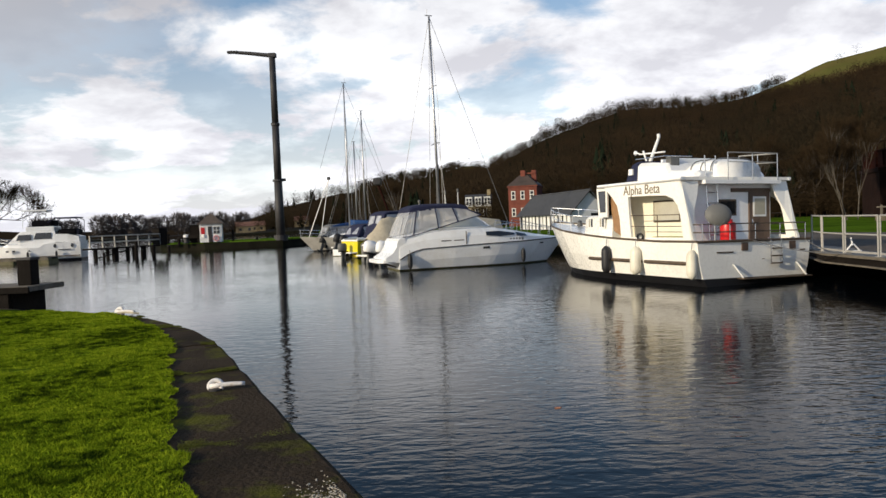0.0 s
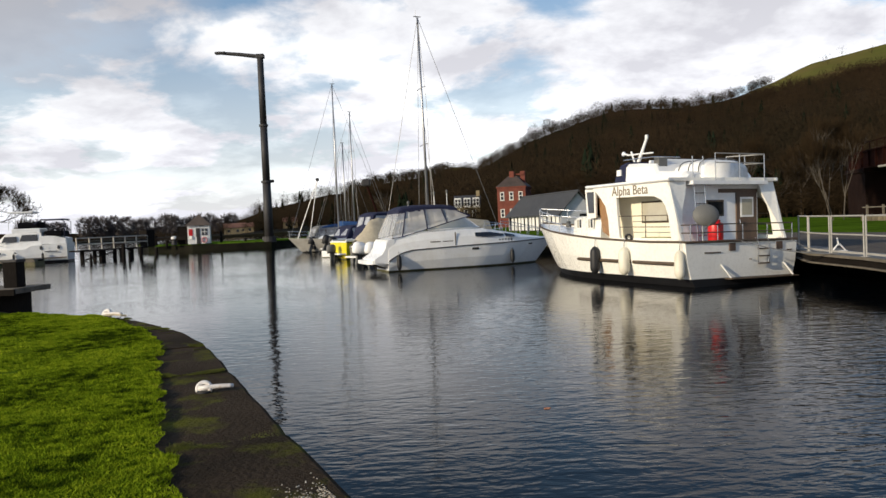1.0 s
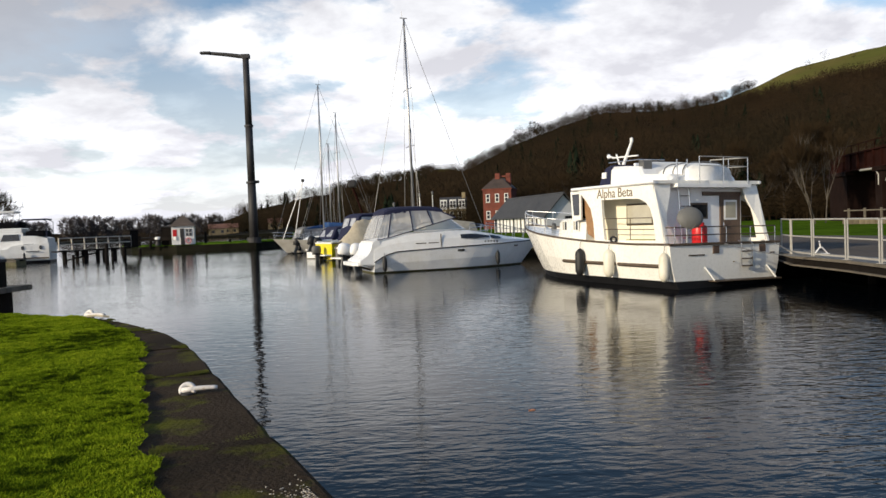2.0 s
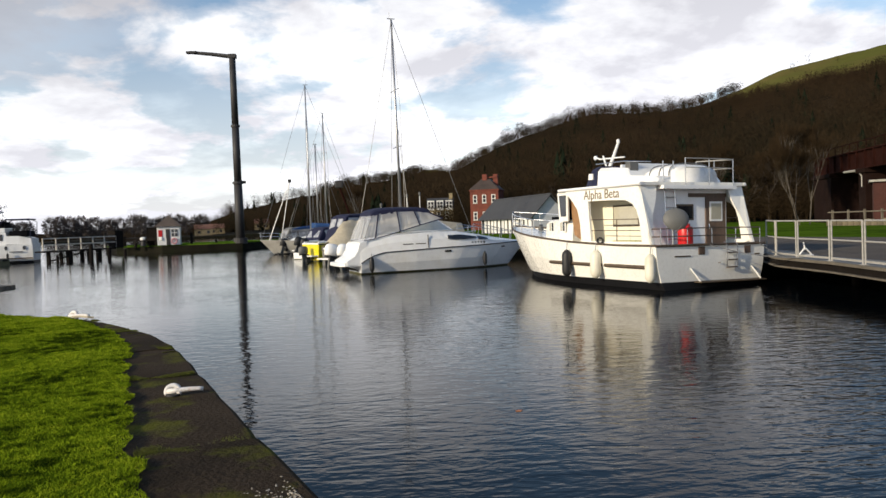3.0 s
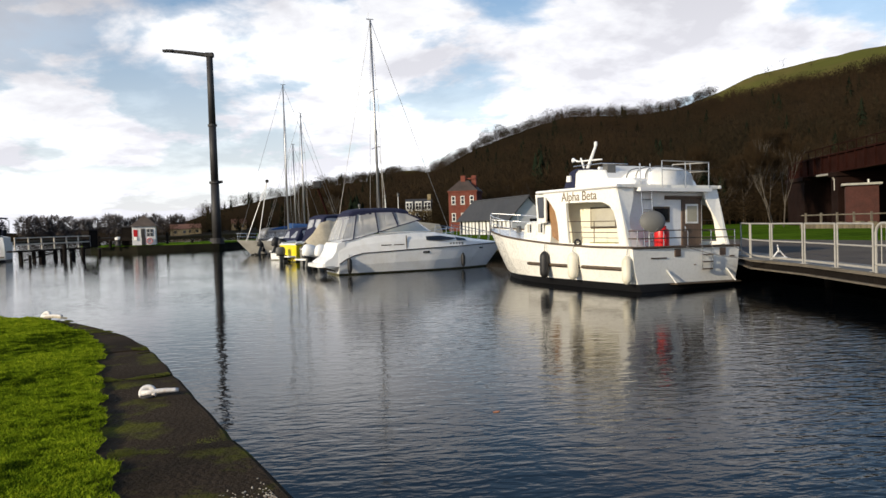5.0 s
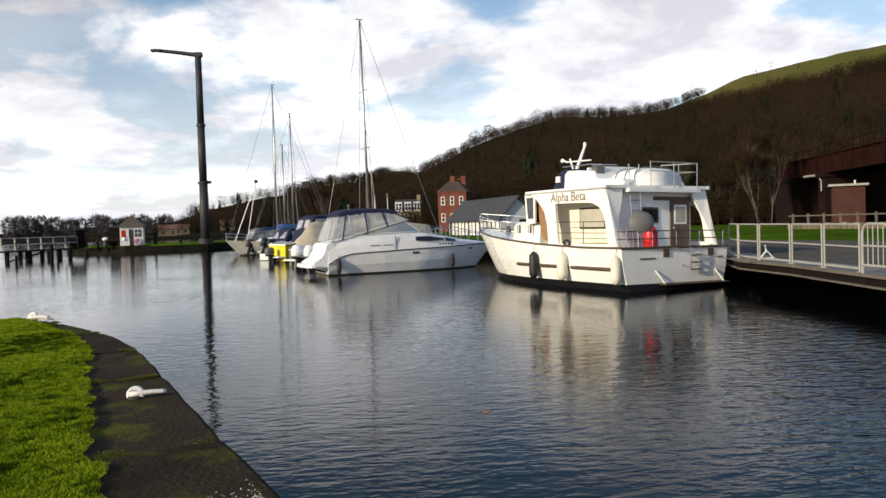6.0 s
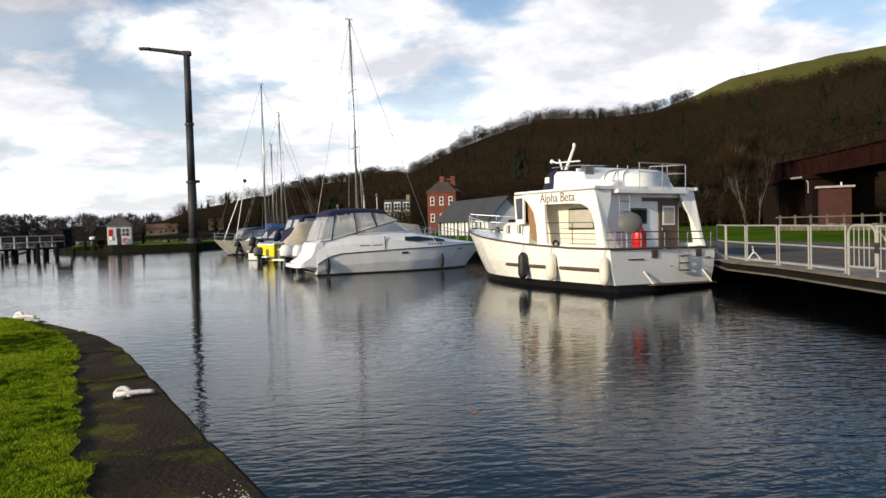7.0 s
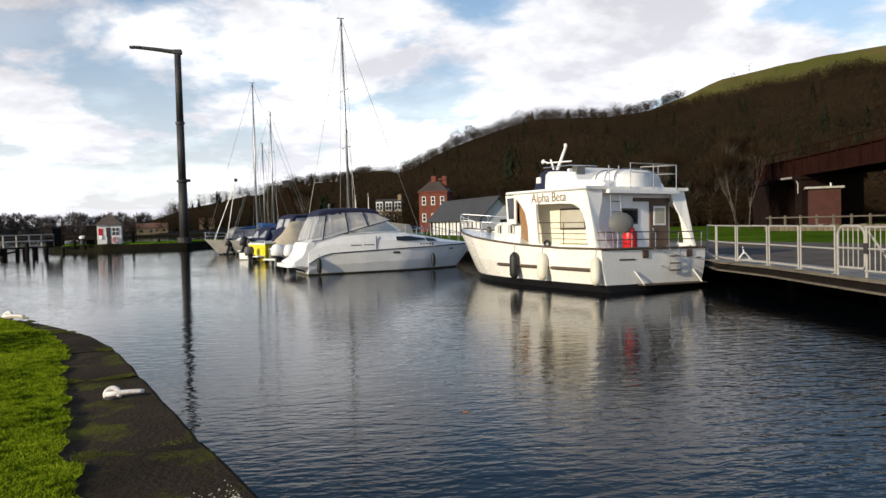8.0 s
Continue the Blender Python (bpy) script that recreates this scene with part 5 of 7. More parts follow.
    def panel(pts, side):
        bm = bmesh.new()
        a = [bm.verts.new((x, side * (B * (0.455 - 0.075 * (z - top) / (hz - top)) + 0.015), z)) for x, z in pts]
        c = [bm.verts.new((v.co.x, v.co.y - side * 0.012, v.co.z)) for v in a]
        n = len(a)
        bm.faces.new(a)
        bm.faces.new(c[::-1])
        for k in range(n):
            bm.faces.new((a[k], c[k], c[(k + 1) % n], a[(k + 1) % n]))
        bmesh.ops.recalc_face_normals(bm, faces=bm.faces)
        return bm
    zl, zh, mid = top + 0.42, hz - 0.24, (x0 + x1) / 2
    for side in (1, -1):
        part("hood_window", panel([(x0 + 0.05, zl), (mid - 0.10, zl), (mid - 0.10, zh), (x0 + 0.45, zh)], side), M_HAZE, canvas, "hazy clear vinyl window")
        part("hood_window", panel([(mid + 0.10, zl), (x1 + 0.35, zl + 0.05), (x1 - 0.05, zh), (mid + 0.10, zh)], side), M_HAZE, canvas, "hazy clear vinyl window")
        part("screen_side", panel([(x1 + 0.40, zl), (x1 + 0.85, zl), (x1 + 0.30, zh - 0.12), (x1 + 0.12, zh)], side), M_WINDOW, boat)
        part("screen_frame", tubed([(x1 + 0.98, side * B * 0.42, top + 0.40), (x1 + 0.05, side * B * 0.40, hz - 0.12)], 0.028, 6), M_CHROME, boat)
    part("screen_frame", tubed([(x1 + 0.98, -B * 0.42, top + 0.40), (x1 + 1.12, 0, top + 0.42), (x1 + 0.98, B * 0.42, top + 0.40)], 0.025, 6), M_CHROME, boat)
    for k in (-1, 1):
        part("after_window", loft(bmesh.new(), [[(x0 - 0.22, k * B * 0.05, top + 0.40), (x0 - 0.22, k * B * 0.34, top + 0.40)], [(x0 + 0.15, k * B * 0.05, hz - 0.30), (x0 + 0.15, k * B * 0.31, hz - 0.30)], [(x0 + 0.17, k * B * 0.05, hz - 0.30), (x0 + 0.17, k * B * 0.31, hz - 0.30)], [(x0 - 0.20, k * B * 0.05, top + 0.40), (x0 - 0.20, k * B * 0.34, top + 0.40)]], cap=False), M_HAZE, canvas, "hazy clear vinyl window")
    for h in (0.5, 0.28):
        pts = rail_line(pt, sheer, 1, 0.6, 1.0, h, 0.93, 8) + rail_line(pt, sheer, -1, 1.0, 0.6, h, 0.93, 8)
        part("bow_rail", tubed(pts, 0.018, 6), M_CHROME, boat)
    return boat


hooded_boat("yellow-hulled motor boat under a navy canvas hood", pose(-6.35, 53.0, 0, 0, 0, 34), 7.4, 2.6, M_YELLOW, M_NAVY, 1.15, (2.0, 4.7, 3.1), M_ALGAE)
hooded_boat("small motor boat, hull greyed for shade, under a faded beige cover", pose(-4.45, 46.6, 0, 0, 0, 34), 5.8, 2.1, M_DULL, M_BEIGE, 0.95, (0.1, 2.6, 2.62), cover=True)
hooded_boat("white cabin boat with navy hood behind the yellow boat", pose(-8.7, 67.0, 0, 0, 0, 38), 7.5, 2.7, M_AGED, M_NAVY, 1.05, (1.2, 3.8, 2.3))
hooded_boat("white cabin boat with grey hood near the harbour arm", pose(-13.2, 83.0, 0, 0, 0, 30), 6.5, 2.3, M_AGED, M_DISH, 0.95, (0.6, 2.9, 2.4))
white_engine = "white-cowled outboard engine on the covered boat's stern"
outboard(pose(-4.30, 44.9, -0.05, 0, 12, 40) @ Matrix.Scale(1.35, 4), M_WHITE, white_engine)
outboard(pose(-3.55, 44.4, -0.08, 0, 12, 40) @ Matrix.Scale(1.35, 4), M_WHITE, white_engine)
outboard(pose(-6.75, 52.5, 0.05, 0, 0, 34), M_DISH, "grey outboard engine on the yellow boat's stern")
black_engine = "black outboard engine hung on a small white boat's stern"
outboard(pose(-9.15, 66.2, 0.30, 0, 25, 40) @ Matrix.Scale(1.3, 4), M_BLACK, black_engine)
outboard(pose(-8.45, 65.6, 0.25, 0, 15, 45) @ Matrix.Scale(1.2, 4), M_BLACK, black_engine)
outboard(pose(-10.9, 70.0, 0.25, 0, 20, 35) @ Matrix.Scale(1.2, 4), M_BLACK, black_engine)


def tender(m, label, material, L=2.9):
    """A little open dinghy: skin, inside, thwart and rubbing strake."""
    d = thing("dinghy", label, "dinghy", m)
    sheer = [(0, 0.50), (0.5, 0.48), (1, 0.66)]
    plan = [(0, 0.80), (0.4, 1.0), (0.75, 0.75), (0.93, 0.32), (1, 0.03)]
    pt = boat_hull(d, L, 1.35, sheer, plan, material, boot=0.05, rake=0.12, boot_mat=M_ALGAE)
    part("thwart", boxed(0.9, 1.15, -0.6, 0.6, 0.46, 0.50, bevel=0.01), M_PLANK, d)
    for side in (1, -1):
        part("rubbing_strake", tubed(rail_line(pt, sheer, side, 0, 1, 0.0, 1.02, 12), 0.035, 6), M_BLACK, d)


tender(pose(-7.6, 57.0, 0, 0, 0, 70), "small white dinghy moored beside the yellow boat", M_WHITE)
bipod = thing("mast_bipod", "pair of slim grey spars propped as an A-frame", "spars", pose(*polar(-8.4, 76, 0.9)))
for dx in (-1.9, -0.7):
    part("spar", tubed([(dx, 0, 0), (0.35, 0.2, 5.9)], 0.042, 6), M_ALU, bipod)
part("block", boxed(0.2, 0.5, 0.05, 0.35, 5.8, 6.1, bevel=0.04), M_STEEL, bipod)
jib = thing("derrick", "short black derrick with an orange-tipped jib", "derrick", pose(*polar(-4.6, 88, 0.75)))
part("jib_arm", tubed([(1.9, 0, 0.4), (0.0, 0.2, 6.1)], 0.12, 6), M_RUST, jib)
part("jib_head", boxed(-0.45, 0.45, -0.2, 0.5, 5.9, 6.7, bevel=0.12), M_STEEL, jib)

# ---------------------------------------------------------------- near quay: coping stones, mooring hooks
def coping():
    marks = [-9.0, -6.3, -3.9, -1.4, 1.1, 3.55, 5.98, 8.75, 10.83, 12.9, 14.6, 15.9, 17.2, 18.6, 20.0, 21.4, 22.8]
    idx = [min(range(len(edge_pts)), key=lambda i: abs(edge_pts[i].y - m)) for m in marks]
    rng = random.Random(5)
    joints = []
    for a, b in zip(idx, idx[1:]):
        if b <= a:
            continue
        bm = bmesh.new()
        rows = []
        dz = rng.uniform(-0.012, 0.010)
        for i in range(a, b + 1):
            p, n = edge_frame(i)
            t = (edge_pts[min(i + 1, len(edge_pts) - 1)] - edge_pts[max(i - 1, 0)]).normalized()
            if i == a:
                p = p + t * 0.014
            if i == b:
                p = p - t * 0.014
            w = max(0.42, lerp_rows(WIDTH, p.y) + 0.10)
            j = noise.noise(Vector((p.x * 1.7, p.y * 1.7, 4))) * 0.022
            worn = 0.02 if i in (a, b) else 0.0
            z = QUAY_Z + dz
            q = p + n * (j + worn)
            rows.append([(*(q + n * 0.02), 0.20), (*(q), z - 0.05), (*(q + n * 0.015), z - 0.018), (*(q + n * 0.05), z - worn * 0.3), (*(p + n * w * 0.5), z + noise.noise(Vector((p.x * 2, p.y * 2, 9))) * 0.008), (*(p + n * w), z - 0.004), (*(p + n * w), 0.2)])
        loft(bm, rows, cap=True)
        part("coping_stone", bm, M_STONE, quay_wall)
        joints.append(edge_frame(b))
    return joints


JOINTS = coping()


def moss_region(rng, count):
    """Along the joints and in a broken line on the edge of the stones."""
    pts = []
    js = [j for j in JOINTS if 5 < j[0].y < 16]
    for k in range(count):
        if rng.uniform() < 0.72:
            p, n = js[int(rng.integers(len(js)))]
            u = rng.uniform(0.10, 0.98)
            t = Vector((n.y, -n.x))
            bend = noise.noise(Vector((u * 3, p.y, 2))) * 0.10
            q = p + n * (u * lerp_rows(WIDTH, p.y)) + t * (rng.normal(0, 0.05) + bend)
            if noise.noise(Vector((q.x * 3.0, q.y * 3.0, 4))) < 0.02 + rng.normal(0, 0.10):
                continue
        else:
            i = int(rng.integers(62, 84))
            p, n = edge_frame(min(i, len(edge_pts) - 1))
            q = p + n * (0.06 + abs(rng.normal(0.05, 0.09)))
            if noise.noise(Vector((q.x * 1.5, q.y * 1.5, 6))) < -0.05:
                continue
        pts.append((q.x, q.y))
    return np.array(pts)


moss_ob = grass_blades("moss", 90000, moss_region, (0.002, 0.007), 8, (0.0007, 0.0018))
moss_ob.location.z = -0.012
moss_ob.data.materials[0] = M_MOSS
tagged(moss_ob, "yellow-green moss in the joints of the coping stones", "moss", kind="stuff")


def chips():
    rng = random.Random(11)
    bm = bmesh.new()
    for k in range(900):
        u, v = rng.gauss(-0.06, 0.17), abs(rng.gauss(0, 0.13))
        p = Vector((-0.58, 4.42)) + Vector((-0.40, 0.92)) * u + Vector((-0.92, -0.40)) * (0.04 + v)
        s = rng.uniform(0.004, 0.014)
        m = Matrix.Translation((p.x, p.y, QUAY_Z + s * 0.4)) @ Euler((rng.uniform(0, 3), rng.uniform(0, 3), rng.uniform(0, 3))).to_matrix().to_4x4() @ Matrix.Diagonal((s, s * 0.8, s * 0.5, 1))
        bmesh.ops.create_icosphere(bm, subdivisions=1, radius=1, matrix=m)
    return part("shell_chips", bm, mat("pale_chips", (0.50, 0.46, 0.38), 0.8, vary=0.5, scale=25, tint=(0.20, 0.15, 0.10)))


tagged(chips(), "pale broken shell and grit on the coping", "grit", kind="stuff")


def mooring_hook(m, label):
    h = thing("mooring_hook", label, "mooring hook", m)
    M = mat("chalky_white_paint", (0.74, 0.71, 0.68), 0.55, vary=0.25, scale=14, fine=60, bump=0.2, stain=(0.35, 0.20, 0.10), stain_amount=0.5, stain_scale=9)
    part("base_plate", lathe(bmesh.new(), [(0.075, -0.01), (0.075, 0.008), (0.06, 0.012), (0.02, 0.014)], 20), M_STEEL, h)
    ring = [(0.070 * math.cos(a), 0.03 * math.sin(a), 0.035 + 0.058 * math.sin(a)) for a in [math.radians(d) for d in range(-30, 215, 15)]]
    part("loop", tubed([(x * 1.0, y + 0.012 * i / len(ring), z) for i, (x, y, z) in enumerate(ring)], 0.026, 10), M, h, smooth=True)
    part("horn", tubed([(-0.06, 0, 0.035), (0.05, 0, 0.045), (0.18, 0, 0.05), (0.27, 0, 0.05), (0.315, 0, 0.047)], 0.030, 10, r_end=0.021), M, h, smooth=True)
    return h


mooring_hook(pose(-2.29, 7.60, QUAY_Z - 0.002, 0, 0, 6) @ Matrix.Scale(0.9, 4), "white-painted iron mooring hook on the coping")
mooring_hook(pose(-6.36, 15.12, QUAY_Z + 0.01, 0, 0, -25) @ Matrix.Scale(1.3, 4), "white-painted iron mooring hook at the quay corner")
rope = thing("mooring_rope", "short dark length of rope beside the corner hook", "rope")
part("rope_strand", tubed([(-6.35, 15.05, 0.70), (-6.15, 15.0, 0.71), (-6.0, 14.92, 0.70), (-5.9, 14.95, 0.68)], 0.022, 6), M_BEIGE, rope)

# a fallen leaf on the water
leaf = part("fallen_leaf", plate(bmesh.new(), [(-0.05, -0.01), (0.0, -0.035), (0.05, 0.0), (0.02, 0.035), (-0.03, 0.03)], 0.002, 0.006), mat("orange_leaf", (0.55, 0.22, 0.10), 0.7))
leaf.matrix_basis = pose(1.25, 8.9, 0, 0, 0, 30)
tagged(leaf, "small orange fallen leaf floating on the water", "leaf")


# ---------------------------------------------------------------- the timber landing
def landing():
    c = polar(-28.6, 21.5)
    m = pose(c.x - 0.68, c.y, 0, 0, 0, -4)
    ld = thing("timber_landing", "black timber landing stage with pale plank top", "landing stage", m)
    part("crib", boxed(-3.2, 0.48, 0.0, 1.4, -0.6, 0.92, bevel=0.02), M_TIMBER, ld)
    for k in range(7):
        y = -0.1 + k * 0.23
        part("plank", boxed(-3.3, 0.95, y, y + 0.215, 0.93, 1.06, bevel=0.012), M_PLANK, ld)
    part("fascia", boxed(-3.3, 1.0, -0.16, -0.105, 0.90, 1.05, bevel=0.01), M_TIMBER, ld)
    for x in (-3.0, -1.6, 0.3):
        part("pile", boxed(x - 0.14, x + 0.14, -0.10, 0.0, -0.6, 0.90), M_TIMBER, ld)
    post = thing("mooring_post", "squat black iron-bound mooring post on the landing", "bollard", m @ pose(0.58, 0.55, 1.06))
    part("shaft", boxed(-0.18, 0.18, -0.18, 0.18, 0, 0.66, bevel=0.02), M_TIMBER, post)
    part("cap", boxed(-0.20, 0.20, -0.20, 0.20, 0.62, 0.69, bevel=0.015), M_STEEL, post)


landing()


# ---------------------------------------------------------------- the boardwalk
def boardwalk():
    bw = thing("boardwalk", "grey timber boardwalk with pale edge beam over dark water", "boardwalk", kind="structure")
    inner = offset_line(DECK_EDGE, 1.25)
    # two edge beams; the black strip between paints in their shadow gap
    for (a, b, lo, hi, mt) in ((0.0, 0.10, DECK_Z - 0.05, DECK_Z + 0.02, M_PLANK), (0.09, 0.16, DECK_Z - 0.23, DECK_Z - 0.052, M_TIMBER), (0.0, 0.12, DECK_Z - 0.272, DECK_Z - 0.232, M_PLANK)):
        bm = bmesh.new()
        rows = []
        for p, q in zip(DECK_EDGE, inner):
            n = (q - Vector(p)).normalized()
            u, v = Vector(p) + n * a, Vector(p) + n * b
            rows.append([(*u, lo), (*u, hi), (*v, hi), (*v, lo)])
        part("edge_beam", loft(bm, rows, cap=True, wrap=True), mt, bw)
    # cross boards
    line = along(DECK_EDGE, 0.205)
    n_b = 0
    for i in range(1, len(line) - 1):
        p = line[i]
        if not (6 < p.y < 44):
            continue
        t = (line[i + 1] - line[i - 1]).normalized()
        ang = math.degrees(math.atan2(t.y, t.x))
        m = pose(p.x, p.y, DECK_Z - 0.02, 0, 0, ang)
        if n_b == 0:
            first = part("board", boxed(-0.096, 0.096, -1.25, -0.105, 0, 0.036, bevel=0.004), mat("grey_deck_board", (0.24, 0.23, 0.21), 0.8, vary=0.35, scale=3, fine=30, bump=0.3, per_piece=0.2), bw)
            first.matrix_basis = m
        else:
            o = new("board", first.data)
            o.parent = bw
            o.matrix_basis = m
        n_b += 1
    for i in range(10, len(line), 22):
        p = line[i]
        part("pile", tubed([(p.x + 1.9, p.y, -0.7), (p.x + 1.9, p.y, DECK_Z - 0.05)], 0.14, 10), M_TIMBER, bw)
    return bw


boardwalk()


def rail_panel(m, width, name="rail_panel", label="white galvanised guard rail panel on the boardwalk"):
    p = thing(name, label, "railing", m, group="guard rails along the boardwalk")
    r = 0.023
    for z in (1.06, 0.56):
        part("rail", tubed([(0, 0, z), (width, 0, z)], r, 8), M_GALV, p)
    part("kick_rail", boxed(0, width, -0.012, 0.012, 0.06, 0.11), M_GALV, p)
    for x in (0.0, width):
        part("post", tubed([(x, 0, 0), (x, 0, 1.06)], r, 8), M_GALV, p)
        part("foot", boxed(x - 0.06, x + 0.06, -0.06, 0.06, 0, 0.015, bevel=0.004), M_GALV, p)
    return p


def railings():
    line = along([DECK_EDGE[k] for k in range(1, 7)], 0.1)
    i = next(k for k, p in enumerate(line) if p.y > 16.15)
    step = 18
    first = None
    while i + step < len(line):
        a, b = line[i], line[i + step]
        t = (b - a).normalized()
        n = Vector((t.y, -t.x)) * 0.14
        m = pose(a.x + n.x, a.y + n.y, DECK_Z + 0.02, 0, 0, math.degrees(math.atan2(t.y, t.x)))
        w = (b - a).length - 0.13
        if first is None:
            first = rail_panel(m, w)
        else:
            copy_thing(first, m)
        i += step
    # the hooped gate and the barred barrier beyond it
    a, b = Vector((10.44, 15.98)), Vector((10.42, 13.4))
    t = (b - a).normalized()
    ang = math.degrees(math.atan2(t.y, t.x))
    g = thing("hooped_gate", "white galvanised gate with rounded hoop corners and upright bars", "gate", pose(a.x + 0.12, a.y, DECK_Z + 0.02, 0, 0, ang))
    hoop = [(0.05, 0, 0.0), (0.05, 0, 0.85)] + [(0.27 - 0.22 * math.cos(q), 0, 0.85 + 0.22 * math.sin(q)) for q in [math.pi / 2 * k / 5 for k in range(1, 6)]] + [(0.75, 0, 1.07)] + [(0.75 + 0.22 * math.sin(q), 0, 0.85 + 0.22 * math.cos(q)) for q in [math.pi / 2 * k / 5 for k in range(1, 6)]] + [(0.97, 0, 0.25), (0.9, 0, 0.18), (0.05, 0, 0.18)]
    part("hoop", tubed(hoop, 0.03, 8), M_GALV, g)
    part("rail", tubed([(0.05, 0, 0.60), (2.6, 0, 0.60)], 0.024, 8), M_GALV, g)
    part("rail", tubed([(0.97, 0, 1.05), (2.6, 0, 1.05)], 0.026, 8), M_GALV, g)
    part("rail", tubed([(0.97, 0, 0.14), (2.6, 0, 0.14)], 0.024, 8), M_GALV, g)
    for k in range(4):
        part("bar", tubed([(0.24 + k * 0.17, 0, 0.18), (0.24 + k * 0.17, 0, 1.06)], 0.012, 6), M_GALV, g)
    for k in range(9):
        part("bar", tubed([(1.12 + k * 0.17, 0, 0.14), (1.12 + k * 0.17, 0, 1.05)], 0.012, 6), M_GALV, g)
    for x in (1.02, 1.8, 2.6):
        part("post", tubed([(x, 0, 0), (x, 0, 1.06)], 0.028, 8), M_GALV, g)
    part("brace", tubed([(1.0, 0.02, 1.0), (1.35, 0.5, 0.02)], 0.024, 8), M_GALV, g)
    part("lock_box", boxed(0.98, 1.10, -0.05, 0.05, 0.5, 0.72, bevel=0.01), M_STEEL, g)
    # inner line of the same railing on the far side of the walk
    a, b = Vector((11.75, 15.7)), Vector((11.9, 13.4))
    t = (b - a).normalized()
    rail_panel(pose(a.x, a.y, DECK_Z + 0.02, 0, 0, math.degrees(math.atan2(t.y, t.x))), 2.2)


railings()


def deck_cleat(m):
    c = thing("deck_trestle", "small white splayed metal trestle standing on the boardwalk", "trestle", m)
    for s in (-1, 1):
        part("leg", tubed([(s * 0.26, 0, 0.02), (s * 0.03, 0, 0.24)], 0.022, 6), M_PAINTW, c)
    part("upright", tubed([(0.0, 0, 0.20), (-0.06, 0, 0.42)], 0.022, 6), M_PAINTW, c)
    part("foot_bar", tubed([(-0.3, 0.0, 0.03), (0.3, 0.0, 0.03)], 0.02, 6), M_PAINTW, c)


deck_cleat(pose(11.75, 22.3, DECK_Z + 0.016, 0, 0, 15))


def mooring_line(a, b, sag, r=0.014):
    a, b = Vector(a), Vector(b)
    pts = [a.lerp(b, k / 10) - Vector((0, 0, sag * 4 * (k / 10) * (1 - k / 10))) for k in range(11)]
    ln = thing("mooring_line", "thin grey mooring line from the cruiser's stern", "rope")
    part("line", tubed(pts, r, 5), M_WIRE, ln)


ab = boat_a.matrix_basis
mooring_line(ab @ Vector((0, 0.2, 1.30)), (11.2, 21.3, 0.86), 0.12)
mooring_line(ab @ Vector((0, -1.9, 1.28)), (11.2, 22.0, 0.86), 0.08)


# ---------------------------------------------------------------- the lighting column and the lock
def light_column():
    c = polar(-11.72, 98.5)
    col = thing("lighting_column", "tall dark steel lighting column with a single cranked arm", "lamp post", pose(c.x, c.y, 0.9))
    part("lower_shaft", tubed([(0, 0, 0), (0, 0, 7.3)], 0.56, 14, r_end=0.50), M_STEEL, col, smooth=True)
    part("middle_shaft", tubed([(0, 0, 7.2), (0, 0, 14.2)], 0.46, 14, r_end=0.44), M_STEEL, col, smooth=True)
    part("upper_shaft", tubed([(0, 0, 14.1), (0, 0, 22.6)], 0.42, 14, r_end=0.38), M_STEEL, col, smooth=True)
    for z, r in ((7.25, 0.66), (14.15, 0.54)):
        part("flange", tubed([(0, 0, z - 0.13), (0, 0, z + 0.13)], r, 14), M_STEEL, col)
    part("bracket", tubed([(0, 0, 7.3), (0.95, 0, 7.3)], 0.18, 8), M_STEEL, col)
    part("base", tubed([(0, 0, -0.2), (0, 0, 0.5)], 0.85, 14), M_STEEL, col)
    arm = part("arm", tubed([(0.35, 0, 22.5), (-0.3, 0, 22.6), (-2.6, 0.1, 22.95), (-5.1, 0.2, 23.25)], 0.30, 10, r_end=0.20), M_STEEL, col)
    part("luminaire", boxed(-5.5, -4.2, -0.15, 0.55, 23.08, 23.35, bevel=0.06), M_STEEL, arm)
    part("head_box", boxed(-0.45, 0.5, -0.4, 0.4, 22.35, 22.85, bevel=0.05), M_STEEL, col)


light_column()


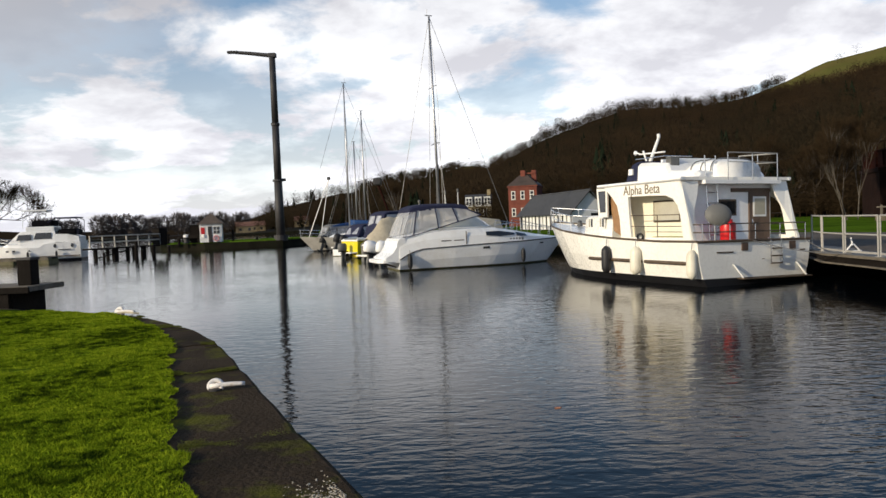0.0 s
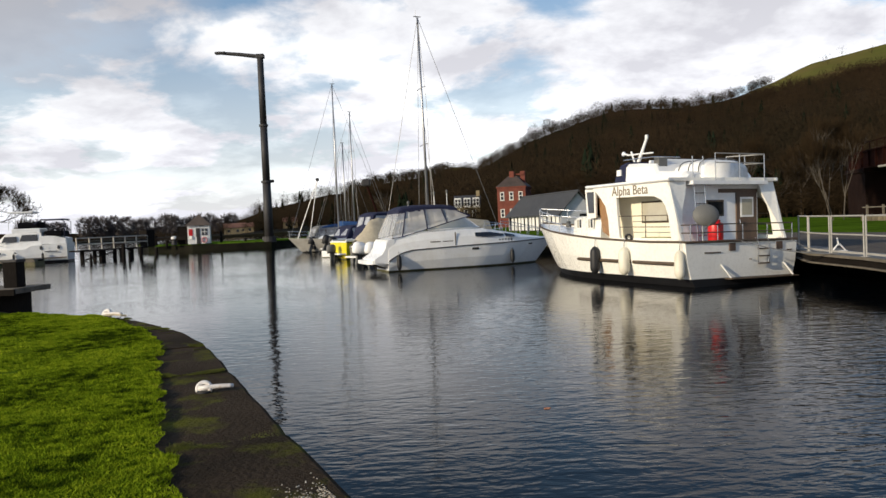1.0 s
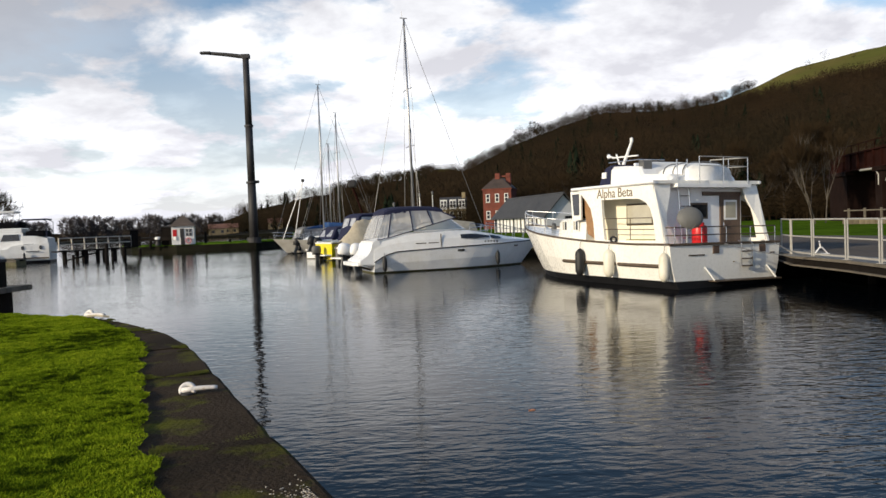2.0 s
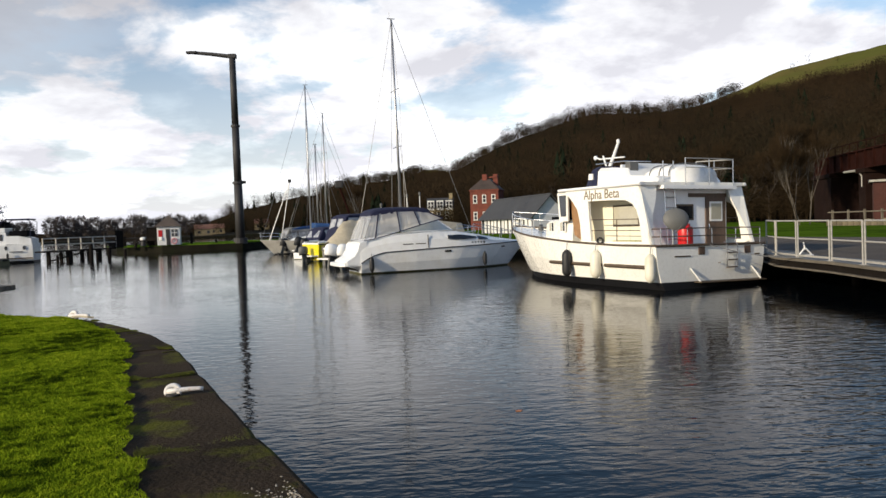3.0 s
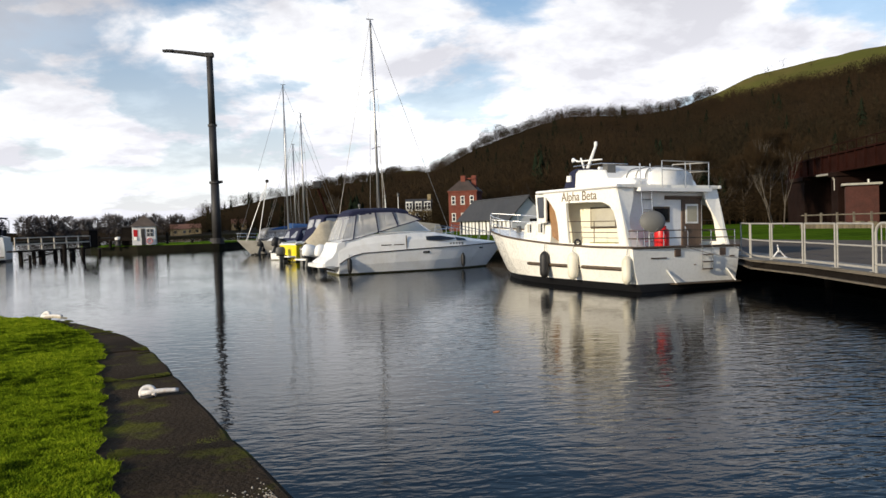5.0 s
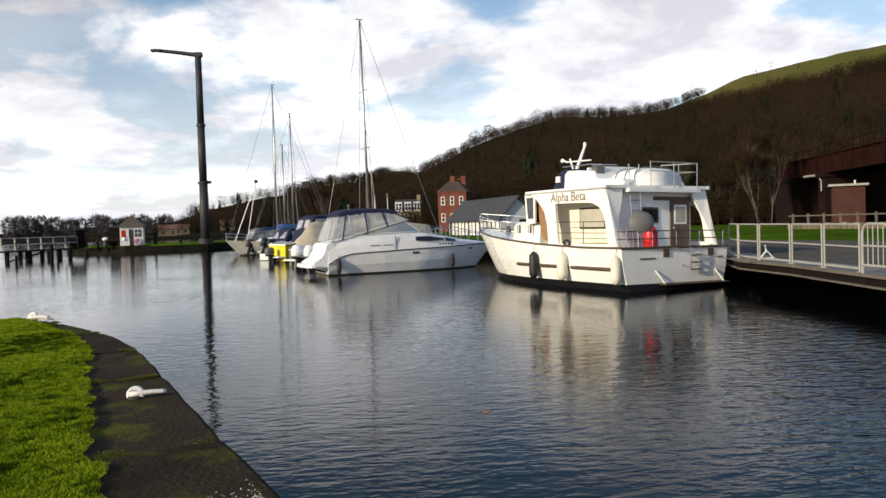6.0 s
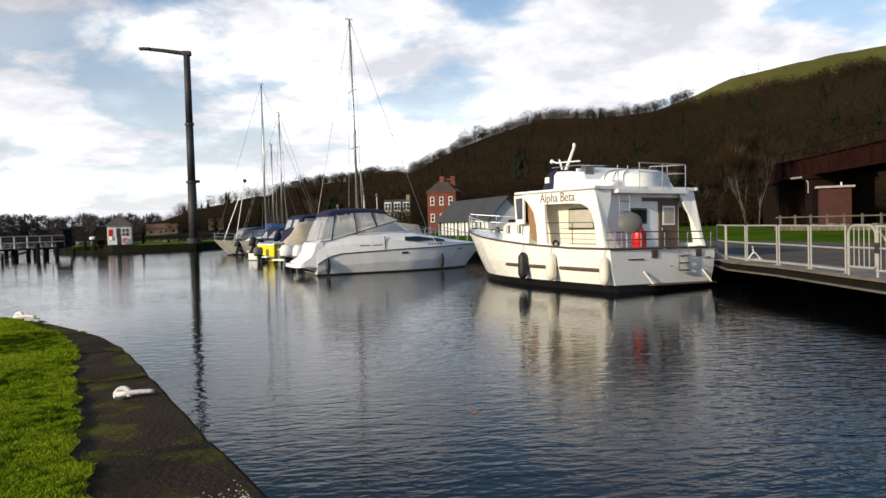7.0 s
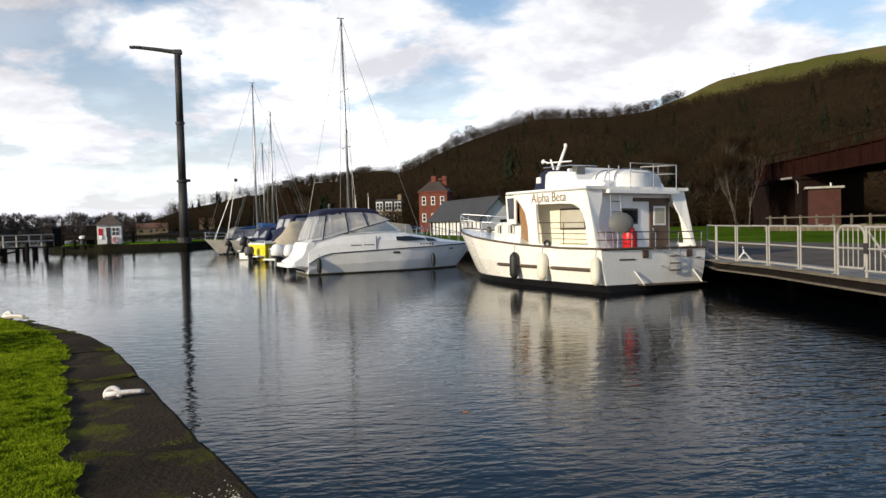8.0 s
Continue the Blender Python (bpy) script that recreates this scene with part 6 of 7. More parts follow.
def lock_hut():
    c = polar(-16.5, 99.5)
    h = thing("lock_keepers_hut", "small white hut with red panel, dark door and hipped brown roof", "hut", pose(c.x, c.y, 0.92, 0, 0, 12))
    part("wall", boxed(-1.28, 1.28, -1.2, 1.2, 0, 2.2), M_PAINTW, h)
    bm = bmesh.new()
    loft(bm, [[(-1.55, -1.45, 2.2), (1.55, -1.45, 2.2), (1.55, 1.45, 2.2), (-1.55, 1.45, 2.2)], [(-0.12, -0.05, 3.45), (0.12, -0.05, 3.45), (0.12, 0.05, 3.45), (-0.12, 0.05, 3.45)]], cap=True, wrap=True)
    part("roof", bm, mat("brown_grey_roof", (0.11, 0.085, 0.07), 0.85, vary=0.35, scale=2, fine=9), h)
    part("red_panel", boxed(-1.12, -0.68, -1.24, -1.20, 1.0, 1.8), M_RED, h)
    part("notice_board", boxed(-0.30, 0.15, -1.25, -1.20, 0.85, 1.9), M_STEEL, h)
    win = part("window", boxed(0.35, 1.05, -1.25, -1.20, 1.0, 1.85), M_WINDOW, h)
    part("glazing_bar", boxed(0.68, 0.72, -1.27, -1.25, 1.0, 1.85), M_PAINTW, win)
    part("glazing_bar", boxed(0.35, 1.05, -1.27, -1.25, 1.40, 1.45), M_PAINTW, win)
    part("door", boxed(-0.25, 0.2, -1.245, -1.20, 0, 0.85), M_STEEL, h)
    ring = [(0.65 + 0.30 * math.cos(a), -1.32, 0.45 + 0.30 * math.sin(a)) for a in [k * math.tau / 16 for k in range(16)]]
    part("lifebuoy", tubed(ring, 0.08, 8, closed=True), mat("faded_pink_lifebuoy", (0.62, 0.28, 0.30), 0.6), h)
    c = polar(-17.55, 100.6)
    s = thing("tarred_shed", "narrow black tarred shed beside the lock hut", "shed", pose(c.x, c.y, 0.92, 0, 0, 12))
    part("wall", boxed(-0.62, 0.55, -0.9, 0.9, 0, 2.15), M_TIMBER, s)
    part("roof", boxed(-0.7, 0.62, -1.0, 1.0, 2.15, 2.28), M_SLATE, s)


lock_hut()


def footbridge():
    a, b = polar(-24.6, 81.5), polar(-20.2, 87.0)
    L = (b - a).length
    ang = math.degrees(math.atan2(b.y - a.y, b.x - a.x))
    f = thing("lock_footbridge", "dark timber footbridge with pale handrails over the lock entrance", "footbridge", pose(a.x, a.y, 0, 0, 0, ang))
    part("deck", boxed(0, L, -0.6, 0.6, 0.90, 1.04), M_TIMBER, f)
    for z in (2.20, 1.62):
        part("handrail", tubed([(0, -0.55, z), (L, -0.55, z)], 0.06, 6), M_RAILW, f)
    n = 6
    for k in range(n + 1):
        part("rail_post", boxed(L * k / n - 0.05, L * k / n + 0.05, -0.60, -0.50, 1.08, 2.25), M_RAILW, f)
    for x, w, h in ((0.9, 0.22, 0.9), (2.3, 0.16, 0.9), (3.2, 0.5, 0.9), (4.7, 0.2, 0.9), (5.5, 0.2, 0.9), (6.7, 0.42, 0.9)):
        part("pile", boxed(x - w / 2, x + w / 2, -0.3, 0.1, -0.7, h, bevel=0.04), M_TIMBER, f)
    part("cross_brace", tubed([(0.9, -0.45, 0.1), (4.6, -0.45, 0.75)], 0.08, 6), M_TIMBER, f)
    part("gate_box", boxed(L - 0.1, L + 1.0, -0.6, 0.4, 1.0, 2.75, bevel=0.03), M_TIMBER, f)


footbridge()


def pile_post(az, d, h, w, label="dark timber mooring pile standing in the water", name="mooring_pile", z0=-0.7):
    c = polar(az, d)
    p = thing(name, label, "mooring pile", pose(c.x, c.y, 0), group="mooring piles")
    part("pile_shaft", tubed([(0, 0, z0), (0.02, 0, h)], w / 2, 10), M_TIMBER, p)
    part("pile_cap", tubed([(0.02, 0, h), (0.02, 0, h + 0.04)], w / 2 + 0.03, 10), M_STEEL, p)


for az, d, h, w in ((-23.55, 73, 0.75, 0.22), (-21.5, 78.0, 1.55, 0.34), (-21.15, 72, 0.85, 0.2), (-20.4, 84, 1.1, 0.4), (-19.4, 90, 0.8, 0.3)):
    pile_post(az, d, h, w)
for az, d, h in ((-15.05, 99.2, 2.3), (-18.7, 99.6, 1.55), (-13.4, 99.5, 1.35)):
    pile_post(az, d, h, 0.32, "short dark bollard on the grassy harbour arm", "bollard", 0.7)


def balance_beam():
    a = polar(-19.6, 100.4, 0)
    b = thing("lock_balance_beam", "long black lock balance beam with white-painted end", "balance beam", pose(a.x, a.y, 0.92, 0, 0, -5))
    part("beam", boxed(0, 4.6, -0.2, 0.2, 0.55, 0.95, bevel=0.03), M_TIMBER, b)
    part("beam_end", boxed(4.6, 5.0, -0.2, 0.2, 0.57, 0.97, bevel=0.03), M_PAINTW, b)
    part("gate_post", boxed(0.1, 0.5, -0.25, 0.25, 0, 1.2, bevel=0.03), M_TIMBER, b)
    part("prop", boxed(4.1, 4.3, -0.15, 0.15, 0, 0.56), M_TIMBER, b)


balance_beam()
c = polar(-18.2, 99.3)
boat_stone = thing("capstan", "white-topped iron capstan on the harbour arm", "capstan", pose(c.x, c.y, 0.92))
part("drum", lathe(bmesh.new(), [(0.4, 0), (0.3, 0.15), (0.24, 0.5), (0.34, 0.7)], 14), M_STEEL, boat_stone)
part("head", lathe(bmesh.new(), [(0.36, 0.7), (0.36, 0.95), (0.1, 1.05)], 14), M_PAINTW, boat_stone)


# ---- the flybridge motor yacht by the lock
def motor_yacht():
    a = polar(-24.72, 84.5)
    boat = thing("motor_yacht", "white flybridge motor yacht with dark windows and canvas by the lock", "boat", pose(a.x, a.y, 0, 0, 0, 193) @ Matrix.Diagonal((0.70, 0.9, 1, 1)))
    L, B = 13.0, 4.0
    sheer = [(0, 1.85), (0.35, 1.70), (0.36, 1.35), (0.7, 1.45), (1, 1.9)]
    plan = [(0, 0.95), (0.5, 1.0), (0.7, 0.85), (0.85, 0.55), (0.95, 0.22), (1, 0.02)]
    pt = boat_hull(boat, L, B, sheer, plan, M_WHITE, boot=0.22, rake=0.12)
    rows = [[(x, hw, 1.3), (x, hw * 0.94, z), (x, -hw * 0.94, z), (x, -hw, 1.3)] for x, hw, z in ((3.2, 1.75, 2.9), (6.0, 1.7, 2.95), (7.6, 1.6, 2.9), (9.4, 1.3, 1.75), (10.4, 1.0, 1.45))]
    part("deckhouse", loft(bmesh.new(), rows, cap=True), M_WHITE, boat)
    rows = [[(x, hw, 1.8), (x, hw, z), (x, -hw, z), (x, -hw, 1.8)] for x, hw, z in ((0.15, 1.7, 2.3), (1.6, 1.75, 2.55), (3.3, 1.75, 2.6))]
    part("after_cabin", loft(bmesh.new(), rows, cap=True), M_WHITE, boat)
    for x0, x1, z0, z1 in ((3.6, 5.9, 2.15, 2.75), (6.2, 8.1, 2.1, 2.62)):
        for s in (1, -1):
            part("saloon_window", slab(bmesh.new(), [(x0, z0), (x1, z0), (x1 - 0.35, z1), (x0 + 0.05, z1)], s * 1.72, s * 1.62), M_WINDOW, boat)
    for x in (1.0, 3.2):
        for s in (1, -1):
            part("porthole", lathe(bmesh.new(), [(0.2, -0.03), (0.2, 0.03)], 14, pose(x, s * 1.93, 1.45, 90, 0, 0)), M_WINDOW, boat)
    for x in (8.2, 9.0, 6.2):
        for s in (1, -1):
            part("hull_port", boxed(x, x + 0.35, s * 1.9 - 0.06, s * 1.9 + 0.06, 1.0, 1.16, bevel=0.02), M_WINDOW, boat)
    part("flying_bridge", boxed(3.3, 6.9, -1.5, 1.5, 2.92, 3.35, bevel=0.08), M_WHITE, boat)
    part("canvas_cover", boxed(3.5, 6.2, -1.35, 1.35, 3.3, 3.95, bevel=0.2), M_SOOT, boat, "black canvas cover")
    part("after_canvas", boxed(0.5, 2.9, -1.55, 1.55, 2.50, 3.05, bevel=0.15), M_SOOT, boat)
    hoop = [(0.3, 1.55, 2.2), (0.2, 1.5, 3.9), (0.8, 1.4, 4.12), (3.2, 1.4, 4.15), (4.1, 1.45, 3.7)]
    for s in (1, -1):
        part("hood_bow", tubed([(x, y * s, z) for x, y, z in hoop], 0.05, 6), M_NAVY, boat)
    part("hood_top", plate(bmesh.new(), [(0.3, -1.45), (3.3, -1.42), (3.3, 1.42), (0.3, 1.45)], 4.08, 4.18), M_NAVY, boat)
    for x in (4.4, 7.3):
        for s in (1, -1):
            part("bimini_post", tubed([(x, 1.3 * s, 3.2), (x - 0.05, 1.25 * s, 4.85)], 0.03, 6), M_CHROME, boat)
    part("bimini", plate(bmesh.new(), [(4.2, -1.3), (7.4, -1.25), (7.4, 1.25), (4.2, 1.3)], 4.85, 4.98), M_WHITE, boat)
    for h in (0.65, 0.35):
        pts = rail_line(pt, sheer, 1, 0.6, 1.0, h, 0.95, 8) + rail_line(pt, sheer, -1, 1.0, 0.6, h, 0.95, 8)
        part("bow_rail", tubed(pts, 0.025, 6), M_CHROME, boat)
    part("name_mark", boxed(1.2, 2.8, 1.93, 1.99, 1.05, 1.13), M_DISH, boat)
    part("stern_strake", boxed(0.05, 6.2, 1.9, 2.02, 0.42, 0.52), M_RUB, boat)
    fender(boat, "black_fender", 6.6, 2.1, 0.15, 1.0, 0.15, M_BLACK, 1.4)
    fender(boat, "black_fender", 3.0, 2.15, 0.15, 1.0, 0.15, M_BLACK, 1.7)


motor_yacht()


def pontoon():
    """Floating jetty beside the motor yacht: two long floats under a plank walkway."""
    p = thing("floating_pontoon", "weathered timber pontoon on mossy floats beside the motor yacht", "pontoon", pose(-42.0, 68.5, 0, 0, 0, -3))
    for x0, x1 in ((0.0, 4.3), (5.6, 7.5)):
        part("float", boxed(x0, x1, 0.0, 1.6, -0.3, 0.50, bevel=0.08), M_FLOAT, p)
        for k in range(int((x1 - x0) / 0.3)):
            part("plank", boxed(x0 + k * 0.3, x0 + k * 0.3 + 0.28, -0.05, 1.65, 0.51, 0.58), M_PLANK, p)
    part("walkway_beam", boxed(-0.5, 7.6, 0.5, 1.1, 0.40, 0.50), M_TIMBER, p)
    part("fender_board", boxed(0.0, 7.5, -0.07, -0.01, 0.30, 0.48, bevel=0.01), M_PLANK, p)


pontoon()


# ---------------------------------------------------------------- buildings on the right bank
def boat_club_shed():
    peak_r, peak_l = Vector((15.4, 81.0)), Vector((11.6, 97.2))
    d = (peak_l - peak_r)
    L = d.length
    ang = math.degrees(math.atan2(d.y, d.x))
    s = thing("boat_club_shed", "long low shed with grey slate roof and pale gable", "shed", pose(peak_r.x, peak_r.y, BANK_Z - 0.02, 0, 0, ang))
    w, eave, ridge = 1.95, 2.0, 4.05
    part("gable_wall", slab(bmesh.new(), [(-w, 0), (w, 0), (w, eave), (0, ridge - 0.12), (-w, eave)], 0.0, 0.2, Matrix(((0, 1, 0, 0), (1, 0, 0, 0), (0, 0, 1, 0), (0, 0, 0, 1)))), M_HARL, s)
    part("rear_gable_wall", slab(bmesh.new(), [(-w, 0), (w, 0), (w, eave), (0, ridge - 0.12), (-w, eave)], L - 0.2, L, Matrix(((0, 1, 0, 0), (1, 0, 0, 0), (0, 0, 1, 0), (0, 0, 0, 1)))), M_HARL, s)
    for sd in (1, -1):
        part("side_wall", boxed(0.2, L - 0.2, sd * w - (0.2 if sd > 0 else 0), sd * w + (0 if sd > 0 else 0.2), 0, eave), M_TIMBER if sd > 0 else M_HARL, s)
        bm = bmesh.new()
        th = 0.14
        prof = [(sd * (w + 0.35), eave - 0.36), (0, ridge), (0, ridge + th), (sd * (w + 0.35), eave - 0.36 + th)]
        loft(bm, [[(x, y, z) for y, z in prof] for x in (-0.3, L + 0.3)], cap=True, wrap=True)
        part("roof_slope", bm, M_SLATE, s)
    # white boarded front with dark openings, under the eave
    x = 0.5
    k = 0
    while x < L - 1:
        part("white_panel", boxed(x, x + 0.75, w + 0.01, w + 0.06, 0.1, eave - 0.35), M_PAINTW, s)
        x += 1.25 if k % 3 else 1.05
        k += 1
    part("bargeboard", tubed([(-0.32, w + 0.35, eave - 0.3), (-0.32, 0, ridge + 0.08), (-0.32, -w - 0.35, eave - 0.3)], 0.07, 6), M_STEEL, s)
    part("gable_window", boxed(-0.04, 0.0, -0.95, -0.15, 1.25, 1.75), M_WINDOW, s)
    part("ridge_tile", tubed([(-0.3, 0, ridge + 0.13), (L + 0.3, 0, ridge + 0.13)], 0.1, 6), M_SLATE, s)


boat_club_shed()


def house_window(parent, x, z, w=0.75, h=1.55, y=0.0):
    fr = part("window", boxed(x - w / 2, x + w / 2, y - 0.06, y + 0.02, z, z + h), M_PAINTW, parent)
    part("pane", boxed(x - w / 2 + 0.12, x + w / 2 - 0.12, y - 0.08, y - 0.055, z + h / 2 + 0.06, z + h - 0.12), M_WINDOW, fr)
    part("pane", boxed(x - w / 2 + 0.12, x + w / 2 - 0.12, y - 0.08, y - 0.055, z + 0.1, z + h / 2 - 0.04), M_WINDOW, fr)
    part("sill", boxed(x - w / 2 - 0.1, x + w / 2 + 0.1, y - 0.14, y, z - 0.12, z), M_CONC, fr)


def red_house():
    c = polar(4.95, 148)
    h = thing("red_house", "tall red sandstone house with slate roof and red chimneys", "house", pose(c.x, c.y, BANK_Z - 0.1, 0, 0, -14))
    W, D, E = 5.4, 9.0, 7.5
    part("front_wall", boxed(0, W, 0, 0.4, 0, E), M_BRICK, h)
    part("side_wall", boxed(W - 0.4, W, 0.4, D, 0, E), M_BRICK, h)
    part("side_wall", boxed(0, 0.4, 0.4, D, 0, E), M_BRICK, h)
    part("rear_wall", boxed(0.4, W - 0.4, D - 0.4, D, 0, E), M_BRICK, h)
    part("eaves_course", boxed(-0.15, W + 0.15, -0.15, D + 0.15, E, E + 0.25), M_BRICK, h)
    bm = bmesh.new()
    loft(bm, [[(-0.2, -0.2, E + 0.25), (W + 0.2, -0.2, E + 0.25), (W + 0.2, D + 0.2, E + 0.25), (-0.2, D + 0.2, E + 0.25)], [(1.9, 2.4, E + 2.3), (W - 1.9, 2.4, E + 2.3), (W - 1.9, D - 2.4, E + 2.3), (1.9, D - 2.4, E + 2.3)]], cap=True, wrap=True)
    roof = part("roof", bm, mat("brown_slate", (0.075, 0.055, 0.045), 0.7, vary=0.4, scale=1, fine=6), h)
    for x, y in ((2.6, 2.6), (4.6, 3.2)):
        ch = part("chimney", boxed(x - 0.45, x + 0.45, y - 0.5, y + 0.5, E + 0.4, E + 3.2, bevel=0.03), M_BRICK, roof)
    part("ridge_coping", boxed(2.3, 4.9, 2.5, 2.8, E + 2.5, E + 2.75), M_BRICK, roof)
    for x in (0.95, 2.7, 4.45):
        house_window(h, x, 5.2)
        house_window(h, x, 2.0)


def dormer_house():
    c = polar(1.80, 170)
    h = thing("dormer_house", "tan stone cottage with three white dormers", "house", pose(c.x, c.y, BANK_Z - 0.1, 0, 0, -4))
    W, D, E = 5.6, 7.0, 4.9
    part("front_wall", boxed(0, W, 0, 0.4, 0, E), M_TANST, h)
    part("side_wall", boxed(0, 0.4, 0.4, D, 0, E), M_TANST, h)
    part("side_wall", boxed(W - 0.4, W, 0.4, D, 0, E), M_TANST, h)
    bm = bmesh.new()
    loft(bm, [[(x, -0.3, E), (x, D / 2, E + 2.4), (x, D + 0.3, E)] for x in (-0.2, W + 0.2)], cap=True, wrap=True)
    roof = part("roof", bm, M_SLATE, h)
    for x in (0.75, 2.75, 4.7):
        d = part("dormer", boxed(x - 0.72, x + 0.72, -0.25, 2.4, E - 0.35, E + 1.75), M_PAINTW, roof)
        for dx in (-0.34, 0.34):
            part("dormer_pane", boxed(x + dx - 0.24, x + dx + 0.24, -0.29, -0.24, E + 0.1, E + 0.75), M_WINDOW, d)
            part("dormer_pane", boxed(x + dx - 0.24, x + dx + 0.24, -0.29, -0.24, E + 0.85, E + 1.45), M_WINDOW, d)
    for x in (0.7, 2.4, 4.2):
        house_window(h, x, 2.6, 0.8, 1.5)
    part("chimney", boxed(W - 0.9, W - 0.1, D / 2 - 0.5, D / 2 + 0.5, E + 1.6, E + 3.4), M_TANST, h)


red_house()
dormer_house()

for az, d, hgt in ((0.30, 96, 4.9), (1.25, 104, 5.4), (7.6, 120, 4.2), (-1.6, 90, 3.7)):
    c = polar(az, d)
    lp = thing("lamp_post", "slim white lamp post on the grassy bank", "lamp post", pose(c.x, c.y, hill_height(az, d) - 0.1), group="lamp posts on the bank")
    part("shaft", tubed([(0, 0, 0), (0, 0, hgt)], 0.07, 8, r_end=0.045), M_PAINTW, lp)
    part("lantern", lathe(bmesh.new(), [(0.05, 0), (0.13, 0.1), (0.15, 0.4), (0.04, 0.5)], 10, pose(0, 0, hgt)), M_DISH, lp)

for az, d, w, mt in ((-14.2, 322, 7, M_TANST), (-13.3, 330, 6, M_TANST), (-10.2, 334, 6, M_TANST)):
    c = polar(az, d)
    hh = thing("far_cottage", "low cottage with reddish roof on the far shore", "house", pose(c.x, c.y, hill_height(az, d) - 0.3, 0, 0, az * -1), group="cottages on the far shore")
    part("wall", boxed(-w / 2, w / 2, 0, 5, 0, 2.8), mt, hh)
    bm = bmesh.new()
    loft(bm, [[(x, -0.3, 2.8), (x, 2.5, 4.6), (x, 5.3, 2.8)] for x in (-w / 2 - 0.2, w / 2 + 0.2)], cap=True, wrap=True)
    part("roof", bm, mat("weathered_pantile", (0.20, 0.10, 0.07), 0.8, vary=0.3), hh)
    for x in (-w / 4, w / 4):
        part("window", boxed(x - 0.5, x + 0.5, -0.05, 0.02, 1.0, 2.1), M_WINDOW, hh)


# ---- the rusty railway viaduct
def viaduct():
    p0, p1 = Vector((46.0, 58.0)), Vector((57.0, 108.0))
    d = p1 - p0
    L = 28.0
    ang = math.degrees(math.atan2(d.y, d.x))
    v = thing("railway_viaduct", "disused rust-red iron railway bridge on brick piers", "bridge", pose(p0.x, p0.y, 0, 0, 0, ang))
    for y in (0.0, 5.0):
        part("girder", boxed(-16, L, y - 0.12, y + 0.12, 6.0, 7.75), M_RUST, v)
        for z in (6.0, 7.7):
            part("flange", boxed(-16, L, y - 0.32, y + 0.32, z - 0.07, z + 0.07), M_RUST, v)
    k = -16
    while k < L:
        part("web_stiffener", boxed(k - 0.06, k + 0.06, 5.10, 5.30, 6.05, 7.65), M_RUST, v)
        k += 2.2
    part("deck", boxed(-16, L, 0.1, 4.9, 6.5, 6.75), M_TIMBER, v)
    part("parapet_rail", tubed([(-16, 5.1, 8.6), (L, 5.1, 8.6)], 0.05, 6), M_RUST, v)
    k = -16
    while k < L:
        part("parapet_post", tubed([(k, 5.1, 7.7), (k, 5.1, 8.6)], 0.04, 5), M_RUST, v)
        k += 2.2
    for x, w in ((-9, 2.6), (13, 1.8), (25, 6.0)):
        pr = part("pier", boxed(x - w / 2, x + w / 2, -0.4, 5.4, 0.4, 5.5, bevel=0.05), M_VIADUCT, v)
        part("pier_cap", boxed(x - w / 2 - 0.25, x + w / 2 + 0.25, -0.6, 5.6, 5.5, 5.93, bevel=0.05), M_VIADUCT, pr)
    part("bearing_arch", tubed([(13, 5.35, 4.2), (13, 5.35, 5.2), (14, 5.35, 5.8), (18, 5.35, 5.85)], 0.12, 6), M_GALV, v)
    # red brick control cabin under it
    c = polar(32.75, 82)
    b = thing("brick_cabin", "square red brick cabin with pale concrete slab roof", "cabin", pose(c.x, c.y, BANK_Z - 0.1, 0, 0, -30))
    part("wall", boxed(-1.35, 1.35, -1.3, 1.3, 0, 3.85), mat("dark_red_brick", (0.062, 0.018, 0.013), 0.85, vary=0.35, scale=2, fine=12, bump=0.3), b)
    part("roof_slab", boxed(-1.65, 1.65, -1.6, 1.6, 3.85, 4.05, bevel=0.02), M_CONC, b)
    part("roof_pipe", tubed([(0.6, 0, 4.0), (0.6, 0, 4.4)], 0.08, 6), M_PAINTW, b)


viaduct()


def field_wall():
    a, b = polar(29.2, 76), polar(38.5, 66)
    d = b - a
    n = 26
    w = thing("field_wall", "low tan rubble wall along the field edge", "wall", kind="structure")
    rng = random.Random(3)
    ang = math.degrees(math.atan2(d.y, d.x))
    for k in range(n):
        p = a.lerp(b, (k + 0.5) / n)
        hgt = rng.uniform(0.36, 0.58)
        o = part("wall_block", box(bmesh.new(), -d.length / n / 2 + 0.02, d.length / n / 2 - 0.02, -0.25, 0.25, -0.15, hgt, None, bevel=0.05), mat("tan_rubble", (0.17, 0.14, 0.09), 0.9, vary=0.4, scale=2, fine=9, per_piece=0.25) if k == 0 else bpy.data.materials["tan_rubble"], w)
        o.matrix_basis = pose(p.x, p.y, BANK_Z, 0, 0, ang)
    for k in range(9):
        p = a.lerp(b, (k + 0.3) / 9)
        part("fence_post", boxed(p.x - 0.07, p.x + 0.07, p.y - 0.07, p.y + 0.07, BANK_Z - 0.1, BANK_Z + 1.35), M_PLANK, w)
    part("fence_rail", tubed([(*(a.xy), BANK_Z + 1.15), (*(b.xy), BANK_Z + 1.15)], 0.06, 6), M_PLANK, w)


field_wall()


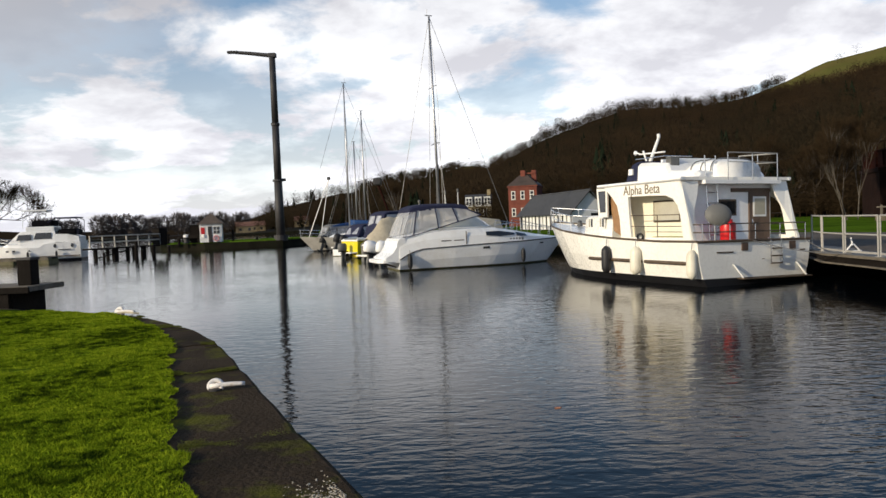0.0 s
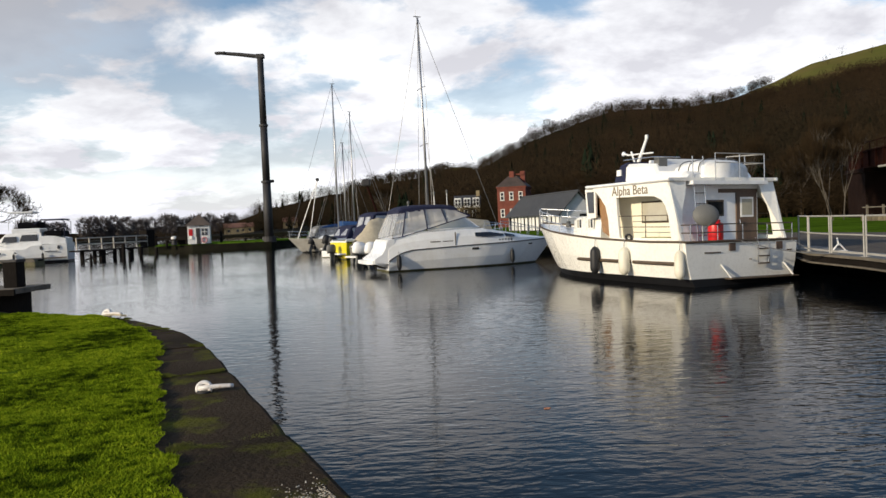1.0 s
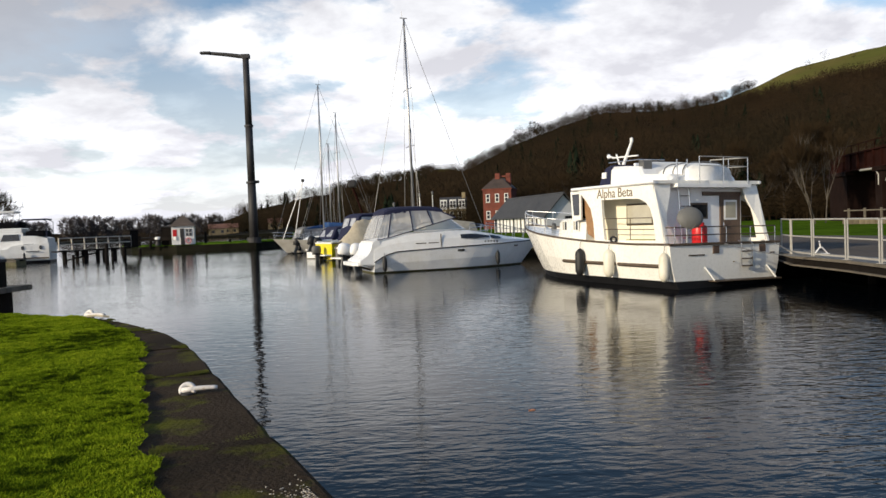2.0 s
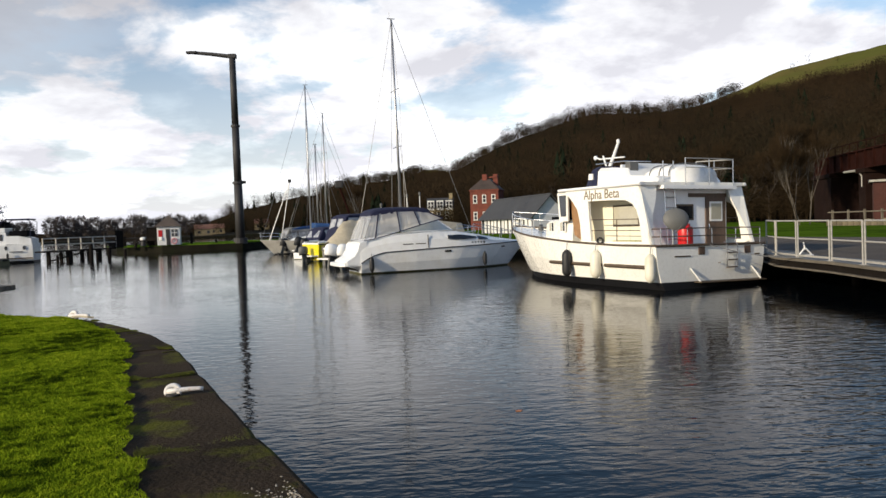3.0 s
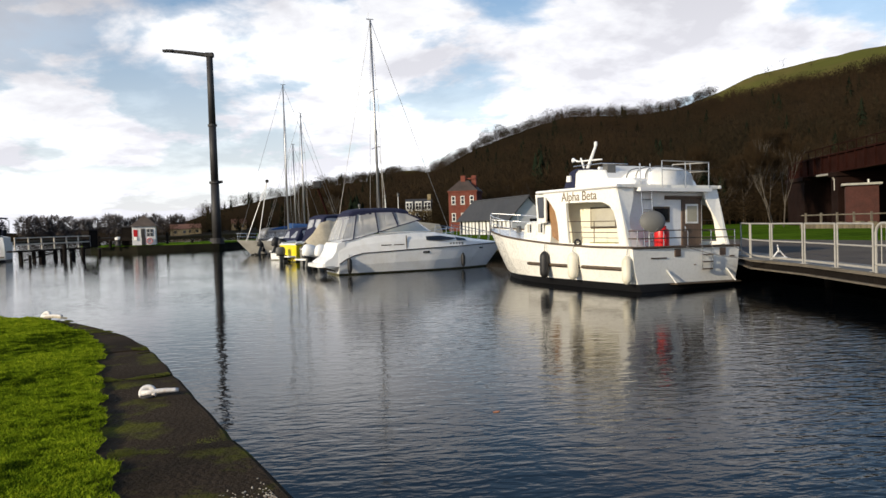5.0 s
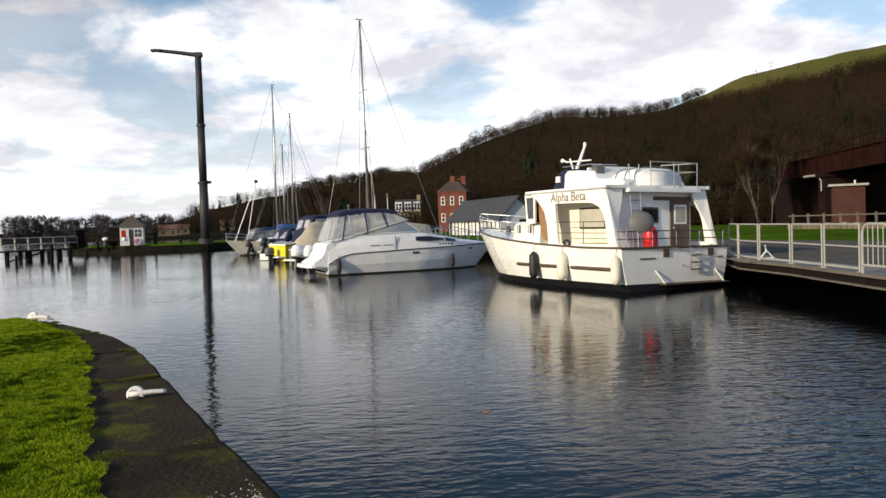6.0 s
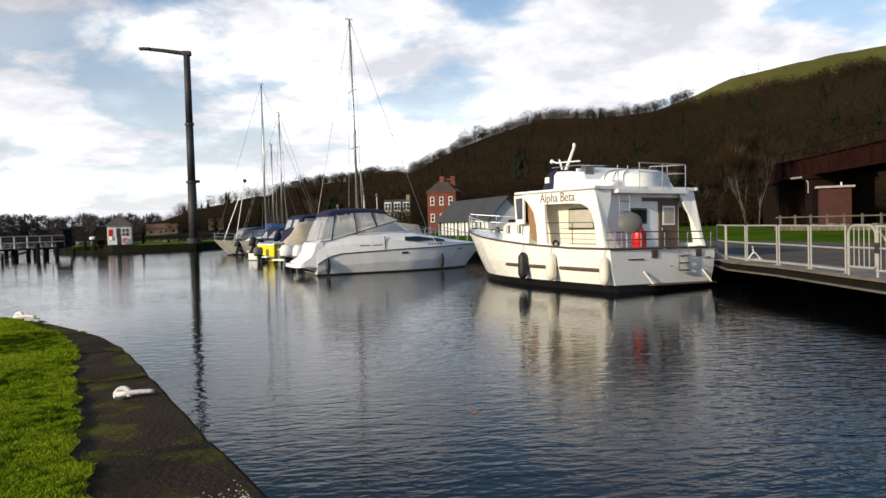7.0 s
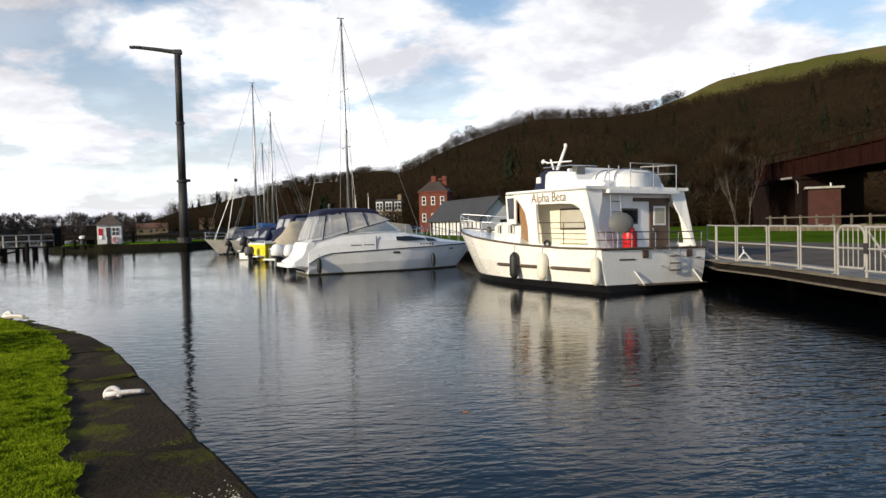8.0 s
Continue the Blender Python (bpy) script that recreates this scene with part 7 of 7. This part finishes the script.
# ---------------------------------------------------------------- trees
class Soup:
    """Triangles gathered into one mesh."""

    def __init__(self):
        self.v, self.f = [], []

    def tri(self, a, b, c):
        n = len(self.v)
        self.v += [tuple(a), tuple(b), tuple(c)]
        self.f.append((n, n + 1, n + 2))

    def limb(self, a, b, r0, r1, sides=4):
        d = (b - a)
        u = d.orthogonal().normalized()
        w = d.normalized().cross(u)
        n = len(self.v)
        for p, r in ((a, r0), (b, r1)):
            for k in range(sides):
                q = k * math.tau / sides
                self.v.append(tuple(p + (u * math.cos(q) + w * math.sin(q)) * r))
        for k in range(sides):
            k2 = (k + 1) % sides
            self.f += [(n + k, n + k2, n + sides + k2), (n + k, n + sides + k2, n + sides + k)]

    def to(self, name, material, parent=None):
        return raw(name, self.v, self.f, material, parent)


def grow(soup, twigs, rng, p, d, length, r, depth, up=0.25, spread=0.55, thin=0.010):
    q = p + d * length
    (soup if depth > 1 else twigs).limb(p, q, r, r * 0.72, 5 if r > 0.08 else 3)
    if depth == 0:
        return
    for k in range(3 if depth > 4 else 4):
        v = Vector((rng.gauss(0, 1), rng.gauss(0, 1), rng.gauss(0, 1))) * spread
        nd = (d + v + Vector((0, 0, up))).normalized()
        s = p.lerp(q, rng.uniform(0.55, 1.0))
        grow(soup, twigs, rng, s, nd, length * rng.uniform(0.62, 0.82), max(r * rng.uniform(0.45, 0.62), thin), depth - 1, up, spread, thin)


def bare_tree(name, label, place, height, seed, bark, twig, depth=6, lean=(0, 0), forks=1, spread=0.5, group="", thin=0.012, stout=0.010, bole=0.30):
    t = thing(name, label, "tree", Matrix.Translation(place), group=group)
    rng = random.Random(seed)
    s, w = Soup(), Soup()
    for k in range(forks):
        d = Vector((lean[0] + rng.gauss(0, 0.15) * (forks > 1), lean[1] + rng.gauss(0, 0.1), 1)).normalized()
        grow(s, w, rng, Vector((0.25 * k, 0, -0.2)), d, height * bole, height * stout, depth, 0.22, spread, thin)
    s.to("trunk", bark, t)
    w.to("crown", twig, t)
    return t


def on_ground(az, d):
    return polar(az, d, hill_height(az, d) - 0.1)


bare_tree("birch_tree", "forked pale-barked birch beside the field", on_ground(27.4, 84), 8.2, 41, M_BIRCH, M_TWIG, 6, (-0.12, 0), 2, 0.24, "", 0.008, 0.008, 0.42)
bare_tree("birch_tree", "pale-barked birch leaning over the field", on_ground(28.1, 86), 8.6, 43, M_BIRCH, M_TWIG, 6, (0.10, 0), 1, 0.24, "", 0.008, 0.008, 0.42)
bare_tree("bare_tree", "bare winter tree beside the lock", polar(-30.9, 104, 0.2), 14.5, 12, M_BARK, M_TWIG, 7, (0.1, 0), 1, 0.55, "", 0.014, 0.016)
for az, d, h, sd in ((-3.4, 150, 11.5, 21), (-2.9, 165, 10, 22), (0.9, 190, 12, 23), (13.5, 150, 13, 25), (10.6, 140, 12, 26), (16.5, 138, 14, 27), (19.5, 132, 14, 28), (22.0, 128, 15, 29), (24.2, 122, 14, 30), (30.2, 124, 15, 31), (33.0, 128, 16, 32), (36.5, 126, 16, 33), (25.6, 118, 13, 34)):
    bare_tree("bare_tree", "tall bare winter tree at the foot of the hill", on_ground(az, d), h, sd, M_BIRCH if sd % 2 else M_BARK, M_TWIG, 6, (0, 0), 1, 0.45, "bare trees at the foot of the hill", 0.011, 0.008)


def conifer(soup, base, h, rng):
    n = 9
    for k in range(n):
        z = h * (0.08 + 0.88 * k / n)
        r = h * 0.24 * (1 - k / n) + 0.15
        for j in range(11):
            a = rng.uniform(0, math.tau)
            tip = base + Vector((math.cos(a) * r, math.sin(a) * r, z - h * 0.05))
            w = Vector((-math.sin(a), math.cos(a), 0)) * r * 0.33
            root = base + Vector((0, 0, z + h * 0.10))
            soup.tri(root, tip + w, tip - w)


def far_tree(soup, base, h, rng, slivers=26, twigs=34, wide=0.42, fine=0.009):
    """A bare tree far off: a stem, limbs and a loose cloud of twigs."""
    top = base + Vector((rng.uniform(-0.1, 0.1) * h, rng.uniform(-0.1, 0.1) * h, h * 0.75))
    side = Vector((math.cos(math.atan2(base.x, base.y)), -math.sin(math.atan2(base.x, base.y)), 0))
    w = h * 0.011
    soup.tri(base - side * w, base + side * w, top)
    for k in range(slivers):
        s = base.lerp(top, rng.uniform(0.25, 0.95))
        a, b = rng.uniform(0, math.tau), rng.uniform(0.1, 1.3)
        L = h * wide * rng.uniform(0.45, 1.0)
        e = s + Vector((math.cos(a) * math.cos(b), math.sin(a) * math.cos(b), math.sin(b))) * L
        soup.tri(s - Vector((0, 0, w * 0.7)), s + Vector((0, 0, w * 0.7)), e)
    c = base + Vector((0, 0, h * 0.62))
    for k in range(twigs):
        v = Vector((rng.gauss(0, 1), rng.gauss(0, 1), rng.gauss(0, 1))).normalized() * rng.uniform(0.5, 1.0)
        p = c + Vector((v.x * h * wide, v.y * h * wide, v.z * h * 0.40))
        dr = (p - c).normalized() * h * 0.13
        q = Vector((rng.gauss(0, 1), rng.gauss(0, 1), rng.gauss(0, 1))).normalized() * h * fine
        soup.tri(p - q, p + q, p + dr)


def woods():
    rng = random.Random(77)
    brown, dark, grey = Soup(), Soup(), Soup()
    # the wooded hillside
    made = 0
    while made < 5200:
        az = rng.uniform(-6, 41)
        rf, rr = lerp_rows(FOOT_R, az), lerp_rows(RIDGE_R, az)
        r = rf + (rr - rf) * rng.uniform(0.0, 1.0) ** 1.15
        z = hill_height(az, r)
        el = math.degrees(math.atan2(z - EYE, r))
        if 1.2 < az < 3.7 and el > 3.6:
            continue
        h = rng.uniform(6, 11) * (1.0 if r > 250 else 1.15)
        if el + math.degrees(h / r) > lerp_rows(WOODLINE, az) + 0.22 + 0.55 * noise.noise(Vector((az * 1.3, 0.5, 0))) and rng.random() > 0.012:
            continue
        b = polar(az, r, z - 0.3)
        if rng.random() < 0.04 and az > 5 or (az < 1 and rng.random() < 0.07):
            conifer(dark, b, h * 1.05, rng)
        else:
            far_tree(brown, b, h, rng, 26, 80)
        made += 1
    # along the skyline
    for k in range(330):
        az = rng.uniform(-5, 24)
        if 1.4 < az < 3.6:
            continue
        rr = lerp_rows(RIDGE_R, az)
        r = rr * rng.uniform(0.97, 1.0)
        far_tree(brown, polar(az, r, hill_height(az, r) - 0.3), rng.uniform(5, 10) * (1.35 if rng.random() < 0.06 else 0.9), rng, 40, 150, 0.42, 0.018)
    # the ragged upper edge of the woods under the pasture
    made = 0
    while made < 420:
        az = rng.uniform(22.5, 41)
        rf, rr = lerp_rows(FOOT_R, az), lerp_rows(RIDGE_R, az)
        r = rf + (rr - rf) * rng.uniform(0.6, 1.0)
        z = hill_height(az, r)
        edge = lerp_rows(WOODLINE, az) - 0.85 + 0.40 * noise.noise(Vector((az * 0.9, 2.0, 0))) - math.degrees(math.atan2(z - EYE, r))
        if abs(edge) < 0.30:
            far_tree(brown, polar(az, r, z - 0.3), rng.uniform(4, 10), rng, 40, 130, 0.5, 0.016)
            made += 1
    for az, h in ((19.3, 13), (23.2, 12), (22.9, 9)):
        r = lerp_rows(RIDGE_R, az) * 0.985
        far_tree(brown, polar(az, r, hill_height(az, r) - 0.3), h, rng, 60, 120)
    # undergrowth and hedge at the foot
    for k in range(900):
        az = rng.uniform(-4, 41)
        rf = lerp_rows(FOOT_R, az)
        r = rf * rng.uniform(0.90, 1.06)
        far_tree(brown, polar(az, r, hill_height(az, r) - 0.3), rng.uniform(2.5, 7.5), rng, 30, 60, 0.55)
    for az, r, h in ((-1.9, 150, 8.5), (-1.5, 152, 7), (11.6, 165, 15), (11.2, 170, 13), (24.0, 126, 10), (23.3, 130, 12), (35.0, 132, 13), (9.2, 150, 7)):
        for j in range(3):
            conifer(dark, polar(az + rng.uniform(-0.3, 0.3), r, hill_height(az, r) - 0.3), h * rng.uniform(0.8, 1.05), rng)
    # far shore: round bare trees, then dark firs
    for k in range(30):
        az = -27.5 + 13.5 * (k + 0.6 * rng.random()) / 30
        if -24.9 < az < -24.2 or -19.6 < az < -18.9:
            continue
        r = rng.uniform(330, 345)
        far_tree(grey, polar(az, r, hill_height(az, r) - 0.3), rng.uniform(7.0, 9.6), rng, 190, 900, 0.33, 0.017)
    for k in range(900):
        az = rng.uniform(-17.0, -3.5)
        r = rng.uniform(318, 420) if rng.random() < 0.6 else rng.uniform(400, 565)
        h = rng.uniform(4, 8.5) * (0.75 if az < -13 else 1.15)
        if rng.random() < 0.07:
            conifer(dark, polar(az, r, hill_height(az, r) - 0.3), h, rng)
        else:
            far_tree(brown, polar(az, r, hill_height(az, r) - 0.3), h, rng, 30, 60)
    for k in range(200):
        az = rng.uniform(-60, -16)
        r = rng.uniform(316, 380)
        far_tree(brown, polar(az, r, hill_height(az, r) - 0.3), rng.uniform(1.2, 2.6), rng, 10, 20, 0.9)
    tagged(brown.to("winter_woods", M_TWIG), "dense brown leafless woods over the hillside", "woods", kind="stuff")
    tagged(dark.to("conifer_clumps", M_CONIFER), "dark green conifers among the bare trees", "conifers", kind="stuff")
    tagged(grey.to("far_shore_trees", M_TWIGF), "grey leafless trees along the far shore, paled for haze", "trees", kind="stuff")


woods()
